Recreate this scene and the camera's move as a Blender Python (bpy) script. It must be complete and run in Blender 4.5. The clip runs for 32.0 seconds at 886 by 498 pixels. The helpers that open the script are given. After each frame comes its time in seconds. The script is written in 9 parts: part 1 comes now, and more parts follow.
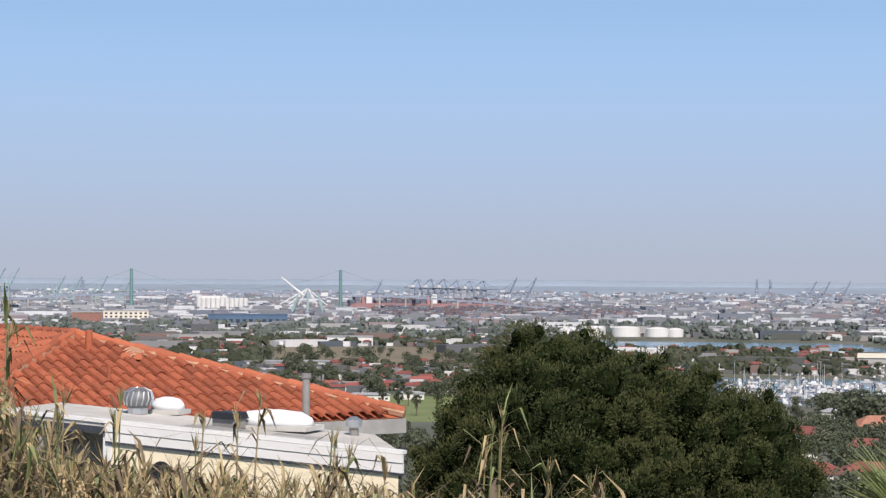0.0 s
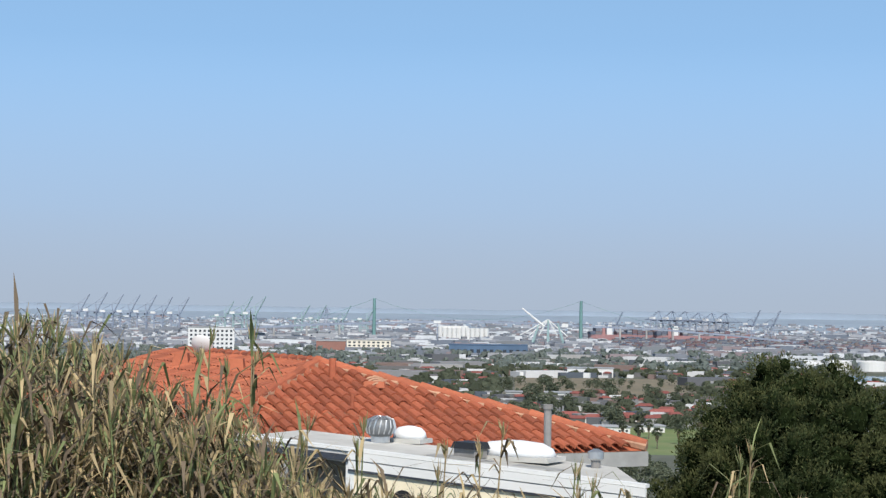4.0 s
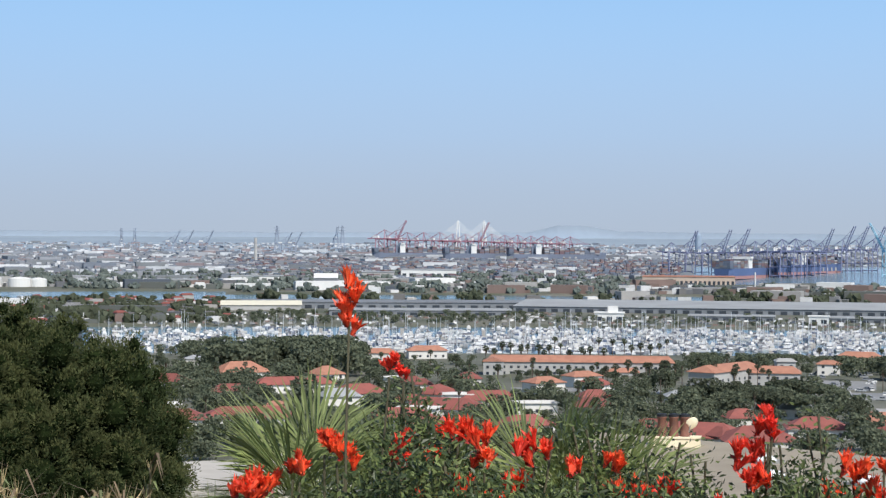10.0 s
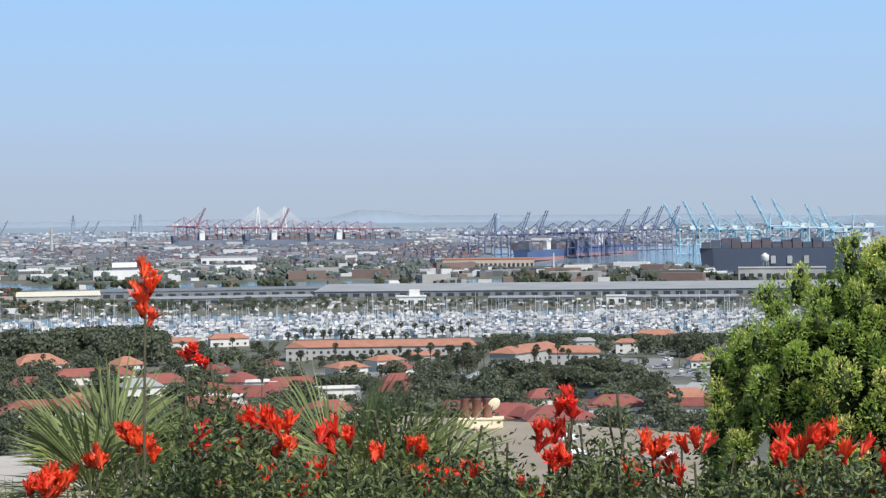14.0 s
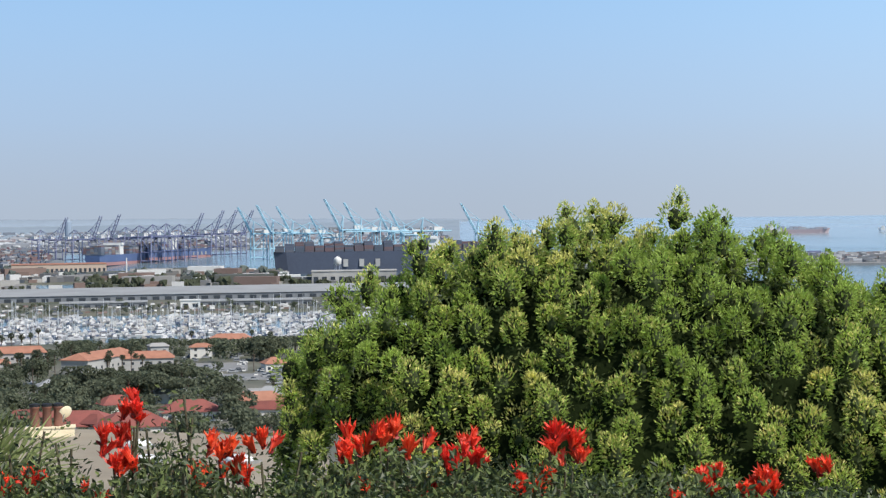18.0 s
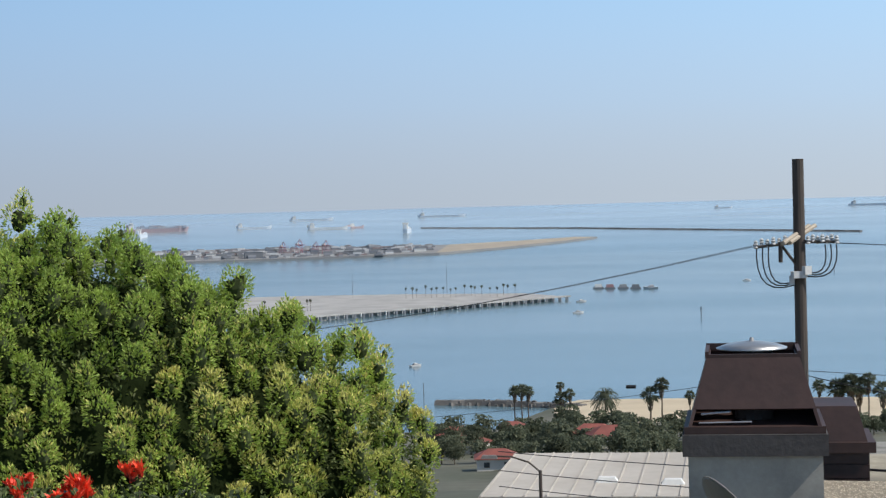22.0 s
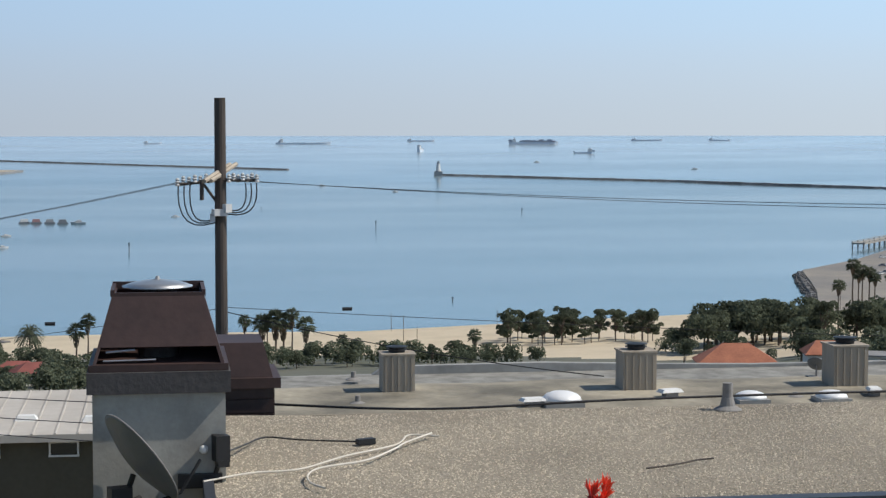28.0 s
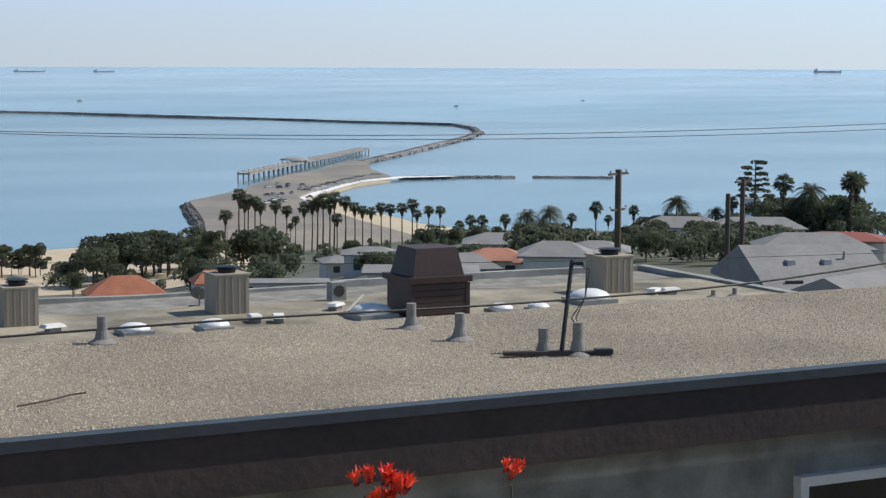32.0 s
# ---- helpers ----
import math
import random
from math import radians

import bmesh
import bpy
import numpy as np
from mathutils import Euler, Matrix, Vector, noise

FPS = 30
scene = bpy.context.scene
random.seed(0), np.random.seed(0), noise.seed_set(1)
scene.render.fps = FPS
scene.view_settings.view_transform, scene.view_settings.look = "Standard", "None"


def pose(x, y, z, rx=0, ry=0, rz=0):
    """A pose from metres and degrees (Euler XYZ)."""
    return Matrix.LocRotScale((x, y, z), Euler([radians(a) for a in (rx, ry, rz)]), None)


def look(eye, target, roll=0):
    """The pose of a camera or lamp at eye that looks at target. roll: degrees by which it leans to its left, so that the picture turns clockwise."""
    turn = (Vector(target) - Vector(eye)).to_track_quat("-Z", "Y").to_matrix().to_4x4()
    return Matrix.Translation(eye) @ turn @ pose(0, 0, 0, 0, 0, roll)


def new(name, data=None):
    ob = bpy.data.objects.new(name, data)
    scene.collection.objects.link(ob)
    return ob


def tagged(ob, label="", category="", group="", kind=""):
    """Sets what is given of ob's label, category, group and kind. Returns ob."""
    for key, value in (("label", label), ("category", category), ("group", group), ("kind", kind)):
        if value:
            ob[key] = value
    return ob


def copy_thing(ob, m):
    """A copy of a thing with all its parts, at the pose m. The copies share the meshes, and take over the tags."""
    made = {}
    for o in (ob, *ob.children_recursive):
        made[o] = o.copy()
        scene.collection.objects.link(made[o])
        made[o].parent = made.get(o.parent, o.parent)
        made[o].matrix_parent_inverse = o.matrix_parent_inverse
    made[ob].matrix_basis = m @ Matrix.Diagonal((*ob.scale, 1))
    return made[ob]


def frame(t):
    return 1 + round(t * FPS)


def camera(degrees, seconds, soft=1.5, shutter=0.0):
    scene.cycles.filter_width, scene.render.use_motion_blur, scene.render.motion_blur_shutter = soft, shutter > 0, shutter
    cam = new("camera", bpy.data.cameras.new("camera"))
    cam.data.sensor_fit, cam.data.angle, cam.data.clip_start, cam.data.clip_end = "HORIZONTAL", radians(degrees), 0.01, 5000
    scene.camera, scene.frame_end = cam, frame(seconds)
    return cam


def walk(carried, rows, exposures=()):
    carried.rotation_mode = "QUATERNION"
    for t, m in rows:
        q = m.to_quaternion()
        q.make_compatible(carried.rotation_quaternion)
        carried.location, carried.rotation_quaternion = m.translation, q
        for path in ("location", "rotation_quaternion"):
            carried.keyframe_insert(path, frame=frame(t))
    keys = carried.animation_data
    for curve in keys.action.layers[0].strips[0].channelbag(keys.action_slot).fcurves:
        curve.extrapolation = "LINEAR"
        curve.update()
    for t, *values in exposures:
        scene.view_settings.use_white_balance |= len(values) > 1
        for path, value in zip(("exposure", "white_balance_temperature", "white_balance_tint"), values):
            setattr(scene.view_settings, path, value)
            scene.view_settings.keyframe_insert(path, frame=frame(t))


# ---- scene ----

# ---- camera: a hand-held turn on the spot, from north-east round to the south-east ----
EYE = 80.0            # height of the eye above the sea
cam = camera(26.73, 32.0, soft=1.35)


def turned(x, y, z, az, el, lean):
    """A camera pose from a compass bearing, a tilt and a lean in degrees."""
    return pose(x, y, EYE + z, 0, 0, -az) @ pose(0, 0, 0, 90 + el, 0, 0) @ pose(0, 0, 0, 0, 0, lean)


ROWS = [
    (0.0, -0.120, -0.095, 0.000, 23.140, 0.870, 0.350),
    (0.5, -0.118, -0.090, 0.007, 21.497, 1.425, 0.380),
    (1.0, -0.113, -0.078, 0.001, 19.069, 1.696, 0.506),
    (1.5, -0.106, -0.062, -0.005, 17.324, 1.632, 0.544),
    (2.0, -0.099, -0.036, -0.009, 15.549, 1.486, 0.627),
    (2.5, -0.094, 0.010, -0.009, 14.000, 1.602, 0.733),
    (4.5, -0.087, 0.068, -0.007, 17.365, 1.711, 0.984),
    (5.0, -0.080, 0.110, -0.006, 19.508, 1.315, 1.284),
    (5.5, -0.079, 0.128, -0.005, 21.417, 0.863, 1.318),
    (6.0, -0.080, 0.134, -0.005, 22.741, 0.465, 1.148),
    (6.5, -0.078, 0.137, -0.004, 23.800, 0.135, 0.803),
    (7.0, -0.075, 0.137, -0.004, 25.520, -0.046, 0.698),
    (7.5, -0.075, 0.136, -0.004, 27.709, -0.376, 0.709),
    (8.0, -0.074, 0.130, -0.005, 29.913, -0.536, 0.782),
    (8.5, -0.067, 0.120, -0.005, 32.755, -0.402, 0.801),
    (9.0, -0.053, 0.111, -0.005, 36.013, -0.281, 0.772),
    (9.5, -0.037, 0.107, -0.005, 39.088, -0.327, 0.692),
    (10.0, -0.015, 0.103, -0.005, 42.491, -0.597, 0.276),
    (10.5, 0.008, 0.099, -0.006, 46.556, -1.027, -0.119),
    (11.0, 0.023, 0.098, -0.006, 48.865, -1.224, -0.144),
    (11.5, 0.028, 0.100, -0.004, 49.265, -1.192, -0.196),
    (12.0, 0.030, 0.104, -0.002, 49.366, -1.049, -0.284),
    (12.5, 0.025, 0.108, -0.002, 49.185, -1.065, -0.297),
    (13.0, 0.019, 0.112, -0.003, 48.752, -1.136, -0.577),
    (13.5, 0.011, 0.117, -0.004, 48.252, -1.133, -0.612),
    (15.5, 0.005, 0.122, -0.005, 52.167, -0.927, -1.423),
    (16.0, 0.002, 0.124, -0.006, 53.504, -1.068, -1.573),
    (16.5, 0.005, 0.124, -0.006, 54.935, -1.053, -1.284),
    (17.0, 0.011, 0.121, -0.007, 56.947, -0.996, -0.833),
    (17.5, 0.017, 0.117, -0.009, 59.502, -1.031, -0.675),
    (18.0, 0.025, 0.110, -0.012, 61.643, -1.116, -0.763),
    (18.5, 0.036, 0.098, -0.013, 63.637, -1.098, -0.828),
    (19.0, 0.050, 0.084, -0.010, 65.906, -0.906, -0.889),
    (19.5, 0.065, 0.070, -0.006, 68.168, -0.795, -1.127),
    (20.0, 0.079, 0.056, -0.004, 70.350, -0.497, -1.178),
    (20.5, 0.093, 0.043, -0.004, 73.587, -0.318, -1.429),
    (21.0, 0.104, 0.035, -0.007, 77.221, -0.695, -1.609),
    (21.5, 0.112, 0.030, -0.008, 79.536, -1.253, -1.471),
    (22.0, 0.118, 0.026, -0.008, 81.112, -1.516, -1.530),
    (22.5, 0.123, 0.020, -0.007, 82.567, -1.493, -1.566),
    (23.0, 0.127, 0.014, -0.004, 84.219, -1.271, -1.387),
    (23.5, 0.127, 0.006, -0.002, 85.699, -1.117, -1.183),
    (24.0, 0.119, -0.008, -0.001, 87.017, -1.046, -1.115),
    (24.5, 0.098, -0.041, 0.003, 88.245, -0.953, -0.839),
    (26.5, 0.070, -0.086, 0.008, 92.984, -2.853, -0.853),
    (27.0, 0.052, -0.121, 0.012, 94.673, -3.542, -0.747),
    (27.5, 0.049, -0.138, 0.013, 96.357, -3.837, -0.531),
    (28.0, 0.051, -0.146, 0.014, 98.519, -3.722, -0.056),
    (28.5, 0.052, -0.152, 0.014, 100.476, -3.542, 0.594),
    (29.0, 0.048, -0.158, 0.013, 102.427, -3.399, 1.094),
    (29.5, 0.039, -0.169, 0.014, 104.619, -3.402, 1.177),
    (30.0, 0.031, -0.185, 0.017, 107.046, -3.554, 0.932),
    (30.5, 0.024, -0.205, 0.019, 109.260, -3.747, 0.855),
    (31.0, 0.021, -0.229, 0.019, 111.627, -4.064, 1.336),
    (31.5, 0.019, -0.261, 0.018, 115.012, -4.923, 1.425),
    (32.0, 0.019, -0.300, 0.017, 117.211, -5.791, 0.210),
]
walk(cam, [(t, turned(x, y, z, a, e, lean)) for t, x, y, z, a, e, lean in ROWS],
     exposures=[(t, e, k, g) for t, e, k, g in ((0.0, 0.04, 6900, 17), (0.4, -0.16, 6600, 12), (1.0, -0.36, 6500, 10), (1.5, -0.26, 6500, 10), (2.0, -0.1, 6500, 10), (3.0, 0.0, 6500, 10), (8.0, 0.07, 6500, 10), (13.0, 0.13, 6500, 10), (18.0, 0.06, 6600, 10), (22.0, -0.13, 6650, 10), (24.0, -0.24, 6650, 10), (28.0, -0.19, 6650, 10), (29.0, -0.21, 6650, 10), (30.0, -0.31, 6650, 10), (31.0, -0.34, 6600, 10), (32.0, -0.18, 6600, 10))])


# ---- sky and sun ----
SUN_AZ, SUN_EL = 190.0, 47.0
world = bpy.data.worlds.new("sky")
world.use_nodes = True
scene.world = world
wn = world.node_tree
wn.nodes.clear()
sky = wn.nodes.new("ShaderNodeTexSky")
sky.sky_type = "NISHITA"
sky.sun_disc = False
sky.sun_elevation, sky.sun_rotation = radians(SUN_EL), radians(SUN_AZ)
sky.air_density, sky.dust_density, sky.ozone_density = 1.0, 0.6, 2.0
wc = wn.nodes.new("ShaderNodeTexCoord")
wx = wn.nodes.new("ShaderNodeSeparateXYZ")
wn.links.new(wc.outputs["Generated"], wx.inputs[0])
# sea haze: paler towards the horizon all round, and whiter towards the sun
ramp = wn.nodes.new("ShaderNodeValToRGB")
for i, (pos, col) in enumerate([(0.0, (0.425, 0.49, 0.585)), (0.05, (0.425, 0.555, 0.735)), (0.14, (0.33, 0.61, 0.97)), (0.5, (0.12, 0.24, 0.48)), (1.0, (0.07, 0.15, 0.34))]):
    e = ramp.color_ramp.elements[i] if i < 2 else ramp.color_ramp.elements.new(pos)
    e.position, e.color = pos, (*col, 1)
ramp.color_ramp.interpolation = "B_SPLINE"
wn.links.new(wx.outputs["Z"], ramp.inputs[0])
glow = wn.nodes.new("ShaderNodeMapRange")
glow.inputs[1].default_value, glow.inputs[2].default_value, glow.inputs[3].default_value, glow.inputs[4].default_value = 0.45, -0.9, 0.0, 1.0
wn.links.new(wx.outputs["Y"], glow.inputs[0])
tint = wn.nodes.new("ShaderNodeMix")
tint.data_type = "RGBA"
tint.inputs[6].default_value, tint.inputs[7].default_value = (0.97, 0.985, 1.0, 1), (1.82, 1.79, 1.64, 1)
wn.links.new(glow.outputs[0], tint.inputs[0])
warm = wn.nodes.new("ShaderNodeMix")
warm.data_type, warm.blend_type = "RGBA", "MULTIPLY"
warm.inputs[0].default_value = 1.0
wn.links.new(ramp.outputs[0], warm.inputs[6])
wn.links.new(tint.outputs[2], warm.inputs[7])
high = wn.nodes.new("ShaderNodeBackground")
high.inputs["Strength"].default_value = 0.06
haze = wn.nodes.new("ShaderNodeBackground")
haze.inputs["Strength"].default_value = 1.0
both = wn.nodes.new("ShaderNodeMixShader")
up = wn.nodes.new("ShaderNodeMapRange")
up.inputs[1].default_value, up.inputs[2].default_value, up.inputs[3].default_value, up.inputs[4].default_value = 0.12, 0.6, 0.0, 0.85
wn.links.new(wx.outputs["Z"], up.inputs[0])
wo = wn.nodes.new("ShaderNodeOutputWorld")
wn.links.new(sky.outputs["Color"], high.inputs["Color"])
wn.links.new(warm.outputs[2], haze.inputs["Color"])
wn.links.new(up.outputs[0], both.inputs[0])
wn.links.new(haze.outputs[0], both.inputs[1])
wn.links.new(high.outputs[0], both.inputs[2])
wn.links.new(both.outputs[0], wo.inputs["Surface"])
sun = new("sun", bpy.data.lights.new("sun", "SUN"))
sun.data.energy, sun.data.angle, sun.data.color = 4.7, radians(0.6), (1.0, 0.95, 0.87)
SUN_DIR = Vector((math.sin(radians(SUN_AZ)) * math.cos(radians(SUN_EL)), math.cos(radians(SUN_AZ)) * math.cos(radians(SUN_EL)), math.sin(radians(SUN_EL))))
sun.matrix_world = look(SUN_DIR * 100, (0, 0, 0))


# ---- places: bearings in degrees, distances in metres from the viewpoint ----
FLAT, DEEP = 2600.0, 2250.0


def reach(d):
    """Beyond FLAT the distance is gathered in, so that the harbour and the horizon fit within five kilometres."""
    return d if d <= FLAT else FLAT + DEEP * (1 - math.exp(-(d - FLAT) / 4500.0))


def level(d):
    """Height of the water at the true distance d; it keeps the angle below the eye."""
    return EYE * (1 - reach(d) / d) if d > FLAT else 0.0


def at(az, d, z=0.0):
    """Point at a bearing, a true distance and a true height above the water."""
    a, r = radians(az), reach(d)
    return Vector((r * math.sin(a), r * math.cos(a), level(d) + z * r / max(d, 1e-6)))


def small(d):
    """Scale of things at the true distance d."""
    return reach(d) / d


def lerp(x, pts):
    for (x0, y0), (x1, y1) in zip(pts, pts[1:]):
        if x <= x1:
            return y0 + (y1 - y0) * max(0.0, (x - x0)) / (x1 - x0)
    return pts[-1][1]


# ---- shapes ----
class Shape:
    """Vertices and faces of one mesh, gathered piece by piece."""

    def __init__(self):
        self.v, self.f, self.m = [], [], []

    def add(self, verts, faces, mat=0):
        n = len(self.v)
        self.v.extend(tuple(p) for p in verts)
        self.f.extend(tuple(i + n for i in q) for q in faces)
        self.m.extend([mat] * len(faces))
        return self

    def box(self, c, s, rz=0.0, taper=1.0, mat=0):
        """A block with its base centre at c; taper narrows the top."""
        ca, sa = math.cos(radians(rz)), math.sin(radians(rz))
        out = []
        for z, k in ((0, 1.0), (s[2], taper)):
            for x, y in ((-1, -1), (1, -1), (1, 1), (-1, 1)):
                px, py = x * s[0] / 2 * k, y * s[1] / 2 * k
                out.append((c[0] + px * ca - py * sa, c[1] + px * sa + py * ca, c[2] + z))
        return self.add(out, [(3, 2, 1, 0), (4, 5, 6, 7), (0, 1, 5, 4), (1, 2, 6, 5), (2, 3, 7, 6), (3, 0, 4, 7)], mat)

    def tube(self, p, q, r0, r1=None, n=8, mat=0, caps=True):
        p, q = Vector(p), Vector(q)
        r1 = r0 if r1 is None else r1
        d = (q - p).normalized()
        u = d.orthogonal().normalized()
        w = d.cross(u)
        ring = [u * math.cos(2 * math.pi * i / n) + w * math.sin(2 * math.pi * i / n) for i in range(n)]
        faces = [(i, (i + 1) % n, n + (i + 1) % n, n + i) for i in range(n)]
        if caps:
            faces += [tuple(reversed(range(n))), tuple(range(n, 2 * n))]
        return self.add([p + a * r0 for a in ring] + [q + a * r1 for a in ring], faces, mat)

    def path(self, pts, r, n=6, mat=0):
        """A round rod swept along points."""
        P = [Vector(p) for p in pts]
        u = None
        verts, faces = [], []
        for i, p in enumerate(P):
            d = (P[min(i + 1, len(P) - 1)] - P[max(i - 1, 0)]).normalized()
            u = d.orthogonal().normalized() if u is None else (u - d * u.dot(d)).normalized()
            w = d.cross(u)
            verts += [p + (u * math.cos(2 * math.pi * k / n) + w * math.sin(2 * math.pi * k / n)) * r for k in range(n)]
        for i in range(len(P) - 1):
            faces += [(i * n + k, i * n + (k + 1) % n, (i + 1) * n + (k + 1) % n, (i + 1) * n + k) for k in range(n)]
        faces += [tuple(reversed(range(n))), tuple(range((len(P) - 1) * n, len(P) * n))]
        return self.add(verts, faces, mat)

    def lathe(self, c, prof, n=16, mat=0, sx=1.0, sy=1.0):
        """A turned form; prof holds (radius, height) from bottom to top."""
        verts = [(c[0] + r * sx * math.cos(2 * math.pi * i / n), c[1] + r * sy * math.sin(2 * math.pi * i / n), c[2] + z) for r, z in prof for i in range(n)]
        faces = [(k * n + i, k * n + (i + 1) % n, (k + 1) * n + (i + 1) % n, (k + 1) * n + i) for k in range(len(prof) - 1) for i in range(n)]
        faces += [tuple(reversed(range(n))), tuple(range((len(prof) - 1) * n, len(prof) * n))]
        return self.add(verts, faces, mat)

    def quad(self, a, b, c, d, mat=0):
        return self.add([a, b, c, d], [(0, 1, 2, 3)], mat)

    def gable(self, c, s, h, rz=0.0, over=0.4, mat=0, hip=0.0):
        """A pitched roof with its ridge along x; hip pulls the ridge's ends in."""
        ca, sa = math.cos(radians(rz)), math.sin(radians(rz))
        x, y = s[0] / 2 + over, s[1] / 2 + over
        pts = [(-x, -y, 0), (x, -y, 0), (x, y, 0), (-x, y, 0), (-x + hip, 0, h), (x - hip, 0, h), (-x, -y, -0.2), (x, -y, -0.2), (x, y, -0.2), (-x, y, -0.2)]
        out = [(c[0] + px * ca - py * sa, c[1] + px * sa + py * ca, c[2] + pz) for px, py, pz in pts]
        return self.add(out, [(0, 1, 5, 4), (2, 3, 4, 5), (1, 2, 5), (3, 0, 4), (6, 7, 1, 0), (7, 8, 2, 1), (8, 9, 3, 2), (9, 6, 0, 3), (9, 8, 7, 6)], mat)

    def mesh(self, name, mats, smooth=False):
        me = bpy.data.meshes.new(name)
        me.from_pydata(self.v, [], self.f)
        for m in (mats if isinstance(mats, (list, tuple)) else [mats]):
            me.materials.append(m)
        if any(self.m):
            me.polygons.foreach_set("material_index", self.m)
        if smooth:
            me.polygons.foreach_set("use_smooth", [True] * len(self.f))
        me.update()
        return me


def part(name, shape, mats, parent=None, label="", smooth=False):
    """One mesh object from a shape (or a ready mesh), under its thing."""
    me = shape.mesh(name, mats, smooth) if isinstance(shape, Shape) else shape
    ob = new(name, me)
    if parent:
        ob.parent = parent
    return tagged(ob, label) if label else ob


def thing(name, m, label, category, group="", kind=""):
    """An Empty at the base of a thing, which carries its parts."""
    ob = new(name)
    ob.empty_display_size = 0.2
    ob.matrix_world = m
    return tagged(ob, label, category, group, kind)


def spot(az, d, z=0.0, turn=0.0, scale=None):
    """Pose of a thing at a bearing and a distance, facing the viewpoint (its -y side), turned by turn degrees."""
    p = at(az, d, z)
    k = small(d) if scale is None else scale
    return Matrix.Translation(p) @ Euler((0, 0, radians(-az + turn))).to_matrix().to_4x4() @ Matrix.Diagonal((k, k, k, 1))


def put(ob, m):
    """A copy of a thing at the pose m, which may carry a scale."""
    c = copy_thing(ob, m)
    c.matrix_basis = m
    return c


# ---- materials ----
def mat(name, base, other=None, rough=0.8, metal=0.0, fine=8.0, broad=0.4, bump=0.15, vary=0.25, island=0.0, thing_vary=0.0, spec=0.5, trans=0.0, streak=0.0, palette=None):
    """A surface with grain at two scales. other: the colour of its patches; island and thing_vary: how much the pieces differ;
    palette: colours picked piece by piece; streak stretches the grain along z."""
    m = bpy.data.materials.new(name)
    m.use_nodes = True
    t = m.node_tree
    N, L = t.nodes, t.links
    b = N["Principled BSDF"]
    b.inputs["Roughness"].default_value = rough
    b.inputs["Metallic"].default_value = metal
    b.inputs["Specular IOR Level"].default_value = spec
    other = other or tuple(c * (1 - vary) for c in base)
    co = N.new("ShaderNodeTexCoord")
    mp = N.new("ShaderNodeMapping")
    mp.inputs["Scale"].default_value = (1, 1, 1 - streak)
    L.new(co.outputs["Object"], mp.inputs["Vector"])
    n1 = N.new("ShaderNodeTexNoise")
    n1.inputs["Scale"].default_value, n1.inputs["Detail"].default_value = broad, 5
    n2 = N.new("ShaderNodeTexNoise")
    n2.inputs["Scale"].default_value, n2.inputs["Detail"].default_value = fine, 4
    L.new(mp.outputs[0], n1.inputs["Vector"])
    L.new(mp.outputs[0], n2.inputs["Vector"])
    r1 = N.new("ShaderNodeMapRange")
    r1.inputs[1].default_value, r1.inputs[2].default_value = 0.35, 0.68
    L.new(n1.outputs["Fac"], r1.inputs[0])
    mx = N.new("ShaderNodeMix")
    mx.data_type = "RGBA"
    mx.inputs[6].default_value, mx.inputs[7].default_value = (*base, 1), (*other, 1)
    L.new(r1.outputs[0], mx.inputs[0])
    last = mx.outputs[2]
    if palette:
        g = N.new("ShaderNodeNewGeometry")
        cr = N.new("ShaderNodeValToRGB")
        cr.color_ramp.interpolation = "CONSTANT"
        e = cr.color_ramp.elements
        for i, c in enumerate(palette):
            k = e[i] if i < 2 else e.new(i / len(palette))
            k.position, k.color = i / len(palette), (*c, 1)
        L.new(g.outputs["Random Per Island"], cr.inputs[0])
        mp2 = N.new("ShaderNodeMix")
        mp2.data_type, mp2.blend_type = "RGBA", "MULTIPLY"
        mp2.inputs[0].default_value = 1.0
        L.new(last, mp2.inputs[6])
        L.new(cr.outputs[0], mp2.inputs[7])
        last = mp2.outputs[2]
    hs = N.new("ShaderNodeHueSaturation")
    L.new(last, hs.inputs["Color"])
    mr = N.new("ShaderNodeMapRange")
    mr.inputs[3].default_value, mr.inputs[4].default_value = 1 - vary, 1 + vary
    L.new(n2.outputs["Fac"], mr.inputs[0])
    val = mr.outputs[0]
    for amount, node, socket in ((island, "ShaderNodeNewGeometry", "Random Per Island"), (thing_vary, "ShaderNodeObjectInfo", "Random")):
        if amount:
            g = N.new(node)
            q = N.new("ShaderNodeMapRange")
            q.inputs[3].default_value, q.inputs[4].default_value = 1 - amount, 1 + amount
            L.new(g.outputs[socket], q.inputs[0])
            w = N.new("ShaderNodeMath")
            w.operation = "MULTIPLY"
            L.new(val, w.inputs[0])
            L.new(q.outputs[0], w.inputs[1])
            val = w.outputs[0]
    L.new(val, hs.inputs["Value"])
    L.new(hs.outputs["Color"], b.inputs["Base Color"])
    if bump:
        bp = N.new("ShaderNodeBump")
        bp.inputs["Strength"].default_value = bump
        bp.inputs["Distance"].default_value = 0.3 / fine
        L.new(n2.outputs["Fac"], bp.inputs["Height"])
        L.new(bp.outputs[0], b.inputs["Normal"])
    if trans:
        tl = N.new("ShaderNodeBsdfTranslucent")
        L.new(hs.outputs["Color"], tl.inputs["Color"])
        ms = N.new("ShaderNodeMixShader")
        ms.inputs[0].default_value = trans
        L.new(b.outputs[0], ms.inputs[1])
        L.new(tl.outputs[0], ms.inputs[2])
        L.new(ms.outputs[0], N["Material Output"].inputs["Surface"])
    return m


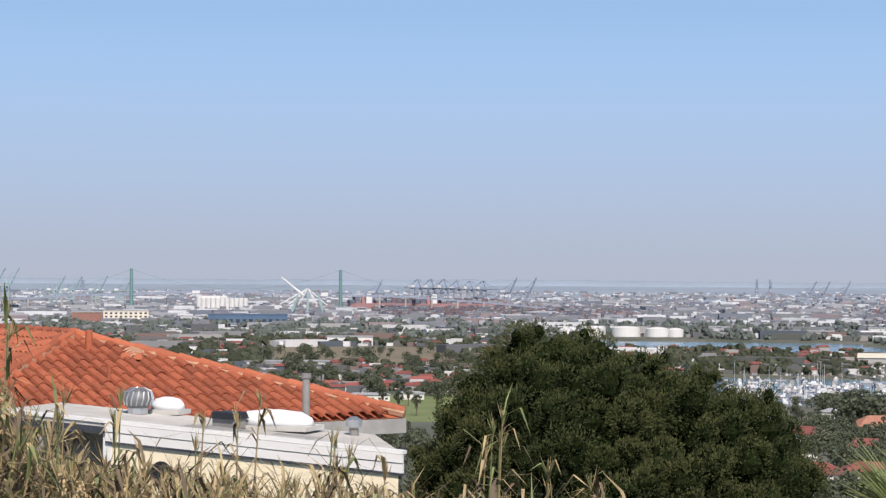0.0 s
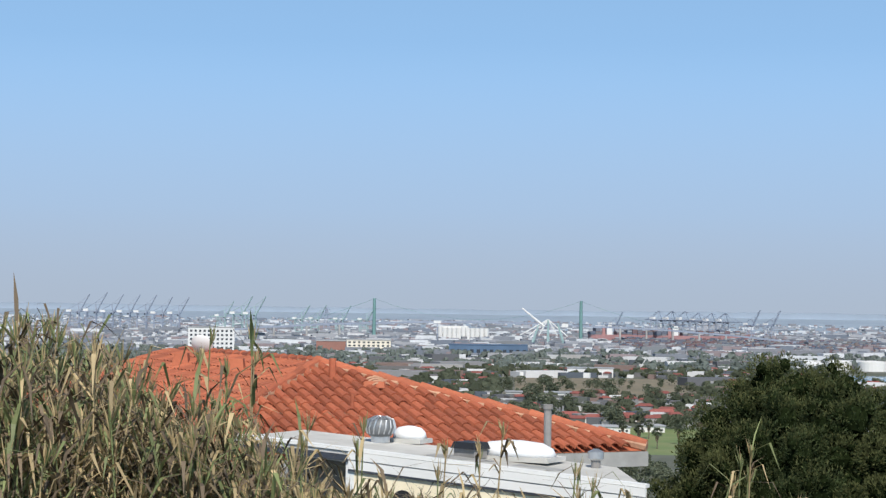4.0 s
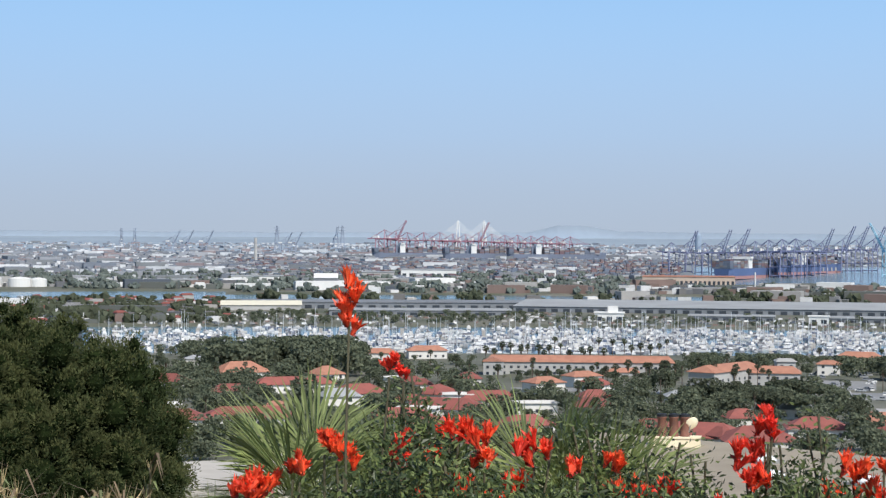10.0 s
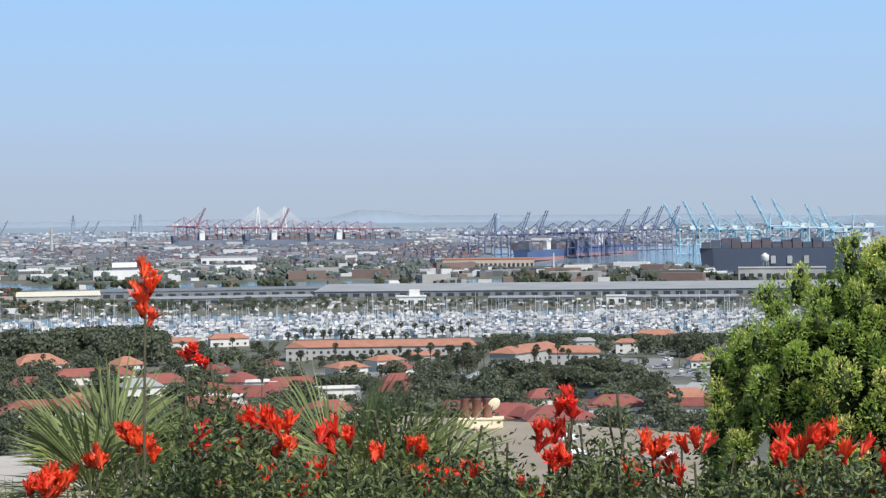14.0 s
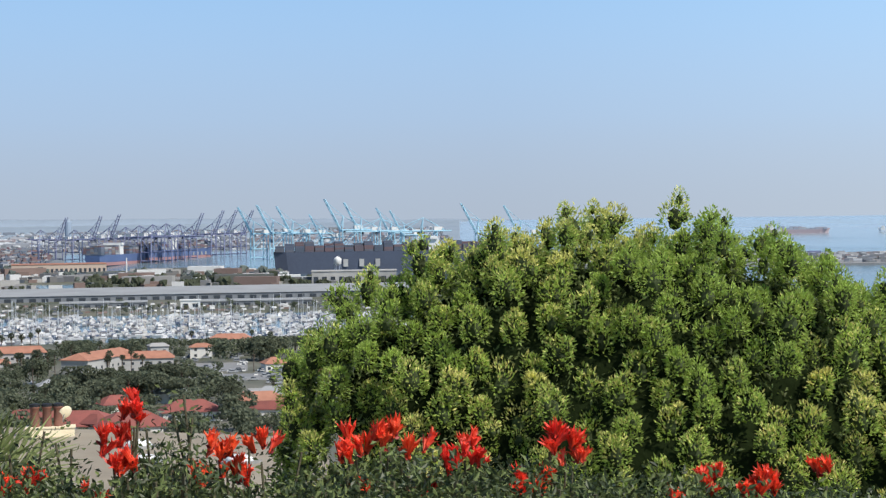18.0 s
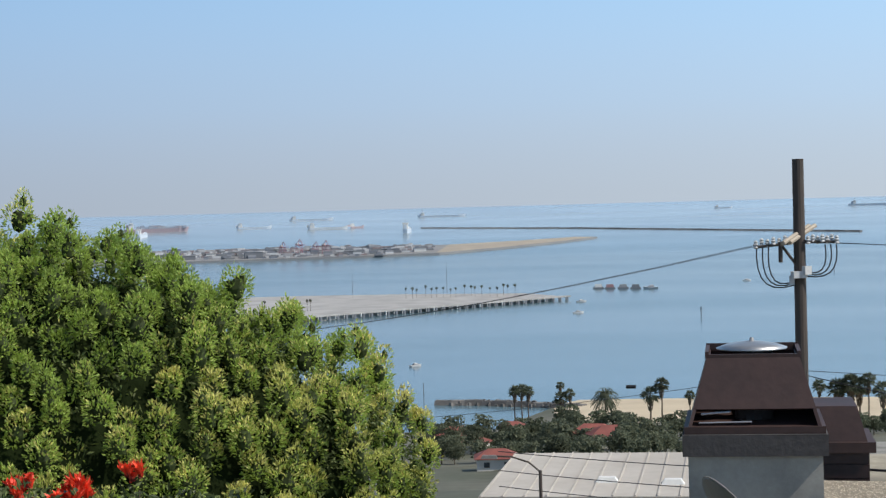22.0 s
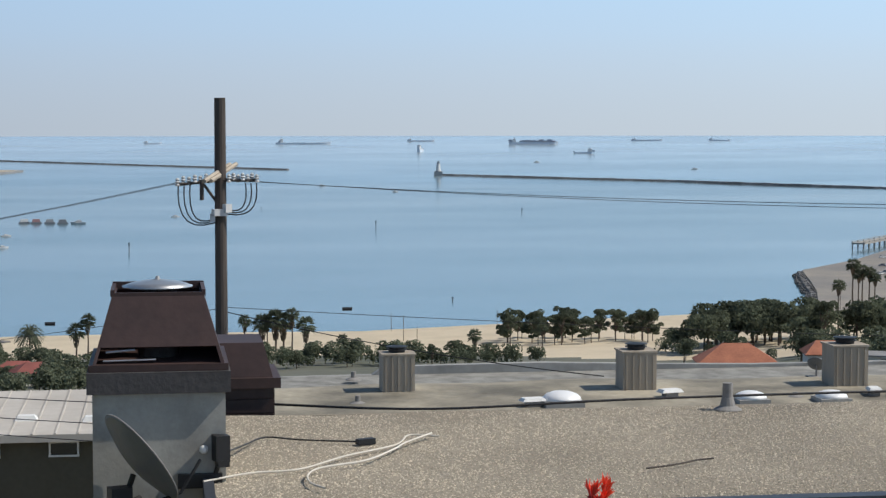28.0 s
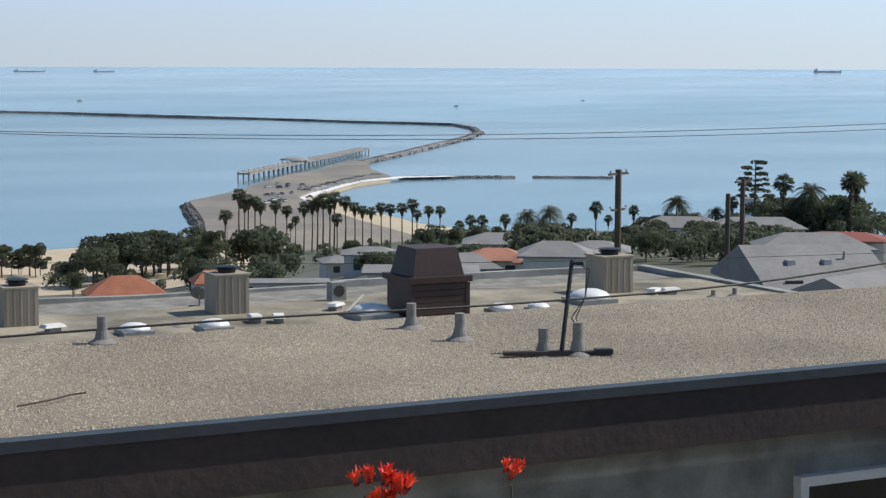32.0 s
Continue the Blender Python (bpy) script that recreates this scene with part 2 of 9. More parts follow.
def water_mat():
    m = bpy.data.materials.new("sea_water")
    m.use_nodes = True
    N, L = m.node_tree.nodes, m.node_tree.links
    b = N["Principled BSDF"]
    b.inputs["Roughness"].default_value = 0.13
    b.inputs["IOR"].default_value = 1.33
    co = N.new("ShaderNodeTexCoord")
    mp = N.new("ShaderNodeMapping")
    mp.inputs["Scale"].default_value = (1, 0.5, 1)
    mp.inputs["Rotation"].default_value = (0, 0, 0.5)
    L.new(co.outputs["Object"], mp.inputs[0])
    broad = N.new("ShaderNodeTexNoise")
    broad.inputs["Scale"].default_value, broad.inputs["Detail"].default_value = 0.004, 6
    waves = N.new("ShaderNodeTexNoise")
    waves.inputs["Scale"].default_value, waves.inputs["Detail"].default_value = 0.35, 4
    L.new(mp.outputs[0], broad.inputs["Vector"])
    L.new(mp.outputs[0], waves.inputs["Vector"])
    cr = N.new("ShaderNodeValToRGB")
    cr.color_ramp.elements[0].color, cr.color_ramp.elements[1].color = (0.09, 0.155, 0.19, 1), (0.11, 0.185, 0.225, 1)
    cr.color_ramp.elements[0].position, cr.color_ramp.elements[1].position = 0.35, 0.65
    L.new(broad.outputs["Fac"], cr.inputs[0])
    rr = N.new("ShaderNodeMapRange")
    rr.inputs[1].default_value, rr.inputs[2].default_value, rr.inputs[3].default_value, rr.inputs[4].default_value = 0.35, 0.65, 0.14, 0.20
    L.new(broad.outputs["Fac"], rr.inputs[0])
    L.new(rr.outputs[0], b.inputs["Roughness"])
    # haze painted into the sea: its base colour pales with distance from the shore
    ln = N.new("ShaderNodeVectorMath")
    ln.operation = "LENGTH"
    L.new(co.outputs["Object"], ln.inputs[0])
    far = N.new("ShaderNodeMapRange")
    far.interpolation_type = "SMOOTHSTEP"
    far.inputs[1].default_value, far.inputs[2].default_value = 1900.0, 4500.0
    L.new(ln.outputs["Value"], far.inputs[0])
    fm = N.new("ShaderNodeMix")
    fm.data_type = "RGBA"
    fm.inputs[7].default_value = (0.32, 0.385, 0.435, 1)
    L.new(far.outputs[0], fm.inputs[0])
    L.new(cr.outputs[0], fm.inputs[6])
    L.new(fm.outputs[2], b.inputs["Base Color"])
    bp = N.new("ShaderNodeBump")
    bp.inputs["Strength"].default_value, bp.inputs["Distance"].default_value = 0.16, 0.5
    L.new(waves.outputs["Fac"], bp.inputs["Height"])
    L.new(bp.outputs[0], b.inputs["Normal"])
    return m


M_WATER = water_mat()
M_SOIL = mat("dry_soil", (0.20, 0.17, 0.12), (0.11, 0.12, 0.07), fine=0.6, broad=0.02, vary=0.3, bump=0.3)
M_SAND = mat("beach_sand", (0.58, 0.49, 0.355), (0.50, 0.42, 0.30), fine=0.5, broad=0.05, vary=0.1, bump=0.2)
M_TOWN = mat("town_ground", (0.16, 0.155, 0.125), (0.07, 0.082, 0.05), fine=0.2, broad=0.012, vary=0.35, bump=0.1)
# far land and far walls: haze is mixed into these base colours
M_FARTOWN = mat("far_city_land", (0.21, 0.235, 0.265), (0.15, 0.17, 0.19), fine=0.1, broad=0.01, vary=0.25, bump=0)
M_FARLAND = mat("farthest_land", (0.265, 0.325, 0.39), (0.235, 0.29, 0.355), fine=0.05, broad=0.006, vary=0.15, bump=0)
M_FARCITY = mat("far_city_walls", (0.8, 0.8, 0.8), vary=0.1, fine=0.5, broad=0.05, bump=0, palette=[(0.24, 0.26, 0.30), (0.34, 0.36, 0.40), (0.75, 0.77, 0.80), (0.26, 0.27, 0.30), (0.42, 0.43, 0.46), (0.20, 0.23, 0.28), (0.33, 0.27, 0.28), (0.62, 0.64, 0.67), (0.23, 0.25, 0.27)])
M_GRASS = mat("field_grass", (0.13, 0.19, 0.06), (0.19, 0.21, 0.08), fine=0.8, broad=0.03, vary=0.15)
M_TAN = mat("dry_grass", (0.22, 0.18, 0.12), (0.16, 0.14, 0.09), fine=0.4, broad=0.02, vary=0.2)
M_STUCCO = mat("white_stucco", (0.66, 0.64, 0.61), fine=3, broad=0.2, vary=0.08, island=0.08)
M_REDROOF = mat("red_tile_roof", (0.27, 0.085, 0.07), (0.21, 0.07, 0.06), fine=4, broad=0.3, vary=0.2, thing_vary=0.2)
M_ORANGEROOF = mat("orange_tile_roof", (0.42, 0.20, 0.135), (0.34, 0.155, 0.105), fine=4, broad=0.3, vary=0.15)
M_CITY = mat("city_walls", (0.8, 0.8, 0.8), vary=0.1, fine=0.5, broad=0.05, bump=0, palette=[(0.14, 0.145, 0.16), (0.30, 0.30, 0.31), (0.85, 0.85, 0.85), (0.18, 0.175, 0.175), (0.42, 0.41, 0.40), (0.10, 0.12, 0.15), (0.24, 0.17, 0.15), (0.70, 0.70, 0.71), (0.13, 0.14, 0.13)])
# foliage lightened and greyed, so haze sits in its base colour
M_LEAF_FAR = mat("far_foliage", (0.135, 0.152, 0.105), (0.095, 0.112, 0.076), fine=1, broad=0.1, vary=0.25, island=0.25, thing_vary=0.25, rough=1.0, spec=0.05, bump=0, trans=0.42)
M_BARK = mat("bark", (0.12, 0.09, 0.07), fine=10, broad=1, vary=0.3, bump=0.5)

M_CREAMWALL = mat("pale_gable_stucco", (0.60, 0.55, 0.45), fine=4, broad=0.4, vary=0.08)


# ---- ground and water ----
NORTH = [(0, 78.4), (8, 77.6), (14, 74.5), (30, 69), (60, 61), (150, 45), (300, 31), (500, 19), (800, 9), (1100, 3.0), (1180, 2.0)]
EAST = [(0, 78.4), (8, 77.6), (14, 73.5), (40, 69), (110, 57), (200, 44), (400, 22), (560, 10), (640, 3.2), (715, 0.8), (745, -0.6), (800, -3)]
SOUTH = [(0, 78.4), (8, 77.6), (14, 73.5), (40, 69), (110, 61), (250, 50), (420, 39), (560, 25), (640, 15), (760, 5), (840, 2.0), (900, -1), (960, -3)]


def hill(az, d):
    if 74 < az < 85 and d > 300:
        d *= 1 + 0.14 * min(1, (85 - az) / 2.5) * min(1, (az - 74) / 4)
    if 96 < az < 113 and d > 450:
        d -= (d - 450) * 0.2 * min(1, (az - 96) / 10) * min(1, (113 - az) / 5)
    n, e, s = lerp(d, NORTH), lerp(d, EAST), lerp(d, SOUTH)
    if az < 106:
        k = min(1, max(0, (az - 62) / 13))
        z = n + (e - n) * k
    else:
        k = min(1, max(0, (az - 106) / 12))
        z = e + (s - e) * k
    if az > 118:
        z += min(1, (az - 118) / 10) * lerp(d, [(100, 0), (300, 2), (560, 4), (640, 4), (700, 2), (840, 0)])
    return z


def height(az, d):
    """The ground above the water, true metres."""
    az = az - 360 if az > 250 else az
    if az < -6 or az > 138:
        k = min(1.0, max((-6 - az) / 18, (az - 138) / 18))
        back = lerp(d, [(0, 78.4), (8, 78.2), (60, 76), (300, 60), (2000, 20), (6000, 5), (20000, 2)])
        return back * k + shore(min(138, max(-6, az)), d) * (1 - k)
    return shore(az, d)


def shore(az, d):
    """The ground on the side that faces the harbour."""
    if d < 1180:
        return hill(az, d)
    if az >= 72:
        return -3.0
    land = 2.0
    if 31.5 < az and 1180 <= d < 1520:
        return -3.0
    if az > 62 and d > 1520:
        return -3.0
    if 27.5 < az < 36 and 2075 < d < 2390 or 36 <= az < 50.5 and 2110 < d < 2260:
        return -3.0
    if 50 < az < 57 and 2760 < d < 4300:
        return -3.0
    if az >= 57 and 2210 < d < 5200:
        return -3.0
    return land


def ground_kind(az, d):
    if 84 < az < 111.5 and 600 - max(0, az - 96) * 7 < d < 830:
        return 1
    if 20.0 < az < 24.6 and 960 < d < 1230:
        return 3
    if 17.8 < az < 23.6 and 1660 < d < 2080:
        return 4
    # farther rings take paler, bluer land, haze painted in steps
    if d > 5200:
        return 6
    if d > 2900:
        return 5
    return 2 if d > 120 else 0


def polar_sheet(name, mats, azs, ds, zf, kf=None):
    s = Shape()
    for d in ds:
        for az in azs:
            p = at(az, d, zf(az, d))
            s.v.append((p.x, p.y, p.z))
    n = len(azs)
    for j in range(len(ds) - 1):
        for i in range(n):
            k = (i + 1) % n
            s.f.append((j * n + i, j * n + k, (j + 1) * n + k, (j + 1) * n + i))
            s.m.append(kf(azs[i], (ds[j] + ds[j + 1]) / 2) if kf else 0)
    s.f.append(tuple(range(n))[::-1])
    s.m.append(0)
    return part(name, s, mats, smooth=True)


AZS = [-24 + 0.4 * i for i in range(466)] + [164 + 8.0 * i for i in range(21)]
DS = [1.0, 4, 8, 11, 14, 20, 30, 45, 60, 85, 115, 150, 200, 250, 300, 350, 400, 450, 500, 540]
while DS[-1] < 3000:
    DS.append(DS[-1] * 1.016)
while DS[-1] < 17000:
    DS.append(DS[-1] * 1.08)
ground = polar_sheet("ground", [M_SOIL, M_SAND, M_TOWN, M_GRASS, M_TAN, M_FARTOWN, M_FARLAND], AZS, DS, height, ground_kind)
tagged(ground, "hillside running down to the town, beach and harbour flats", "ground", kind="structure")
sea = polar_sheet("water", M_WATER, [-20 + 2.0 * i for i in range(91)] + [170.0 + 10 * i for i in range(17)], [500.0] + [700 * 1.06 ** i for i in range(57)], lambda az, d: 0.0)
tagged(sea, "calm hazy blue harbour and sea water", "water", kind="structure")


# ---- harbour and distance ----
def gd(az, el, up=0.0):
    """Distance at which a sight line el degrees below the level meets the ground raised by up."""
    k = math.tan(radians(-el))
    d = 60.0
    while d < 3000:
        if EYE - d * k <= max(height(az, d), 0) + up:
            return d
        d += 2.0
    return d


def rise(el, d):
    """True height seen at the angle el at the distance d."""
    return EYE + d * math.tan(radians(el))


M_CONC = mat("pale_concrete", (0.43, 0.425, 0.415), (0.31, 0.305, 0.30), fine=0.8, broad=0.05, vary=0.15, bump=0.1)
M_ASPHALT = mat("asphalt_yard", (0.22, 0.225, 0.235), (0.27, 0.27, 0.27), fine=0.3, broad=0.02, vary=0.2)
M_ROCK = mat("breakwater_rock", (0.20, 0.20, 0.20), (0.145, 0.146, 0.148), fine=0.8, broad=0.06, vary=0.35, island=0.35, bump=0.5)
M_DARKROCK = mat("dark_boulder", (0.17, 0.16, 0.15), (0.12, 0.115, 0.11), fine=0.8, broad=0.1, vary=0.3, island=0.35, bump=0.4)
M_WHITEWALL = mat("white_wall", (0.68, 0.68, 0.67), fine=0.6, broad=0.05, vary=0.06)
M_GREYROOF = mat("pale_grey_roof", (0.33, 0.345, 0.36), (0.27, 0.28, 0.295), fine=0.5, broad=0.03, vary=0.1)
M_SHEDWALL = mat("dark_shed_wall", (0.20, 0.215, 0.24), fine=0.5, broad=0.04, vary=0.2)
M_BLUESHED = mat("blue_shed", (0.09, 0.15, 0.24), fine=0.5, broad=0.05, vary=0.15)
M_WINDOW = mat("far_window", (0.05, 0.06, 0.075), fine=0.5, broad=0.1, vary=0.2, rough=0.2, bump=0)
M_BRIDGE = mat("bridge_green", (0.14, 0.27, 0.26), fine=0.3, broad=0.03, vary=0.12, rough=0.6)
# haze is mixed into most of these steel, hull and box colours
M_CRANE_BLUE = mat("sky_blue_steel", (0.32, 0.56, 0.70), fine=0.3, broad=0.05, vary=0.12, rough=0.6)
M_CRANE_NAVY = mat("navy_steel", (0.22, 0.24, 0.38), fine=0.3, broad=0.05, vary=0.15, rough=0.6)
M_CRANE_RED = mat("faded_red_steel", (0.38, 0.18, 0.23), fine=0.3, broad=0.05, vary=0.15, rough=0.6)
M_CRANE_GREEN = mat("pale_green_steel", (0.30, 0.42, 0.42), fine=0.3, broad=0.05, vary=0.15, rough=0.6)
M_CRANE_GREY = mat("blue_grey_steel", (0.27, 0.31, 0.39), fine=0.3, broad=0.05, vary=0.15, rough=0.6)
M_HULL_DARK = mat("dark_blue_hull", (0.075, 0.09, 0.135), fine=0.3, broad=0.03, vary=0.15, rough=0.55)
M_HULL_HAZED = mat("slate_blue_hull", (0.17, 0.20, 0.27), fine=0.3, broad=0.03, vary=0.15, rough=0.55)
M_HULL_BLUE = mat("blue_hull", (0.10, 0.15, 0.30), fine=0.3, broad=0.03, vary=0.15, rough=0.55)
M_HULL_GREY = mat("grey_hull", (0.66, 0.70, 0.74), fine=0.3, broad=0.03, vary=0.15, rough=0.55)
M_HULL_RED = mat("red_hull", (0.40, 0.22, 0.22), fine=0.3, broad=0.03, vary=0.15, rough=0.55)
M_BOXES = mat("shipping_containers", (0.95, 0.95, 0.95), vary=0.12, fine=0.4, broad=0.1, bump=0, palette=[(0.19, 0.12, 0.12), (0.14, 0.17, 0.23), (0.20, 0.21, 0.23), (0.20, 0.16, 0.15), (0.11, 0.14, 0.19), (0.36, 0.37, 0.39), (0.17, 0.11, 0.13), (0.13, 0.15, 0.20)])
M_BOAT = mat("white_boat_hull", (0.56, 0.56, 0.565), fine=1, broad=0.1, vary=0.08, thing_vary=0.2, island=0.42, rough=0.35, bump=0)
M_CANVAS = mat("blue_boat_canvas", (0.07, 0.11, 0.22), fine=1, broad=0.2, vary=0.2, thing_vary=0.4, bump=0)
M_MAST = mat("aluminium_mast", (0.70, 0.71, 0.72), fine=1, broad=0.2, vary=0.1, rough=0.4, metal=0.4, bump=0)
M_DOCK = mat("grey_dock_planks", (0.36, 0.34, 0.31), fine=2, broad=0.2, vary=0.2)
M_FOAM = mat("white_surf", (0.85, 0.87, 0.88), fine=0.6, broad=0.1, vary=0.1, bump=0.4)
# distant trees and hills: base colours carry the haze
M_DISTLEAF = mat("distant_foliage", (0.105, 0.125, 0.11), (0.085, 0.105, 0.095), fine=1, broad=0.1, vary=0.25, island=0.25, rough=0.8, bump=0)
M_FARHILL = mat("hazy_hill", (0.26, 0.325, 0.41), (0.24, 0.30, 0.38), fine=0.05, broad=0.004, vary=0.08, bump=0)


def slab(name, pts, top, m, label, bottom=-3.0):
    s = Shape()
    n = len(pts)
    a, b = [at(z, d, top) for z, d in pts], [at(z, d, bottom) for z, d in pts]
    s.add(a + b, [tuple(range(n))[::-1]] + [(i, (i + 1) % n, n + (i + 1) % n, n + i) for i in range(n)])
    return tagged(part(name, s, m), label, "ground", kind="structure")


def ridge_line(name, pts, w, h, label, m=M_ROCK, step=14.0, seed=3):
    """A rubble bank along points given as (bearing, distance): many boulders on a low core."""
    rng = random.Random(seed)
    s = Shape()
    P = [at(a, d) for a, d in pts]
    K = [small(d) for a, d in pts]
    for i in range(len(P) - 1):
        a, b = P[i], P[i + 1]
        L = (b - a).length
        n = max(2, int(L / step))
        side = (b - a).cross(Vector((0, 0, 1))).normalized()
        k = (K[i] + K[i + 1]) / 2
        for j in range(n):
            c = a.lerp(b, (j + 0.5) / n)
            hh, ww = h * k, w * k
            s.add([c + (b - a) * (sx / n * 0.56) + side * (sy * ww / 2 * tz) + Vector((0, 0, z)) for z, tz in ((-2 * k, 1.0), (hh * rng.uniform(0.8, 1.0), 0.45)) for sx, sy in ((-1, -1), (1, -1), (1, 1), (-1, 1))],
                  [(4, 5, 6, 7), (0, 1, 5, 4), (1, 2, 6, 5), (2, 3, 7, 6), (3, 0, 4, 7)])
            for q in range(9):
                t = rng.uniform(-0.5, 0.5) * ww
                o = c + (b - a) * (rng.uniform(-0.5, 0.5) / n) + side * t
                r = rng.uniform(0.6, 1.2) * k
                z0 = hh * (1 - abs(t) / ww * 1.6) - r * 0.95
                s.box((o.x, o.y, o.z + z0), (r * 1.6, r * 1.4, r * 1.3), rng.uniform(0, 90), rng.uniform(0.55, 0.9))
    return tagged(part(name, s, m), label, "breakwater", kind="stuff")


slab("pavement_terminal", [(58, 2560), (72.8, 2627), (78.5, 2665), (81.0, 2712), (83.2, 2960), (84.8, 3250), (85.85, 3501), (85.2, 3540), (83.4, 3330), (81.4, 3185), (77, 3230), (73, 3300), (58, 3300)], 3.0, M_ASPHALT, "flat container terminal land reaching into the harbour")
slab("terminal_tip_sand", [(80.9, 2718), (83.2, 2970), (84.8, 3256), (85.75, 3490), (85.2, 3530), (83.4, 3325), (81.3, 3180)], 3.3, mat("dusty_fill", (0.42, 0.37, 0.30), (0.34, 0.30, 0.25), fine=0.4, broad=0.03, vary=0.15), "bare sandy tip of the terminal land")
slab("pavement_pier", [(72, 1262), (77.34, 1268), (81.0, 1345), (84.4, 1425), (84.5, 1452), (83.58, 1495), (80, 1530), (76.7, 1552), (72, 1560)], 3.2, M_CONC, "long concrete pier with a pale empty deck")
slab("spit_ground", [(109.45, 1030), (109.7, 960), (109.9, 900), (110.0, 800), (110.0, 740), (115.5, 730), (117.5, 780), (116.2, 830), (114.6, 905), (113.2, 1000), (112.75, 1060), (113.4, 1130), (114.5, 1215), (115.6, 1250), (115.0, 1330), (114.85, 1440), (114.3, 1440), (113.2, 1310), (112.3, 1250), (111.0, 1115)], 2.6, mat("sandy_car_park", (0.30, 0.265, 0.22), (0.19, 0.18, 0.17), fine=0.4, broad=0.02, vary=0.2), "sandy spit with a car park at the foot of the breakwater")
s = Shape()
foam = [(112.55, 1058), (112.85, 1085), (113.4, 1135), (114.5, 1222), (115.9, 1262), (117.5, 1268)]
wid = [30, 26, 22, 20, 14, 5]
for i in range(len(foam) - 1):
    (a0, d0), (a1, d1) = foam[i], foam[i + 1]
    w0, w1 = wid[i], wid[i + 1]
    s.quad(at(a0 + 0.25, d0 - w0, 1.5), at(a1 + 0.2, d1 - w1, 1.5), at(a1, d1, 1.5), at(a0, d0, 1.5))
part("surf", s, M_FOAM)
tagged(bpy.data.objects["surf"], "white surf breaking along the outer beach", "surf", kind="stuff")
slab("beach_outer", [(112.5, 1030), (113.0, 1000), (114.3, 905), (116.1, 830), (120, 800), (124, 790), (124, 815), (119, 850), (116.5, 900), (114.8, 985), (113.4, 1080), (114.5, 1175), (115.6, 1225), (114.6, 1215), (113.0, 1100)], 1.2, M_SAND, "pale sand of the outer beach")
ridge_line("breakwater", [(80.5, 5300), (85.1, 4630), (93.74, 3560)], 14, 3.2, "long dark rock breakwater with a gap before the lighthouse", step=30, seed=5)
ridge_line("breakwater", [(98.3, 3148), (105.7, 2772), (111.88, 2490), (114.5, 2376), (116.3, 2330), (117.5, 2290), (118.1, 2180), (118.31, 2050), (117.9, 1900), (116.8, 1707), (115.6, 1540), (114.7, 1440)], 13, 3.0, "curving dark rock breakwater running out to the lighthouse", step=16)
ridge_line("rock_groin", [(80.8, 727), (82.2, 722), (83.8, 712), (85.3, 700)], 8, 2.0, "short rubble groin by the beach", M_DARKROCK, step=5, seed=7)
ridge_line("rock_groin", [(115.9, 1262), (118, 1273), (119.4, 1276)], 8, 1.4, "low broken line of rocks awash off the outer beach", step=9, seed=8)
ridge_line("rock_groin", [(120.0, 1277), (121.2, 1278), (122.4, 1278)], 8, 1.3, "low broken line of rocks awash off the outer beach", step=9, seed=9)
ridge_line("rock_bank", [(109.45, 1030), (109.6, 960), (109.85, 900), (109.95, 840)], 10, 2.2, "boulder bank edging the spit", M_DARKROCK, step=4, seed=10)
ridge_line("rock_bank", [(113.0, 1110), (113.9, 1180), (114.7, 1235), (115.2, 1262)], 14, 3.6, "boulder bank edging the spit", step=5, seed=12)


# pier edge with its fenders and deck furniture
pier_edge = thing("pier_wharf", Matrix.Translation(at(80, 1300)), "concrete wharf edge on dark piles", "wharf")
a, b = at(76.9, 1258), at(85.0, 1437)
n = 34
o = at(80, 1300)
part("deck", Shape().add([p - o for p in (a + Vector((0, 0, 2.6)), b + Vector((0, 0, 2.6)), b + Vector((0, 14, 2.6)), a + Vector((0, 14, 2.6)), a + Vector((0, 0, 3.7)), b + Vector((0, 0, 3.7)), b + Vector((0, 14, 3.7)), a + Vector((0, 14, 3.7)))], [(3, 2, 1, 0), (4, 5, 6, 7), (0, 1, 5, 4), (1, 2, 6, 5), (2, 3, 7, 6), (3, 0, 4, 7)]), M_CONC, pier_edge)
for i in range(n):
    c = a.lerp(b, (i + 0.5) / n) - o + Vector((0.8, 0.6, -2))
    part("support_column", Shape().tube(c, c + Vector((0, 0, 4.8)), 1.2, None, 8), M_SHEDWALL, pier_edge)
    c2 = a.lerp(b, (i + 0.1) / n) - o + Vector((0, -0.5, 0.4))
    part("fender", Shape().box(c2, (1.0, 0.6, 2.6), -10), M_WHITEWALL if i % 3 == 0 else M_CONC, pier_edge)


# lattice tower of the suspension bridge, its deck and cables
bridge = thing("suspension_bridge", Matrix.Translation(at(17, 4300)), "green suspension bridge across the harbour channel", "bridge")
o = at(17, 4300)
BD = 4300.0
BK = small(BD)


def bpt(az, el, off=0.0):
    return at(az, BD + off, rise(el, BD)) - o


deck_line = [(8.0, -0.9), (10.0, -0.72), (12.0, -0.585), (13.66, -0.52), (15.2, -0.47), (16.8, -0.455), (18.4, -0.47), (20.0, -0.53), (22.35, -0.60), (24.5, -0.74), (26.6, -0.93)]
for (a0, e0), (a1, e1) in zip(deck_line, deck_line[1:]):
    s = Shape()
    p, q = bpt(a0, e0), bpt(a1, e1)
    dz = Vector((0, 0, 4 * BK))
    back_ = Vector((4, 14, 0)) * BK
    s.add([p - dz, q - dz, q - dz + back_, p - dz + back_, p, q, q + back_, p + back_], [(3, 2, 1, 0), (4, 5, 6, 7), (0, 1, 5, 4), (1, 2, 6, 5), (2, 3, 7, 6), (3, 0, 4, 7)])
    part("deck", s, M_CRANE_GREY, bridge)
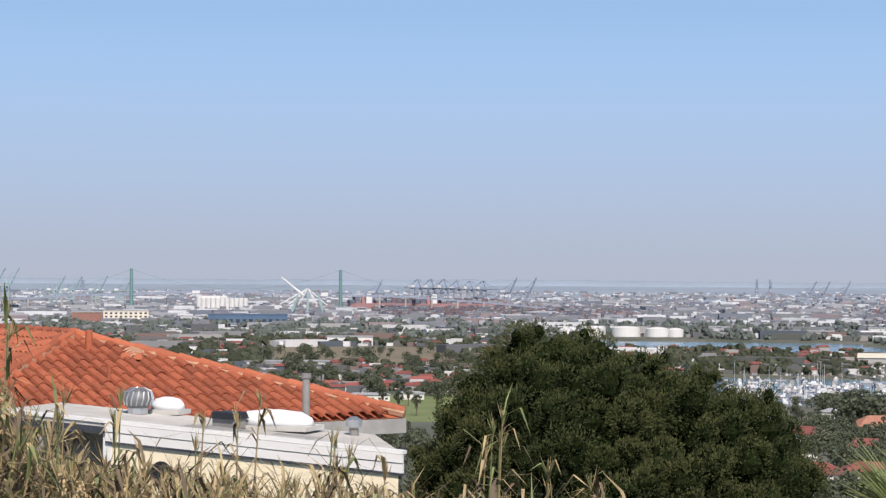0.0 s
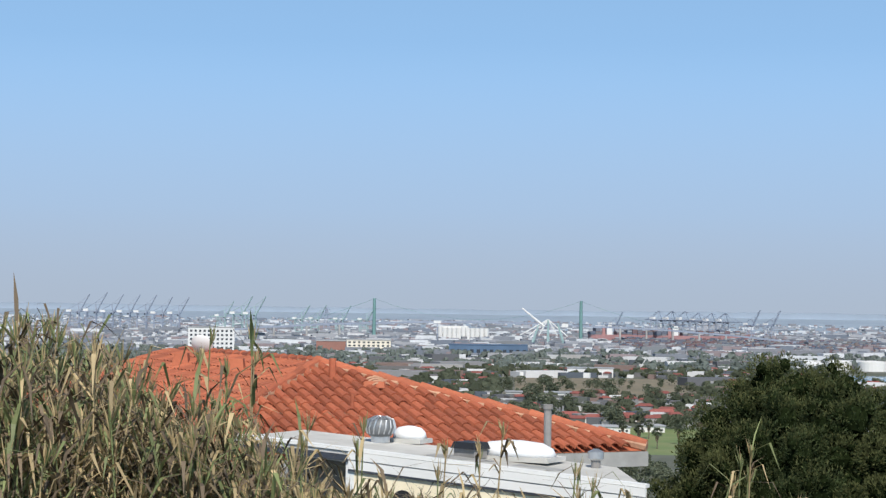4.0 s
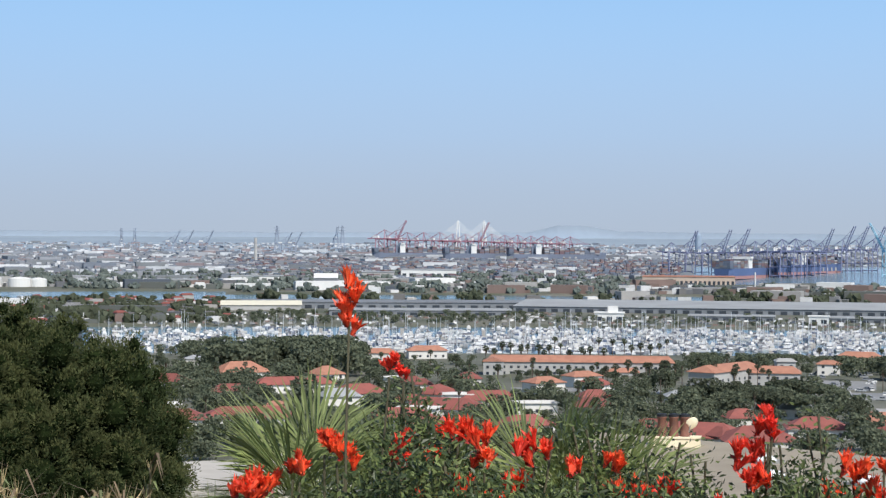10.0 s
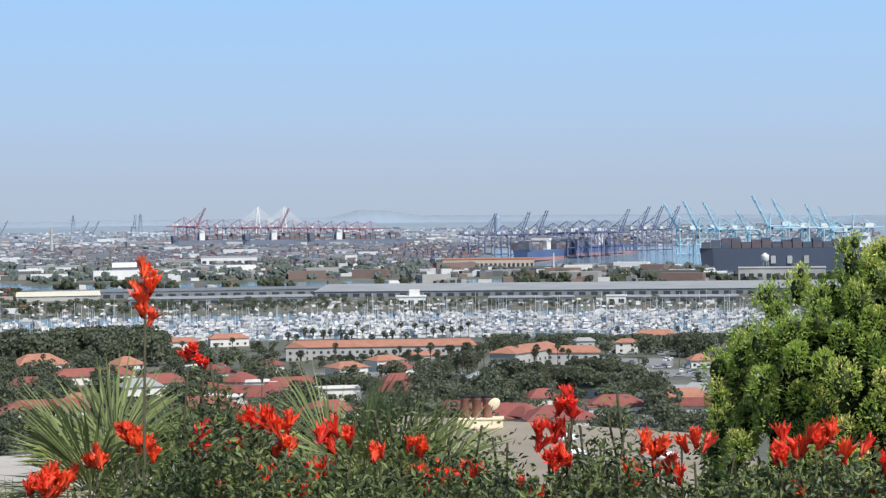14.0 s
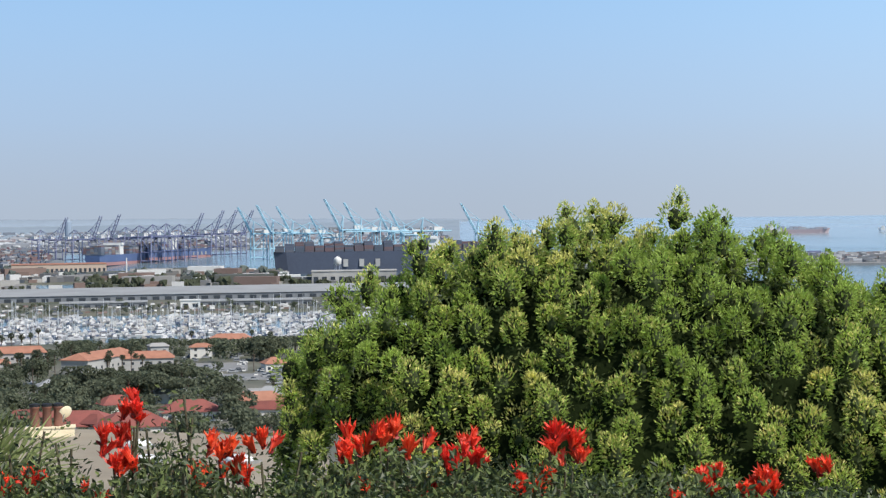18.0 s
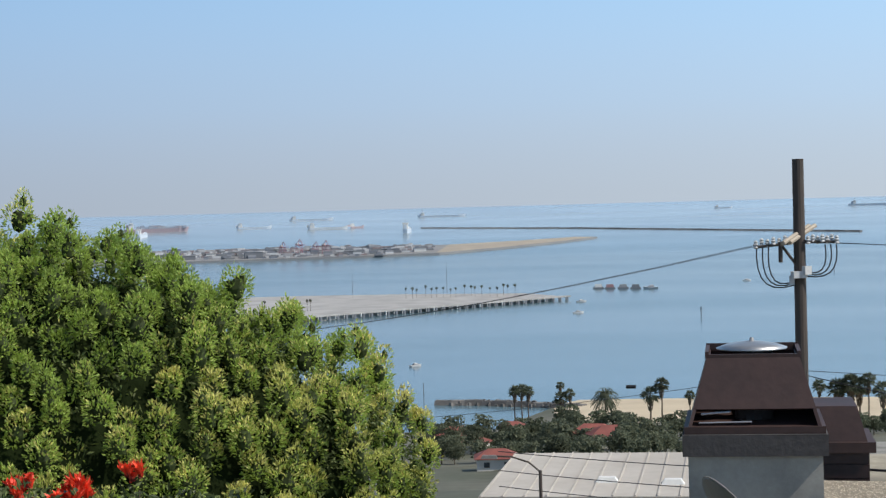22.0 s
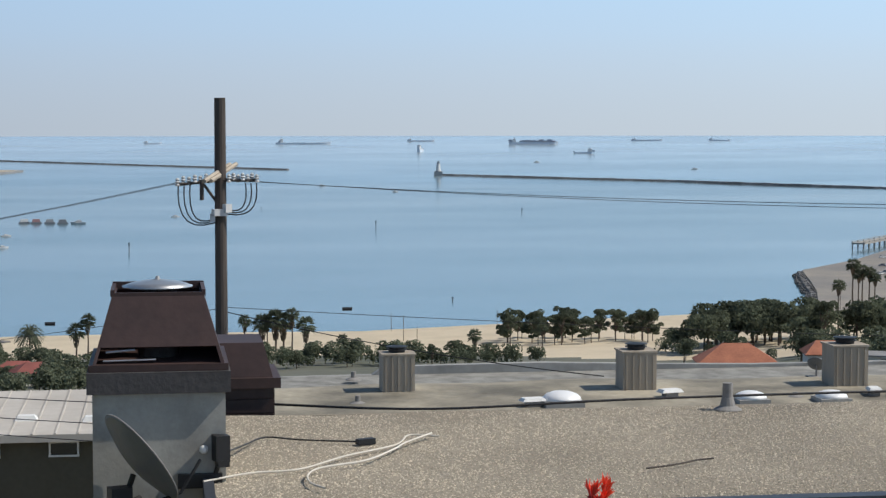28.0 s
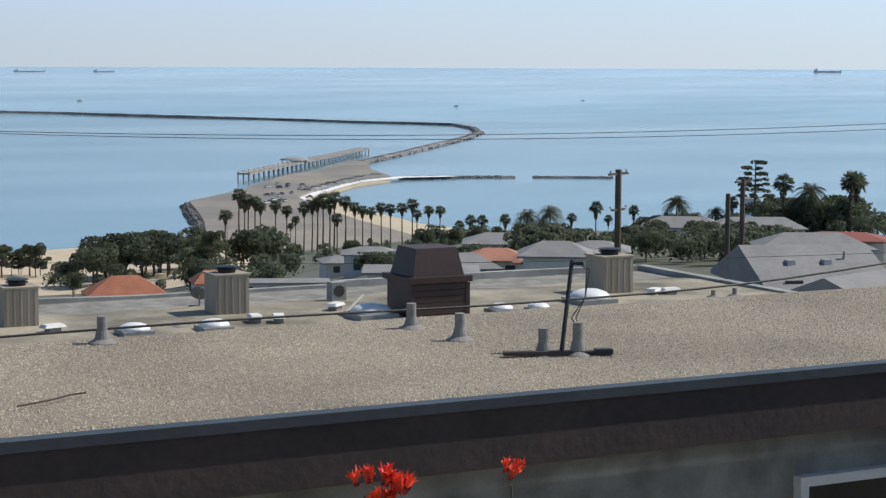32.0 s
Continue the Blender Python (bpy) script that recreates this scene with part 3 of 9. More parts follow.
for az in (13.66, 20.0):
    for side in (-1, 1):
        p = bpt(az, 0.21, 8 * side)
        base = bpt(az, -0.99, 8 * side)
        part("tower_leg", Shape().tube(base, p, 4.2 * BK, 3.4 * BK, 6), M_BRIDGE, bridge)
    for el in (0.18, -0.05, -0.3):
        p, q = bpt(az, el, -8), bpt(az, el, 8)
        part("tower_strut", Shape().tube(p, q, 2.0 * BK, None, 6), M_BRIDGE, bridge)
for a0, a1, e0, e1, sag in ((13.66, 20.0, 0.2, 0.2, 0.60), (20.0, 23.2, 0.2, -0.62, 0.10), (13.66, 10.6, 0.2, -0.68, 0.10)):
    pts = []
    for i in range(13):
        t = i / 12
        pts.append(bpt(a0 + (a1 - a0) * t, e0 + (e1 - e0) * t - sag * 4 * t * (1 - t)))
    part("main_cable", Shape().path(pts, 0.3 * BK, 5), M_BRIDGE, bridge)
for az in (8.6, 9.6, 10.6, 11.6, 12.6, 21.2, 22.0, 22.8, 23.6, 24.4, 25.2, 26.0):
    e = lerp(az, deck_line)
    part("pier", Shape().tube(bpt(az, e - 0.05), bpt(az, -1.02), 2.4 * BK, None, 6), M_CONC, bridge)
sgn = thing("roof_sign", at(15.6, 4200) and Matrix.Translation(at(15.6, 4200)), "long white billboard standing above the port", "billboard")
k = small(4200)
part("board", Shape().box((0, 0, rise(-0.53, 4200) * k), (17 * k, 2 * k, 6 * k), -15), M_WHITEWALL, sgn)
part("post", Shape().tube((0, 0, 0), (0, 0, rise(-0.5, 4200) * k), 1.0 * k), M_CRANE_GREY, sgn)


def crane(name, m, raised, label, group, height_=48.0, boom=58.0):
    """A ship-to-shore gantry crane: portal, legs, apex frame, stays and boom."""
    t = thing(name, Matrix.Identity(4), label, "crane", group)
    for x in (-10, 10):
        for y in (-13, 13):
            part("leg", Shape().tube((x, y, 0), (x * 0.85, y, height_), 1.3, 1.1, 6), m, t)
        part("sill_beam", Shape().tube((x, -13, 4), (x, 13, 4), 1.1, None, 6), m, t)
        part("portal_beam", Shape().tube((x * 0.93, -13, 20), (x * 0.93, 13, 20), 1.1, None, 6), m, t)
        part("brace", Shape().tube((x * 0.93, -13, 20), (x * 0.86, 13, height_ - 2), 0.7, None, 5), m, t)
    for y in (-13, 13):
        part("cross_beam", Shape().tube((-9, y, height_ - 1), (9, y, height_ - 1), 1.1, None, 6), m, t)
    apex = Vector((0, -9, height_ + 24))
    for x in (-8, 8):
        part("apex_leg", Shape().tube((x, -13, height_), apex, 1.0, 0.7, 6), m, t)
        part("back_stay", Shape().tube(apex, (x * 0.6, 30, height_ + 2), 0.55, None, 5), m, t)
    girder = Shape()
    for x in (-4, 4):
        girder.tube((x, -14, height_ + 1), (x, 40, height_ + 1), 1.3, None, 6)
    part("back_girder", girder, m, t)
    hinge = Vector((0, -14, height_ + 1))
    ang = radians(62) if raised else 0.0
    d = Vector((0, -math.cos(ang), math.sin(ang)))
    bm = Shape()
    for x in (-3.5, 3.5):
        bm.tube(hinge + Vector((x, 0, 0)), hinge + d * boom + Vector((x, 0, 0)), 1.3, 1.0, 6)
    for i in range(8):
        p = hinge + d * (boom * (i + 0.5) / 8)
        bm.tube(p + Vector((-3.5, 0, 0)), p + Vector((3.5, 0, 0)), 0.55, None, 5)
    part("boom", bm, m, t)
    for f in (0.55, 0.95):
        part("fore_stay", Shape().tube(apex, hinge + d * boom * f, 0.45, None, 5), m, t)
    part("machinery_house", Shape().box((0, 16, height_ + 2.2), (9, 14, 6)), M_WHITEWALL, t)
    part("cab", Shape().box((0, -18 if not raised else -8, height_ - 4), (3, 4, 3.5)), M_WINDOW, t)
    return t


protos = {}
for key, m, lab in (("blue", M_CRANE_BLUE, "sky-blue container crane on the quay"), ("navy", M_CRANE_NAVY, "dark navy container crane over the docked ships"), ("red", M_CRANE_RED, "red container crane with haze in its colour"), ("green", M_CRANE_GREEN, "pale green and white container crane in the haze"), ("grey", M_CRANE_GREY, "blue-grey container crane in the haze")):
    for raised in (True, False):
        protos[key, raised] = (m, lab, raised, None)


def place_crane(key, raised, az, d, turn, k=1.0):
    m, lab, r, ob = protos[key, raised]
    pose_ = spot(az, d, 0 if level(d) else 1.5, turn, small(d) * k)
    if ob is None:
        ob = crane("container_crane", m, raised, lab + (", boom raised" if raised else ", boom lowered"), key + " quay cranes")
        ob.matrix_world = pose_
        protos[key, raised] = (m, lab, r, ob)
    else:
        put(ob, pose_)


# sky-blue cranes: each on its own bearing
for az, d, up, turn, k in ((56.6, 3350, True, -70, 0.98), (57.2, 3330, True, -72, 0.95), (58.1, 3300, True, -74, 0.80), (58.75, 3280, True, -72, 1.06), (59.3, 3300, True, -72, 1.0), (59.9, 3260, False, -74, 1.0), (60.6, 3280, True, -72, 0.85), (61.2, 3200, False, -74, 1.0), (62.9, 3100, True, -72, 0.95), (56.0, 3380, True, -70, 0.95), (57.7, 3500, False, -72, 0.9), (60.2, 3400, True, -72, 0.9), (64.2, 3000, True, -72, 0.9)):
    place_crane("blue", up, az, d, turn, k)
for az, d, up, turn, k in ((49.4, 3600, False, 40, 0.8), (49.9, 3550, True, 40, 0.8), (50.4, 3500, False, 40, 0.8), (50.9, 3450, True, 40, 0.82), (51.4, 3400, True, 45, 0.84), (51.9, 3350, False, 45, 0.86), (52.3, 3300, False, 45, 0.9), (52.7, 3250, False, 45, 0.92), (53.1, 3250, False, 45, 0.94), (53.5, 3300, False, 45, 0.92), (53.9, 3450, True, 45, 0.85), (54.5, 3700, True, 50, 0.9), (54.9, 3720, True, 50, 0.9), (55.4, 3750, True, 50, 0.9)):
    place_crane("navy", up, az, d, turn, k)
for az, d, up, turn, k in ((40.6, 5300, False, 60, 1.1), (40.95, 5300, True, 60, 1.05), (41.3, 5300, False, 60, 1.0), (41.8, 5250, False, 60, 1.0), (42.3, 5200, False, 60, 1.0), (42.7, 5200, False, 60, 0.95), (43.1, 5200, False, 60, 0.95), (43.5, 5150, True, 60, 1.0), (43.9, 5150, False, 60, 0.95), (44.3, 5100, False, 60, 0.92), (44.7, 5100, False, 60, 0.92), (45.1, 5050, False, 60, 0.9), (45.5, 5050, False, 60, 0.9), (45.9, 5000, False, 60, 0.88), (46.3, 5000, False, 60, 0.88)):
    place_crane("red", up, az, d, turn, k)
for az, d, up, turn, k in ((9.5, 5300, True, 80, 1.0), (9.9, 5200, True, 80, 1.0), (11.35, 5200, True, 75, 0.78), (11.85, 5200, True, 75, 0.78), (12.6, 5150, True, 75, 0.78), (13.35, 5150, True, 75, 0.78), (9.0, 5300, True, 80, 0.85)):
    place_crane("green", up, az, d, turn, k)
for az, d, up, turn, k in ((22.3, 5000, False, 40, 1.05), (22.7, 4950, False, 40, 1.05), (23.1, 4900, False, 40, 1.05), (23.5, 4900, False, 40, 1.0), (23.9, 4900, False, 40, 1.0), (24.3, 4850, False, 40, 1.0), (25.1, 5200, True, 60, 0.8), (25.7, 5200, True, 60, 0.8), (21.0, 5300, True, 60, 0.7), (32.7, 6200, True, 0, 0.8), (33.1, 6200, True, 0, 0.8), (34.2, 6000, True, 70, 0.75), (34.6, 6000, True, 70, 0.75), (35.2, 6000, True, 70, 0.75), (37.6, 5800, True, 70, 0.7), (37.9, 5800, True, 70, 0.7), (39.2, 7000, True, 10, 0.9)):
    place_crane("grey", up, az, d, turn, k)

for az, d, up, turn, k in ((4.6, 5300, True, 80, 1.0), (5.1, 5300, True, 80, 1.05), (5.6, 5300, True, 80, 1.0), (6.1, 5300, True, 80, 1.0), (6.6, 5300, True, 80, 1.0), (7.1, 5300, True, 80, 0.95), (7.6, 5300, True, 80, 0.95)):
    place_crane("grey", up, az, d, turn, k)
# white lattice shipyard crane beside the bridge tower
der = thing("lattice_crane", spot(19.0, 4000, 0, 0), "white lattice jib crane and green gantries near the bridge", "crane")
for x, h in ((-34, 42), (0, 54), (34, 46)):
    part("mast", Shape().tube((x, 0, 0), (x * 0.6, 0, h), 3.4, 2.0, 6), M_CRANE_GREEN, der)
part("jib", Shape().tube((-10, 0, 40), (-56, 0, 78), 3.0, 1.6, 6), M_WHITEWALL, der)
for x in (-60, -40, -20, 20, 40):
    part("stay", Shape().tube((0, 0, 54), (x, 0, 20), 1.4, None, 5), M_WHITEWALL, der)
part("cab", Shape().box((36, 0, 38), (14, 8, 8)), M_WHITEWALL, der)


M_BOXES_DARK = mat("dark_containers", (0.95, 0.95, 0.95), vary=0.12, fine=0.4, broad=0.1, bump=0, palette=[(0.12, 0.10, 0.12), (0.09, 0.11, 0.16), (0.11, 0.12, 0.15), (0.15, 0.10, 0.11), (0.08, 0.10, 0.14)])


# ships at anchor: sea haze painted into pale, bluish base colours
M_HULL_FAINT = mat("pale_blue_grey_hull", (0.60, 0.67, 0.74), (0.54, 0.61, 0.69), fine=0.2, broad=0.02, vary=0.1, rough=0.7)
M_HULL_HAZE_RED = mat("faded_red_hull", (0.46, 0.36, 0.38), (0.40, 0.33, 0.36), fine=0.2, broad=0.02, vary=0.12, rough=0.7)
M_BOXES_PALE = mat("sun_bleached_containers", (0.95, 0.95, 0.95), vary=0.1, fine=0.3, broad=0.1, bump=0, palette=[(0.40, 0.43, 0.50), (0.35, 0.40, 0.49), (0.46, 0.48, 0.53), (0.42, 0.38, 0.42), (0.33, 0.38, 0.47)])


def ship(name, label, length, beam, hull_m, deck, stack, house_at, m_, seed, boxes=True, mark=None, superstr=28, band=None):
    """A ship with a raked bow, deck cargo and a bridge house; x runs along it."""
    rng = random.Random(seed)
    t = thing(name, m_, label, "ship", group="ships in the harbour")
    L, B = length / 2, beam / 2
    s = Shape()
    outline = [(-L, -B * 0.8), (-L, B * 0.8), (-L * 0.9, B), (L * 0.72, B), (L * 0.9, B * 0.55), (L, 0), (L * 0.9, -B * 0.55), (L * 0.72, -B), (-L * 0.9, -B)]
    n = len(outline)
    lo = [(x * (0.94 if x > 0 else 0.98), y * 0.9, -1.0) for x, y in outline]
    hi = [(x, y, deck + (4 if x > L * 0.8 else 0)) for x, y in outline]
    s.add(lo + hi, [(i, n + i, n + (i + 1) % n, (i + 1) % n) for i in range(n)] + [tuple(range(n, 2 * n))[::-1]])
    part("hull", s, hull_m, t)
    if band:
        s = Shape()
        s.add([(x * 1.003, y * 0.955, -0.5) for x, y in outline] + [(x * 1.004, y * 1.004 * 0.975, deck * 0.28) for x, y in outline], [(i, n + i, n + (i + 1) % n, (i + 1) % n) for i in range(n)])
        part("waterline", s, band, t)
    hx = house_at * L
    part("bridge_house", Shape().box((hx, 0, deck), (14, beam * 0.85, superstr)), M_WHITEWALL, t)
    part("bridge_deck", Shape().box((hx, 0, deck + superstr), (10, beam, 3.5)), M_WHITEWALL, t)
    part("funnel", Shape().box((hx - 12, 0, deck), (8, 8, superstr * 0.9), 0, 0.8), hull_m, t)
    part("mast", Shape().tube((hx, 0, deck + superstr), (hx, 0, deck + superstr + 12), 0.6), M_CRANE_GREY, t)
    if boxes:
        s = Shape()
        x = -L * 0.95
        while x < L * 0.86:
            if abs(x - hx) > 20:
                tiers = max(1, int(stack * rng.uniform(0.55, 1.0)))
                for r in range(5):
                    tt = max(1, tiers - rng.randint(0, 1))
                    for k in range(tt):
                        s.box((x, -B + (r + 0.5) * beam / 5, deck + 0.2 + 2.6 * k), (12.0, beam / 5 * 0.95, 2.5))
            x += 13.2
        tagged(part("container_load", s, M_BOXES_DARK if hull_m is M_HULL_DARK else M_BOXES_PALE if hull_m in (M_HULL_FAINT, M_HULL_HAZE_RED) else M_BOXES, t), "stacked shipping containers", kind="stuff")
    if mark:
        for i, (x0, w) in enumerate(mark):
            part("hull_mark", Shape().box((x0 * L, -B - 0.15, deck * 0.32), (w * 0.7, 0.4, deck * 0.34)), M_CONC, t, "white block lettering as plain bars")
    return t


ship("container_ship", "huge dark container ship at the blue-crane quay", 330, 48, M_HULL_DARK, 30, 6, 0.3, spot(60.2, 2520, 0, 4), 1, True, [(-0.42, 9), (-0.29, 9), (-0.16, 9)], superstr=15)
ship("container_ship", "blue container ship moored bow-on under navy cranes", 230, 34, M_HULL_BLUE, 17, 7, -0.3, spot(51.9, 3240, 0, 64), 2, True, [(0.3, 6), (0.42, 6), (0.54, 6)], band=M_HULL_RED, superstr=16)
ship("container_ship", "blue and red container ship behind another", 260, 38, M_HULL_BLUE, 18, 7, -0.3, spot(53.55, 3560, 0, 60), 3, True, [(0.2, 6), (0.32, 6), (0.44, 6), (0.56, 6)], band=M_HULL_RED, superstr=16)
for az, d, sd in ((41.8, 5000, 4), (44.0, 4900, 5), (46.0, 4800, 6)):
    ship("container_ship", "laden container ship beneath hazed red cranes", 260, 40, M_HULL_HAZED, 18, 8, -0.4, spot(az, d, 0, 12), sd, True, [(0.1, 7), (0.22, 7), (0.34, 7)], superstr=22)
for az, d, ln, turn, hm, bx, sd, deck_, up_ in ((72.4, 6000, 205, 2, M_HULL_HAZE_RED, True, 11, 12, 16), (71.95, 5000, 110, 78, M_HULL_FAINT, False, 12, 10, 10), (75.35, 6200, 118, 3, M_HULL_FAINT, False, 13, 6, 9), (77.1, 8600, 205, 4, M_HULL_FAINT, False, 14, 7, 12), (77.6, 5600, 122, 4, M_HULL_GREY, False, 27, 6, 10), (78.5, 5700, 42, 20, M_HULL_HAZE_RED, False, 15, 5, 6), (80.03, 4650, 100, 84, M_HULL_FAINT, False, 16, 10, 12), (81.1, 8800, 230, 3, M_HULL_FAINT, False, 18, 7, 12), (89.7, 9500, 86, 3, M_HULL_FAINT, False, 17, 5, 6), (94.25, 9200, 275, 3, M_HULL_FAINT, False, 19, 8, 14),
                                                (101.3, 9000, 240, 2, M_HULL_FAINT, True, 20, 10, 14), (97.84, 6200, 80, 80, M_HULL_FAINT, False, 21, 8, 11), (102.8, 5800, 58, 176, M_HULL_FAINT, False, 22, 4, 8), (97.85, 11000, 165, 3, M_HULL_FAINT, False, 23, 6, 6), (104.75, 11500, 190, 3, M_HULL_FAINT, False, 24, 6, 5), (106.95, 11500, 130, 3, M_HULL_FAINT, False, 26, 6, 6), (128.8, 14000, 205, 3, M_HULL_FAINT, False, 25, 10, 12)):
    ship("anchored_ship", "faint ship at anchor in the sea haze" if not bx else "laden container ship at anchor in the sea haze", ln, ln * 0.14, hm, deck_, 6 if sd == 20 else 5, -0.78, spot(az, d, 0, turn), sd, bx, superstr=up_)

for az, sd in ((21.7, 31), (23.7, 32)):
    ship("container_ship", "laden container ship beneath blue-grey cranes", 240, 36, M_HULL_RED, 15, 7, -0.6, spot(az, 4650, 0, 14), sd, True, superstr=20)
# lighthouse on its block
lh = thing("lighthouse", spot(98.38, 3140, 0, 0), "small white and dark lighthouse at the breakwater's end", "lighthouse")
part("base", Shape().box((0, 0, -1), (14, 14, 8)), M_CONC, lh)
part("tower", Shape().lathe((0, 0, 7), [(4, 0), (3.4, 8), (2.8, 13)], 12), M_WHITEWALL, lh)
part("lantern", Shape().lathe((0, 0, 20), [(3.2, 0), (3.2, 0.6), (1.8, 0.7), (1.8, 3), (2.1, 3.2), (0.2, 4.6)], 12), M_SHEDWALL, lh)


def buoy(az, d, h, label="steel channel marker standing in the bay"):
    t = thing("channel_marker", spot(az, d, 0, 0), label, "channel marker", group="channel markers in the bay")
    part("pile", Shape().tube((0, 0, -2), (0, 0, h), 0.35, 0.3, 8), M_SHEDWALL, t)
    part("board", Shape().box((0, 0, h * 0.62), (1.1, 0.3, h * 0.36)), M_SHEDWALL, t)


for az, d, h in ((100.95, 1740, 5.5), (96.46, 1490, 6), (88.95, 1230, 5.5), (92.95, 1830, 3), (98.82, 862, 1.6), (78.29, 1075, 5)):
    buoy(az, d, h)


def motor_boat(name, m_, L, label, group=""):
    t = thing(name, m_, label, "boat", group)
    s = Shape()
    out = [(-L / 2, -0.16 * L), (-L / 2, 0.16 * L), (L * 0.15, 0.17 * L), (L * 0.4, 0.08 * L), (L / 2, 0), (L * 0.4, -0.08 * L), (L * 0.15, -0.17 * L)]
    n = len(out)
    s.add([(x * 0.9, y * 0.75, -0.3) for x, y in out] + [(x, y, 0.11 * L + (0.04 * L if x > 0.3 * L else 0)) for x, y in out], [(i, n + i, n + (i + 1) % n, (i + 1) % n) for i in range(n)] + [tuple(range(n, 2 * n))[::-1]])
    part("hull", s, M_BOAT, t)
    part("cabin", Shape().box((-L * 0.03, 0, 0.11 * L), (L * 0.42, L * 0.22, 0.11 * L), 0, 0.8), M_BOAT, t)
    part("window_band", Shape().box((-L * 0.03, 0, 0.15 * L), (L * 0.405, L * 0.215, 0.035 * L), 0, 0.93), M_WINDOW, t)
    part("flybridge", Shape().box((-L * 0.08, 0, 0.22 * L), (L * 0.2, L * 0.17, 0.05 * L), 0, 0.85), M_BOAT, t)
    return t


def sail_boat(name, m_, L, label, group=""):
    t = thing(name, m_, label, "boat", group)
    s = Shape()
    out = [(-L / 2, -0.1 * L), (-L / 2, 0.1 * L), (L * 0.05, 0.145 * L), (L * 0.35, 0.07 * L), (L / 2, 0), (L * 0.35, -0.07 * L), (L * 0.05, -0.145 * L)]
    n = len(out)
    s.add([(x * 0.85, y * 0.7, -0.3) for x, y in out] + [(x, y, 0.1 * L) for x, y in out], [(i, n + i, n + (i + 1) % n, (i + 1) % n) for i in range(n)] + [tuple(range(n, 2 * n))[::-1]])
    part("hull", s, M_BOAT, t)
    part("cabin", Shape().box((L * 0.02, 0, 0.1 * L), (L * 0.36, L * 0.15, 0.05 * L), 0, 0.85), M_BOAT, t)
    part("mast", Shape().tube((L * 0.08, 0, 0.1 * L), (L * 0.08, 0, 1.35 * L), 0.16, 0.1, 6), M_MAST, t)
    part("boom", Shape().tube((L * 0.08, 0, 0.22 * L), (-L * 0.34, 0, 0.23 * L), 0.2, 0.2, 6), M_CANVAS, t, "furled sail under blue canvas")
    return t


for az, d, L, turn in ((80.18, 896, 7, 40), (85.22, 1275, 8, 20), (85.32, 1410, 8, 20), (90.35, 1690, 8, 20), (94.8, 2560, 11, 10), (97.05, 2320, 8, 10), (101.4, 4300, 14, 20), (106.2, 3600, 12, 10)):
    motor_boat("motor_boat", spot(az, d, 0, turn), L, "small motor boat under way on the bay", "boats under way")
sail_boat("sail_boat", spot(117.61, 3240, 0, 20), 11, "yacht under bare mast on the open sea", "boats under way")
sail_boat("sail_boat", spot(121.48, 3750, 0, 20), 8, "yacht under bare mast on the open sea", "boats under way")
tow = [(85.85, 1606, M_WHITEWALL), (86.2, 1602, M_HULL_RED), (86.6, 1598, M_GREYROOF), (86.98, 1592, M_SHEDWALL)]
for az, d, m in tow:
    b_ = thing("work_barge", spot(az, d, 0, 3), "squat work barge towed in a line", "barge", group="tow of barges")
    part("pontoon", Shape().box((0, 0, -0.3), (9, 5, 1.6)), M_SHEDWALL, b_)
    part("house", Shape().box((0, 0, 1.3), (6.5, 4, 2.4), 0, 0.9), m, b_)
motor_boat("tug_boat", spot(87.44, 1586, 0, 180), 13, "white tug towing a line of barges", "tow of barges")


# buildings of the port
def hall(name, az0, az1, d, depth, z1, wall_m, roof_m, label, base=2.0, ridge=0.0, doors=0):
    """A long hall between two bearings, its front at the distance d."""
    k = small(d)
    w = (radians(az1 - az0)) * d
    t = thing(name, spot((az0 + az1) / 2, d, base, 0), label, "building")
    part("wall", Shape().box((0, depth / 2, -2), (w, depth, z1 + 2 - base)), wall_m, t)
    if ridge:
        part("roof", Shape().gable((0, depth / 2, z1 - base), (w, depth), ridge, 0, 1.0), roof_m, t)
    else:
        part("roof", Shape().box((0, depth / 2, z1 - base), (w + 1.5, depth + 1.5, 0.8)), roof_m, t)
    for i in range(doors):
        part("door", Shape().box((-w / 2 + w * (i + 0.5) / doors, -0.1, 0), (w / doors * 0.55, 0.3, (z1 - base) * 0.6)), M_WINDOW, t)
    return t


def window_rows(t, w, z0, z1, rows, cols, y=-0.12, m=None):
    for r in range(rows):
        for c in range(cols):
            part("window", Shape().box((-w / 2 + w * (c + 0.5) / cols, y, z0 + (z1 - z0) * (r + 0.25) / rows), (w / cols * 0.5, 0.3, (z1 - z0) / rows * 0.5)), m or M_WINDOW, t)


hall("port_warehouse", 44.6, 61.5, 1760, 190, 7.5, M_SHEDWALL, M_GREYROOF, "very long port warehouse with a pale grey roof", ridge=3.5, doors=46)
hall("port_warehouse", 36.2, 46.4, 1830, 60, 8.0, M_SHEDWALL, M_SHEDWALL, "long dark port shed along the channel", doors=26)
hall("port_warehouse", 39.0, 44.6, 1690, 40, 6.5, M_SHEDWALL, M_GREYROOF, "low port shed behind the marina", doors=14)
hall("port_warehouse", 35.7, 38.15, 1795, 70, 7.0, M_CONC, mat("cream_roof", (0.72, 0.68, 0.55), fine=0.5, broad=0.05, vary=0.06), "long low hall with a cream roof", ridge=3)
hall("port_warehouse", 50.0, 52.6, 1640, 30, 5.5, M_SHEDWALL, M_GREYROOF, "open-sided grey shed at the marina's edge", doors=8)
hall("port_warehouse", 54.0, 57.6, 1630, 34, 5.5, M_SHEDWALL, M_GREYROOF, "grey shed at the marina's edge", doors=10)
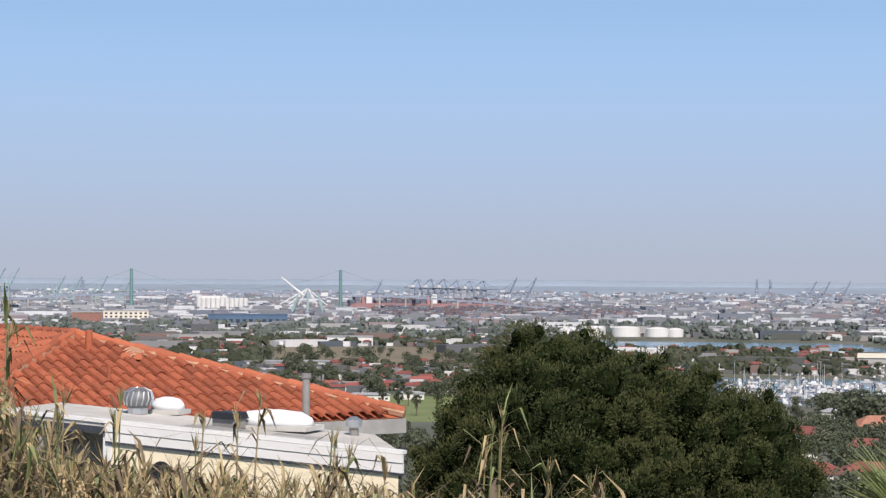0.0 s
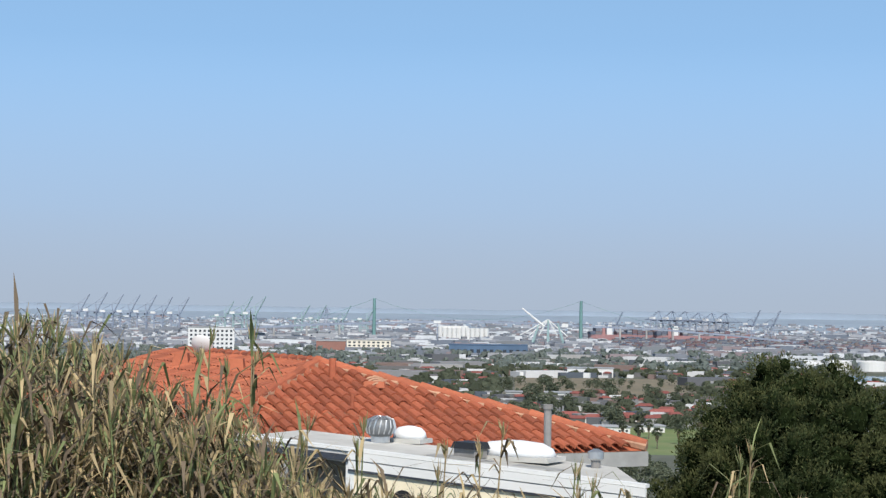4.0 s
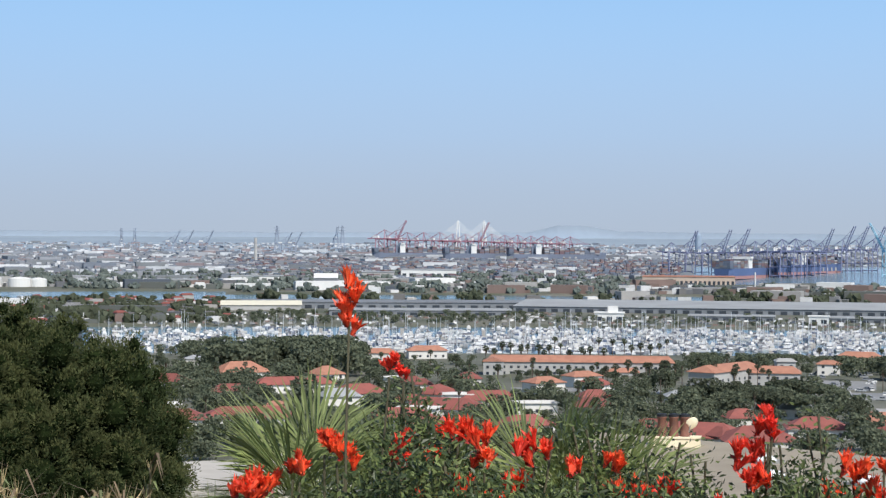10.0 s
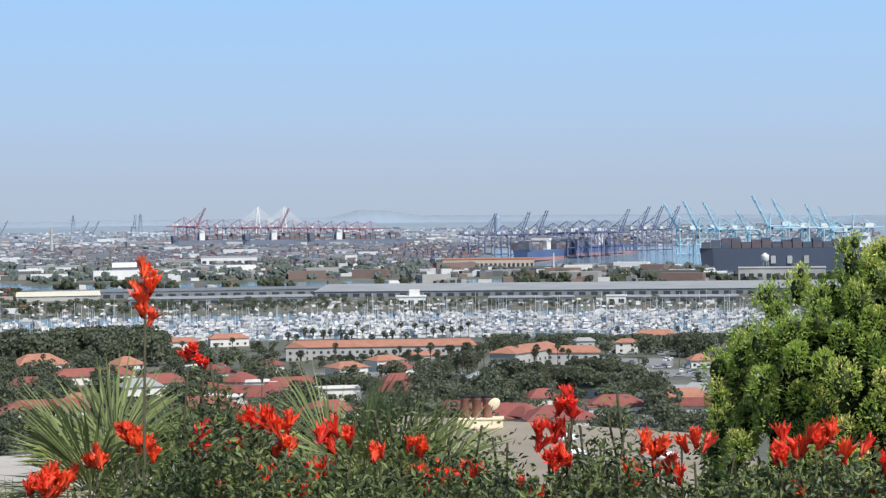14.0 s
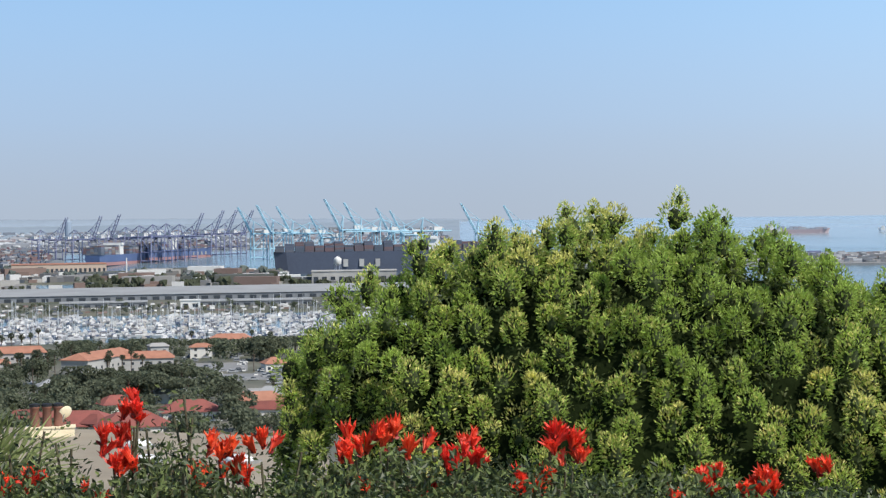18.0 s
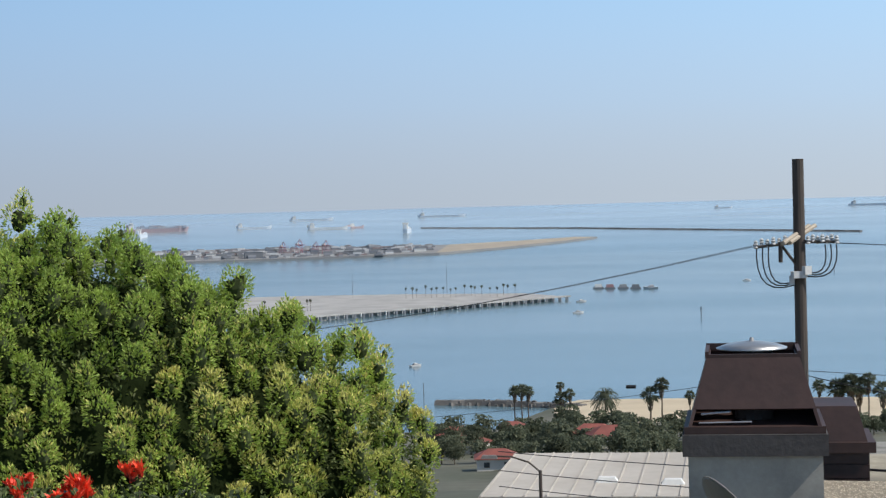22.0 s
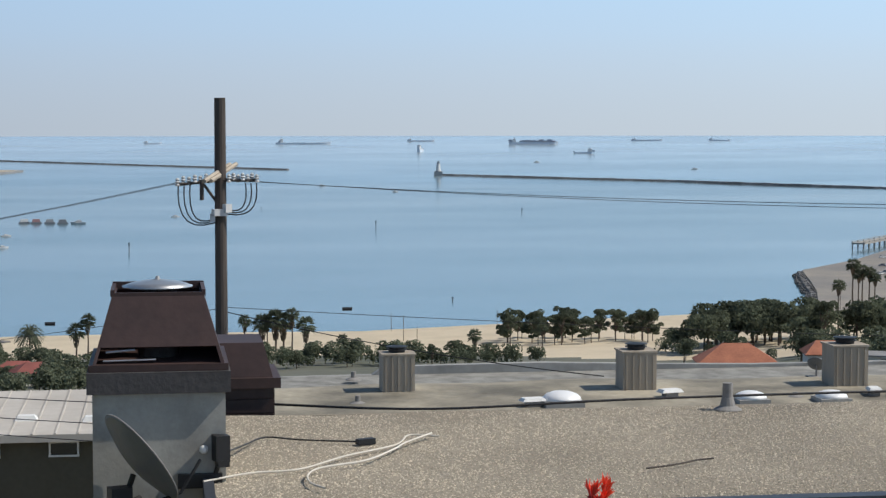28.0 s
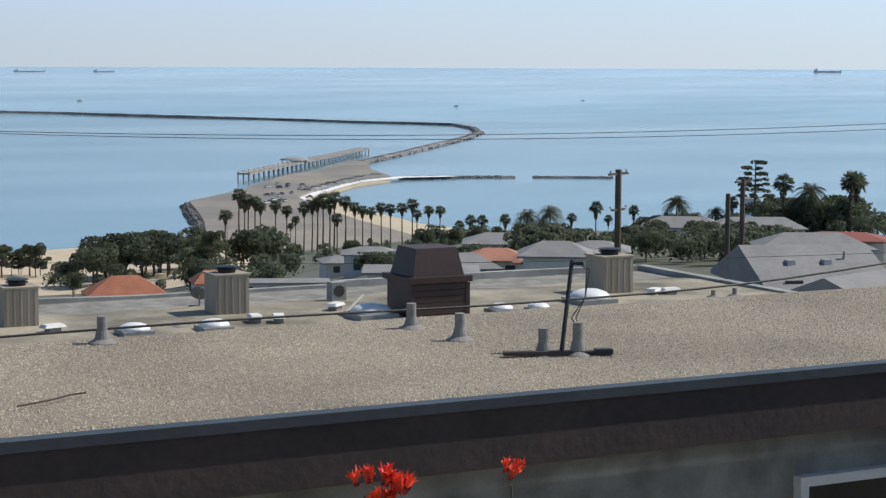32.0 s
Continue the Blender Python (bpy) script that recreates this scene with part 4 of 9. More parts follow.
w_ = hall("marina_office", 47.15, 48.05, 1600, 20, 9.0, M_WHITEWALL, M_WHITEWALL, "white stepped marina office block", doors=3)
part("tower", Shape().box((3, 8, 7), (9, 9, 6)), M_WHITEWALL, w_)
part("wing", Shape().box((-14, 6, -2), (8, 12, 6)), M_WHITEWALL, w_)
hall("marina_office", 53.6, 54.2, 1600, 12, 8.0, M_WHITEWALL, M_WHITEWALL, "small white marina building", doors=2)
hall("tan_terminal", 48.6, 51.4, 2600, 60, 16.0, mat("tan_wall", (0.50, 0.40, 0.33), fine=0.5, broad=0.05, vary=0.1), M_ORANGEROOF, "long tan terminal building with a low orange roof", doors=20)
hall("grey_depot", 57.6, 60.2, 2080, 40, 16.0, M_CONC, M_CONC, "pale grey concrete depot block by the water tower", doors=10)
hall("white_hall", 38.55, 39.25, 2480, 30, 15.0, M_SHEDWALL, M_WHITEWALL, "dark shed with a white gabled roof", ridge=6)
hall("white_hall", 36.0, 37.6, 2680, 50, 12.0, M_WHITEWALL, M_GREYROOF, "white cold-store hall on the quay", doors=6)
hall("white_hall", 41.2, 42.9, 2950, 60, 16.0, M_WHITEWALL, M_GREYROOF, "broad white warehouse on the quay", doors=8)
hall("white_hall", 40.0, 41.0, 2900, 40, 13.0, M_CONC, M_GREYROOF, "grey hall on the port quay", doors=5)
hall("white_hall", 33.4, 35.0, 2550, 50, 10.0, M_CONC, M_GREYROOF, "low pale port hall", doors=6)
hall("blue_hall", 15.97, 18.38, 2960, 60, 19.0, M_BLUESHED, M_BLUESHED, "long deep-blue warehouse by the port", doors=12)
hall("white_hall", 19.6, 21.0, 2110, 30, 12.0, M_WHITEWALL, M_GREYROOF, "white flat-roofed hall among trees", doors=9)
hall("white_hall", 17.72, 19.9, 1600, 20, 7.0, M_WHITEWALL, M_GREYROOF, "long white low building by the dry field", doors=18)
t = hall("white_block", 12.83, 14.18, 3030, 40, 23.0, mat("cream_wall", (0.72, 0.66, 0.55), fine=0.5, broad=0.05, vary=0.08), M_CONC, "cream office block with window rows")
window_rows(t, 70, 4, 20, 3, 9)
t = hall("white_block", 8.0, 9.4, 2900, 40, 42.0, M_WHITEWALL, M_CONC, "tall white slab building with window bands")
window_rows(t, 68, 6, 38, 5, 10)
hall("red_brick_hall", 11.9, 12.8, 3060, 50, 20.0, mat("brick_wall", (0.30, 0.15, 0.12), fine=0.5, broad=0.05, vary=0.15), M_CONC, "dark red brick warehouse block")
sil = thing("grain_silos", spot(16.4, 4450, 2, 0), "row of tall white cylindrical silos", "silo")
for i in range(11):
    part("silo", Shape().tube((-55 + 11 * i, 0, -2), (-55 + 11 * i, 0, 26 + (4 if i in (0, 5) else 0)), 5.4, None, 12), M_WHITEWALL, sil)
part("head_house", Shape().box((-20, 3, 26), (60, 8, 5)), M_WHITEWALL, sil)
for az, r, h in ((27.0, 14, 9), (27.75, 17, 12), (28.75, 19, 12), (29.7, 15, 11), (30.25, 11, 10)):
    t = thing("storage_tank", spot(az, 2520, 2, 0), "squat white oil storage tank", "tank", group="oil storage tanks")
    part("shell", Shape().tube((0, 0, -2), (0, 0, h), r, None, 24), M_WHITEWALL, t)
    part("roof", Shape().lathe((0, 0, h), [(r, 0), (r * 0.5, 1.6), (0.3, 2.2)], 24), M_WHITEWALL, t)
st = thing("power_stack", spot(36.75, 4300, 0, 0), "tall pale power-station chimney", "chimney")
part("shaft", Shape().tube((0, 0, 0), (0, 0, 59), 4.5, 3.2, 12), M_CONC, st)
for az, d, h in ((37.4, 6200, 90), (39.4, 6400, 92), (12.2, 5600, 70)):
    py = thing("lattice_pylon", spot(az, d, 0, 20), "tall lattice power pylon in the haze", "pylon", group="power pylons")
    for x in (-1, 1):
        for y in (-1, 1):
            part("leg", Shape().tube((8 * x, 8 * y, 0), (1.5 * x, 1.5 * y, h), 1.2, 0.8, 5), M_CRANE_GREY, py)
    for z in (0.72, 0.82, 0.92):
        part("arm", Shape().tube((-11, 0, h * z), (11, 0, h * z), 0.9, None, 5), M_CRANE_GREY, py)
wt = thing("water_tower", spot(58.4, 2180, 1, 0), "white water tower on steel legs", "water tower")
for i in range(6):
    a = i * math.pi / 3
    part("leg", Shape().tube((5 * math.cos(a), 5 * math.sin(a), -2), (3.6 * math.cos(a), 3.6 * math.sin(a), 20), 0.5, None, 6), M_CRANE_GREY, wt)
part("tank", Shape().lathe((0, 0, 19), [(2.0, 0), (4.4, 2), (4.6, 7), (4.4, 8), (0.3, 11)], 18), M_WHITEWALL, wt, smooth=True)
for az in (42.95, 43.75):
    cb = thing("bridge_pylon", spot(az, 8200, 0, 0), "pale cable-stayed bridge tower faint in the haze", "bridge tower", group="distant cable-stayed bridge")
    for x in (-1, 1):
        part("tower_leg", Shape().tube((10 * x, 0, 0), (2 * x, 0, 120), 3.5, 2.5, 6), M_WHITEWALL, cb)
    for i in range(5):
        for x in (-1, 1):
            part("stay", Shape().tube((0, 0, 118 - 8 * i), (x * (85 - 12 * i), 0, 45), 1.2, None, 4), M_WHITEWALL, cb)
sq = thing("gantry_frame", spot(45.78, 2900, 0, 0), "white square gantry frame over the container yard", "gantry")
for x in (-8, 8):
    part("leg", Shape().box((x, 0, 0), (2.2, 3, 14)), M_WHITEWALL, sq)
part("beam", Shape().box((0, 0, 14), (19, 3, 3.5)), M_WHITEWALL, sq)
for az, h in ((50.28, 74),):
    t = thing("distant_tower", spot(az, 6400, 0, 0), "distant round high-rise faint in the haze", "building", group="distant towers")
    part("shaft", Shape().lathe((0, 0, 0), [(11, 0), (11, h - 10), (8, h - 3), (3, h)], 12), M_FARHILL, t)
mk_ = thing("port_mast", spot(52.0, 2450, 1, 0), "white control mast on the quay", "mast")
part("shaft", Shape().tube((0, 0, 0), (0, 0, 26), 1.0, 0.7, 8), M_WHITEWALL, mk_)
part("base", Shape().box((0, 0, 0), (9, 6, 5)), M_WHITEWALL, mk_)

# far hills along the horizon
s = Shape()
hills = [(-20, -0.1), (0, -0.06), (18, -0.1), (26, -0.06), (36, -0.1), (45.1, -0.08), (46.0, 0.13), (47.1, 0.13), (48.0, -0.05), (49.6, -0.05), (56, -0.1), (62, -0.2), (68, -0.32)]
prev = None
for i in range(-20 * 2, 68 * 2):
    az = i / 2
    e = lerp(az, hills) + 0.035 * noise.noise((az * 0.9, 0, 0)) + 0.02 * noise.noise((az * 3, 1, 0))
    cur = (at(az, 17500, rise(-0.5, 17500)), at(az, 18500, rise(e, 18500)), at(az, 20500, rise(min(e, -0.1) - 0.3, 20500)))
    if prev:
        s.add([*prev, *cur], [(0, 3, 4, 1), (1, 4, 5, 2)])
    prev = cur
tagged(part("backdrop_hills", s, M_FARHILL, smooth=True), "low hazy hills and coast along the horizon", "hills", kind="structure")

# the spread of the port city: sheds, houses, yards
rng = random.Random(77)
s, s2, tr, tr2 = Shape(), Shape(), Shape(), Shape()


def blob(sh, p, r, h, rng, n=5):
    """A low tree crown far off: a few leaning facets."""
    for i in range(n):
        a = rng.uniform(0, 6.28)
        c = p + Vector((math.cos(a) * r * 0.5, math.sin(a) * r * 0.5, h * rng.uniform(0.25, 0.75)))
        q = r * rng.uniform(0.45, 0.8)
        u = unit_(rng)
        v = u.orthogonal().normalized() * q
        w = u.cross(v.normalized()) * q
        sh.add([c - v, c - w, c + v, c + w, c + u * q, c - u * q], [(0, 1, 4), (1, 2, 4), (2, 3, 4), (3, 0, 4), (1, 0, 5), (2, 1, 5), (3, 2, 5), (0, 3, 5)])


def unit_(rng):
    z, a = rng.uniform(-1, 1), rng.uniform(0, 2 * math.pi)
    r = math.sqrt(1 - z * z)
    return Vector((r * math.cos(a), r * math.sin(a), z))


def dry(az, d):
    return all(height(az + a, d + b) > 0 for a in (-0.25, 0.25) for b in (-25, 25))


for i in range(26000):
    az = rng.uniform(-2, 62)
    d = 1250 * (8.0 ** rng.random()) if rng.random() < 0.75 else 2300 + 3800 * rng.random()
    if not dry(az, d) or (17.5 < az < 23.8 and 950 < d < 2090) or (az > 35 and d < 2030) or (47 < az < 62 and 3000 < d < 4300) or (50 < az < 57 and 2560 < d < 2780) or (27 < az < 36.5 and 1880 < d < 2075 and rng.random() < 0.8) or (26.5 < az < 30.8 and 2390 < d < 2520):
        continue
    k = small(d)
    p = at(az, d, 1.5)
    if d < 3200 and rng.random() < (0.58 if az < 48 or d < 2250 else 0.2):
        r = rng.uniform(4, 9)
        blob(tr if d > 2250 else tr2, p, r * k, r * 1.3 * k, rng)
        continue
    big = rng.random() < 0.07
    w, l, h = (rng.uniform(25, 70), rng.uniform(12, 30), rng.uniform(5, 12)) if big else (rng.uniform(6, 16), rng.uniform(5, 12), rng.uniform(3, 8))
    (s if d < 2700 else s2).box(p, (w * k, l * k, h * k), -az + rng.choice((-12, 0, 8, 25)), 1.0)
tagged(part("far_port_buildings", s2, M_FARCITY), "farther spread of port sheds and houses, haze in their colours", "buildings", kind="stuff")
roofs = Shape()
for i in range(3000):
    az, d = rng.uniform(5, 36), rng.uniform(1190, 2350)
    if not dry(az, d) or (17.5 < az < 24.8 and 950 < d < 1250) or (17.5 < az < 23.8 and 1640 < d < 2090) or (az > 31 and d < 1560):
        continue
    p = at(az, d, 1.5)
    if rng.random() < 0.5:
        r = rng.uniform(3, 6.5)
        blob(tr2, p, r, r * 1.5, rng)
        continue
    w, l, hh, tn = rng.uniform(7, 16), rng.uniform(6, 10), rng.uniform(3, 6.5), -az + rng.choice((-15, 0, 10, 30))
    s.box(p, (w, l, hh), tn, 1.0)
    if rng.random() < 0.28:
        roofs.gable((p.x, p.y, p.z + hh), (w, l), 1.8, tn, 0.4, 0, 2.0)
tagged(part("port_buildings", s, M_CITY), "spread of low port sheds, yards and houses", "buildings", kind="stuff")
tagged(part("far_red_roofs", roofs, M_REDROOF), "tile roofs of the far neighbourhoods", "roofs", kind="stuff")
tagged(part("near_town_trees", tr2, M_LEAF_FAR), "dark trees among the far streets", "trees", kind="stuff")
tagged(part("town_trees", tr, M_DISTLEAF), "scattered dark trees among the far houses", "trees", kind="stuff")
s = Shape()
for i in range(5200):
    az = rng.uniform(36, 54) if i % 3 else rng.uniform(21, 29)
    d = rng.uniform(2850, 4600) if i % 3 else rng.uniform(3600, 4700)
    if not dry(az, d):
        continue
    k = small(d)
    n = rng.randint(1, 4)
    p = at(az, d, 1.5)
    for j in range(n):
        s.box(p + Vector((0, 0, 2.6 * j * k)), (rng.choice((6, 12)) * k, 2.5 * k, 2.5 * k), -az + 35)
s_t = Shape()
for i in range(560):
    az, d = rng.uniform(70, 80.8), rng.uniform(2660, 3050)
    if d < 2640 + max(0, az - 79) * 120:
        continue
    k = small(d)
    p = at(az, d, 3.0)
    for j in range(rng.randint(1, 3)):
        s_t.box(p + Vector((0, 0, 2.6 * j * k)), (rng.choice((6, 12)) * k, 2.5 * k, 2.5 * k), -az + 10)
tagged(part("terminal_yard", s_t, M_FARCITY), "stacked containers and cargo on the terminal, haze in their colours", "containers", kind="stuff")
tagged(part("container_yard", s, M_BOXES), "yards of stacked shipping containers", "containers", kind="stuff")
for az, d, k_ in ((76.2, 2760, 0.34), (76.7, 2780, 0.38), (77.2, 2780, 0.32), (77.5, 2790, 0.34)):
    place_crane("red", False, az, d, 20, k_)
ga = thing("gantry_frame", spot(72.9, 2720, 3, 0), "dark square boat hoist frame on the terminal", "gantry")
for x in (-9, 9):
    part("leg", Shape().box((x, 0, 0), (1.6, 2, 13)), M_CRANE_NAVY, ga)
part("beam", Shape().box((0, 0, 13), (20, 2.4, 2.6)), M_CRANE_NAVY, ga)
for az, d, w, h in ((73.3, 2700, 22, 6), (74.0, 2740, 14, 7), (75.3, 2690, 26, 9), (78.3, 2760, 40, 5), (79.5, 2780, 26, 6), (80.4, 2800, 18, 5)):
    t = thing("terminal_shed", spot(az, d, 3, 5), "low terminal shed among containers", "building", group="terminal sheds")
    part("wall", Shape().box((0, 0, 0), (w, 12, h)), M_WHITEWALL if w < 20 else M_SHEDWALL, t)
    part("roof", Shape().box((0, 0, h), (w + 1, 13, 0.6)), M_GREYROOF, t)


# ---- town, marina, beach ----
def leafy(s, c, r, h, rng, n, q, m=0):
    """Leaf sprays over a lumpy crown."""
    for i in range(n):
        u = unit_(rng)
        if u.z < -0.5:
            u.z = -u.z
        k = 0.75 + 0.25 * rng.random()
        p = Vector((c[0] + u.x * r * k, c[1] + u.y * r * k, c[2] + u.z * h * k))
        w = (u * 1.1 + unit_(rng) + Vector((0, 0, 0.15))).normalized()
        v = w.orthogonal().normalized() * q * rng.uniform(0.6, 1.2)
        t = w.cross(v.normalized()) * q * rng.uniform(0.5, 1.0)
        s.add([p - v, p - t, p + v, p + t], [(0, 1, 2, 3)], m)


def tree_proto(name, label, seed, spread, tall, lobes, trunk=0.3, m=None, parasol=False, airy=False):
    rng = random.Random(seed)
    t = thing(name, Matrix.Identity(4), label, "tree", group="trees of the town")
    s, lite, stem = Shape(), Shape(), Shape().tube((0, 0, -1), (0, 0, tall * 0.55), trunk, trunk * 0.6, 7)
    for i in range(lobes):
        a = rng.uniform(0, 6.28)
        rr = spread * rng.uniform(0.1, 0.62)
        c = (math.cos(a) * rr, math.sin(a) * rr, tall * (rng.uniform(0.72, 0.86) if parasol else rng.uniform(0.36, 0.80)))
        r = spread * (rng.uniform(0.22, 0.4) if airy else rng.uniform(0.36, 0.55))
        if airy:
            c = (c[0] * 1.3, c[1] * 1.3, tall * rng.uniform(0.28, 0.95))
            stem.tube((0, 0, tall * 0.3), c, trunk * 0.5, 0.06, 5)
        leafy(s, c, r, r * (0.45 if parasol else 0.8), rng, 150, spread * 0.075)
        leafy(lite, c, r, r * (0.45 if parasol else 0.8), rng, 50, spread * 0.105)
        if not parasol:
            leafy(lite, (c[0], c[1], c[2] * 0.5), r * 1.1, r, rng, 10, spread * 0.14)
    part("crown", s, m or M_LEAF_FAR, t)
    part("trunk", stem, M_BARK, t)
    CROWNS[t.name] = lite
    return t


CROWNS = {}
HOMES = [(46.7, 965, 3.1), (51.7, 880, 1.7)]
WOODS = Shape()


def sow(proto, az, d, k, turn=0.0):
    """A far tree that joins the woodland between the houses."""
    p = at(az, d, max(hill(az, d) if d < 1180 else height(az, d), 0.5))
    m = Matrix.Translation(p) @ Euler((0, 0, radians(turn))).to_matrix().to_4x4() @ Matrix.Diagonal((k, k, k, 1))
    c = CROWNS[proto.name]
    WOODS.add([m @ Vector(v) for v in c.v], c.f)


M_SKIRT = mat("dead_palm_fronds", (0.16, 0.12, 0.085), (0.11, 0.085, 0.06), fine=3, broad=0.5, vary=0.3, island=0.25, bump=0)


def palm_proto(name, label, seed, tall, size, fan_=True, n=40, skirt=0.0):
    """A palm: fan palms have a spiky round head over a skirt of dead fronds, date palms long arching fronds."""
    rng = random.Random(seed)
    t = thing(name, Matrix.Identity(4), label, "palm", group="palms of the town")
    part("trunk", Shape().tube((0, 0, -1), (0.2, 0, tall * 0.5), 0.27, 0.2, 7).tube((0.2, 0, tall * 0.5), (0.1, 0.1, tall), 0.2, 0.17, 7), M_BARK, t)
    s = Shape()
    hub = Vector((0.1, 0.1, tall))
    for i in range(n):
        a, el = i * 2.4 + rng.uniform(-0.3, 0.3), rng.uniform(-0.75, 1.35)
        d = Vector((math.cos(el) * math.cos(a), math.cos(el) * math.sin(a), math.sin(el)))
        if fan_:
            p = hub + d * size * rng.uniform(0.35, 0.55)
            side = d.cross(Vector((0, 0, 1))).normalized()
            s.tube(hub, p, 0.03, 0.03, 3, 0, False)
            for k in range(9):
                b = -1.2 + 2.4 * k / 8
                w = d * math.cos(b) + side * math.sin(b)
                q = p + w * size * rng.uniform(0.62, 0.85) - Vector((0, 0, size * rng.uniform(0.1, 0.3)))
                sd = w.cross(unit_(rng)).normalized() * size * 0.055
                s.add([p, p.lerp(q, 0.55) + sd, q, p.lerp(q, 0.55) - sd], [(0, 1, 2, 3)])
        else:
            pts = [hub + d * size * f - Vector((0, 0, size * 0.6 * f * f)) for f in (0, 0.33, 0.66, 1.0)]
            side = d.cross(Vector((0, 0, 1))).normalized()
            for p, q in zip(pts, pts[1:]):
                for k in range(4):
                    c = p.lerp(q, k / 4)
                    for sg in (-1, 1):
                        e = c + side * sg * size * 0.17 + (q - p) * 0.5 - Vector((0, 0, size * 0.07))
                        s.add([c, c.lerp(e, 0.6) + (q - p) * 0.11, e, c.lerp(e, 0.6) - (q - p) * 0.09], [(0, 1, 2, 3)])
    part("crown", s, M_LEAF_FAR, t, "head of fronds")
    if skirt:
        s = Shape()
        for i in range(60):
            a, z = rng.uniform(0, 6.28), tall - rng.random() * skirt
            r = size * (0.5 - 0.28 * (tall - z) / skirt)
            o = Vector((math.cos(a), math.sin(a), 0))
            w = Vector((-o.y, o.x, 0)) * 0.22
            b = Vector((0.1, 0.1, z))
            s.add([b + o * 0.15, b + o * r + w - Vector((0, 0, 0.5)), b + o * r * 0.8 - Vector((0, 0, 1.3)), b + o * r - w - Vector((0, 0, 0.5))], [(0, 1, 2, 3)])
        part("skirt", s, M_SKIRT, t, "skirt of dead hanging fronds")
    return t


TREES = [tree_proto("broad_tree", "dark round street tree among the houses", 1, 5.5, 9.5, 7), tree_proto("broad_tree", "spreading dark green tree among the houses", 2, 7.0, 10.5, 9), tree_proto("slim_tree", "narrow dark tree beside the street", 3, 3.2, 10.0, 6), tree_proto("broad_tree", "low bushy tree in a garden", 4, 4.5, 6.0, 6), tree_proto("parasol_pine", "flat-topped spreading pine tree", 5, 10.0, 9.5, 11, 0.45, parasol=True), tree_proto("eucalyptus_tree", "open-crowned tall tree with pale limbs by the beach", 6, 4.6, 13.0, 15, 0.22, airy=True)]
PALMS = [palm_proto("fan_palm_tree", "tall fan palm with a spiky round head and dead skirt", 11, 11.0, 2.2, skirt=3.0), palm_proto("fan_palm_tree", "slender fan palm with a small head", 12, 14.0, 1.9, skirt=2.0), palm_proto("fan_palm_tree", "short stout fan palm with a shaggy skirt", 13, 7.5, 2.4, skirt=3.5), palm_proto("date_palm_tree", "date palm with a heavy arching crown", 14, 9.0, 4.0, False, 54)]
TREE_TALL = {p.name: h for p, h in zip(TREES, (9.5, 10.5, 10.0, 6.0, 9.5, 12.0))}
used = set()


def plant(proto, az, d, k=1.0, z=None, turn=0.0):
    zz = max(hill(az, d) if d < 1180 else height(az, d), 0.5) if z is None else z
    m = Matrix.Translation(at(az, d, zz)) @ Euler((0, 0, radians(turn))).to_matrix().to_4x4() @ Matrix.Diagonal((k, k, k, 1))
    if proto.name not in used:
        used.add(proto.name)
        proto.matrix_world = m
        return proto
    return put(proto, m)


def house_proto(m_, w, d, h, rh, roof_m, label, wall_m=None, hip=None, cols=4, name="red_roof_house", cat="house", group="tile-roofed houses", wings=False):
    t = thing(name, m_, label, cat, group)
    part("wall", Shape().box((0, 0, -3), (w, d, h + 3)), wall_m or M_STUCCO, t)
    part("roof", Shape().gable((0, 0, h), (w, d), rh, 0, 0.7, 0, d * 0.45 if hip is None else hip), roof_m, t)
    for r in range(max(1, int(h // 3))):
        for c in range(cols):
            part("window", Shape().box((-w / 2 + w * (c + 0.5) / cols, -d / 2 - 0.02, 1.0 + 3.0 * r), (min(1.4, w / cols * 0.5), 0.12, 1.3)), M_WINDOW, t)
    if wings:
        part("wing", Shape().box((w * 0.3, -d * 0.7, -3), (w * 0.25, d * 0.6, h + 2.6)), wall_m or M_STUCCO, t)
        part("wing_roof", Shape().gable((w * 0.3, -d * 0.7, h - 0.4), (w * 0.25, d * 0.6), rh * 0.7, 90, 0.5), roof_m, t)
    return t


def set_house(az, el, w, d, h, rh, roof_m, label, turn=0, up=None, **kw):
    """A house whose eaves show at the angle el."""
    dist = gd(az, el, h)
    w, d, rh = (w * 1.15, d * 1.1, rh * 1.25) if 33 < az < 58 else (w, d, rh)
    HOMES.append((az, dist, math.degrees(w / 2 / dist)))
    return house_proto(spot(az, dist, max(hill(az, dist), 1), turn), w, d, h, rh, roof_m, label, **kw)


# smaller houses scattered through the streets
rng = random.Random(133)
for i in range(34):
    az, el = rng.uniform(33, 58), -4.35 - 1.9 * rng.random()
    d = gd(az, el, 3)
    if any(abs(az - ha) < hw + 0.7 and abs(d - hd) < 60 for ha, hd, hw in HOMES):
        continue
    m = rng.choice((M_REDROOF, M_REDROOF, M_ORANGEROOF, M_GREYROOF, M_STUCCO))
    kind_ = {M_REDROOF: "house with a red tile roof", M_ORANGEROOF: "house with an orange tile roof", M_GREYROOF: "house with a grey roof", M_STUCCO: "house with a flat white roof"}[m]
    set_house(az, el, rng.uniform(8, 14), rng.uniform(7, 10), rng.uniform(3, 6), 0.5 if m is M_STUCCO else rng.uniform(1.6, 2.4), m, "small white-walled " + kind_, rng.uniform(-40, 40), cols=3)
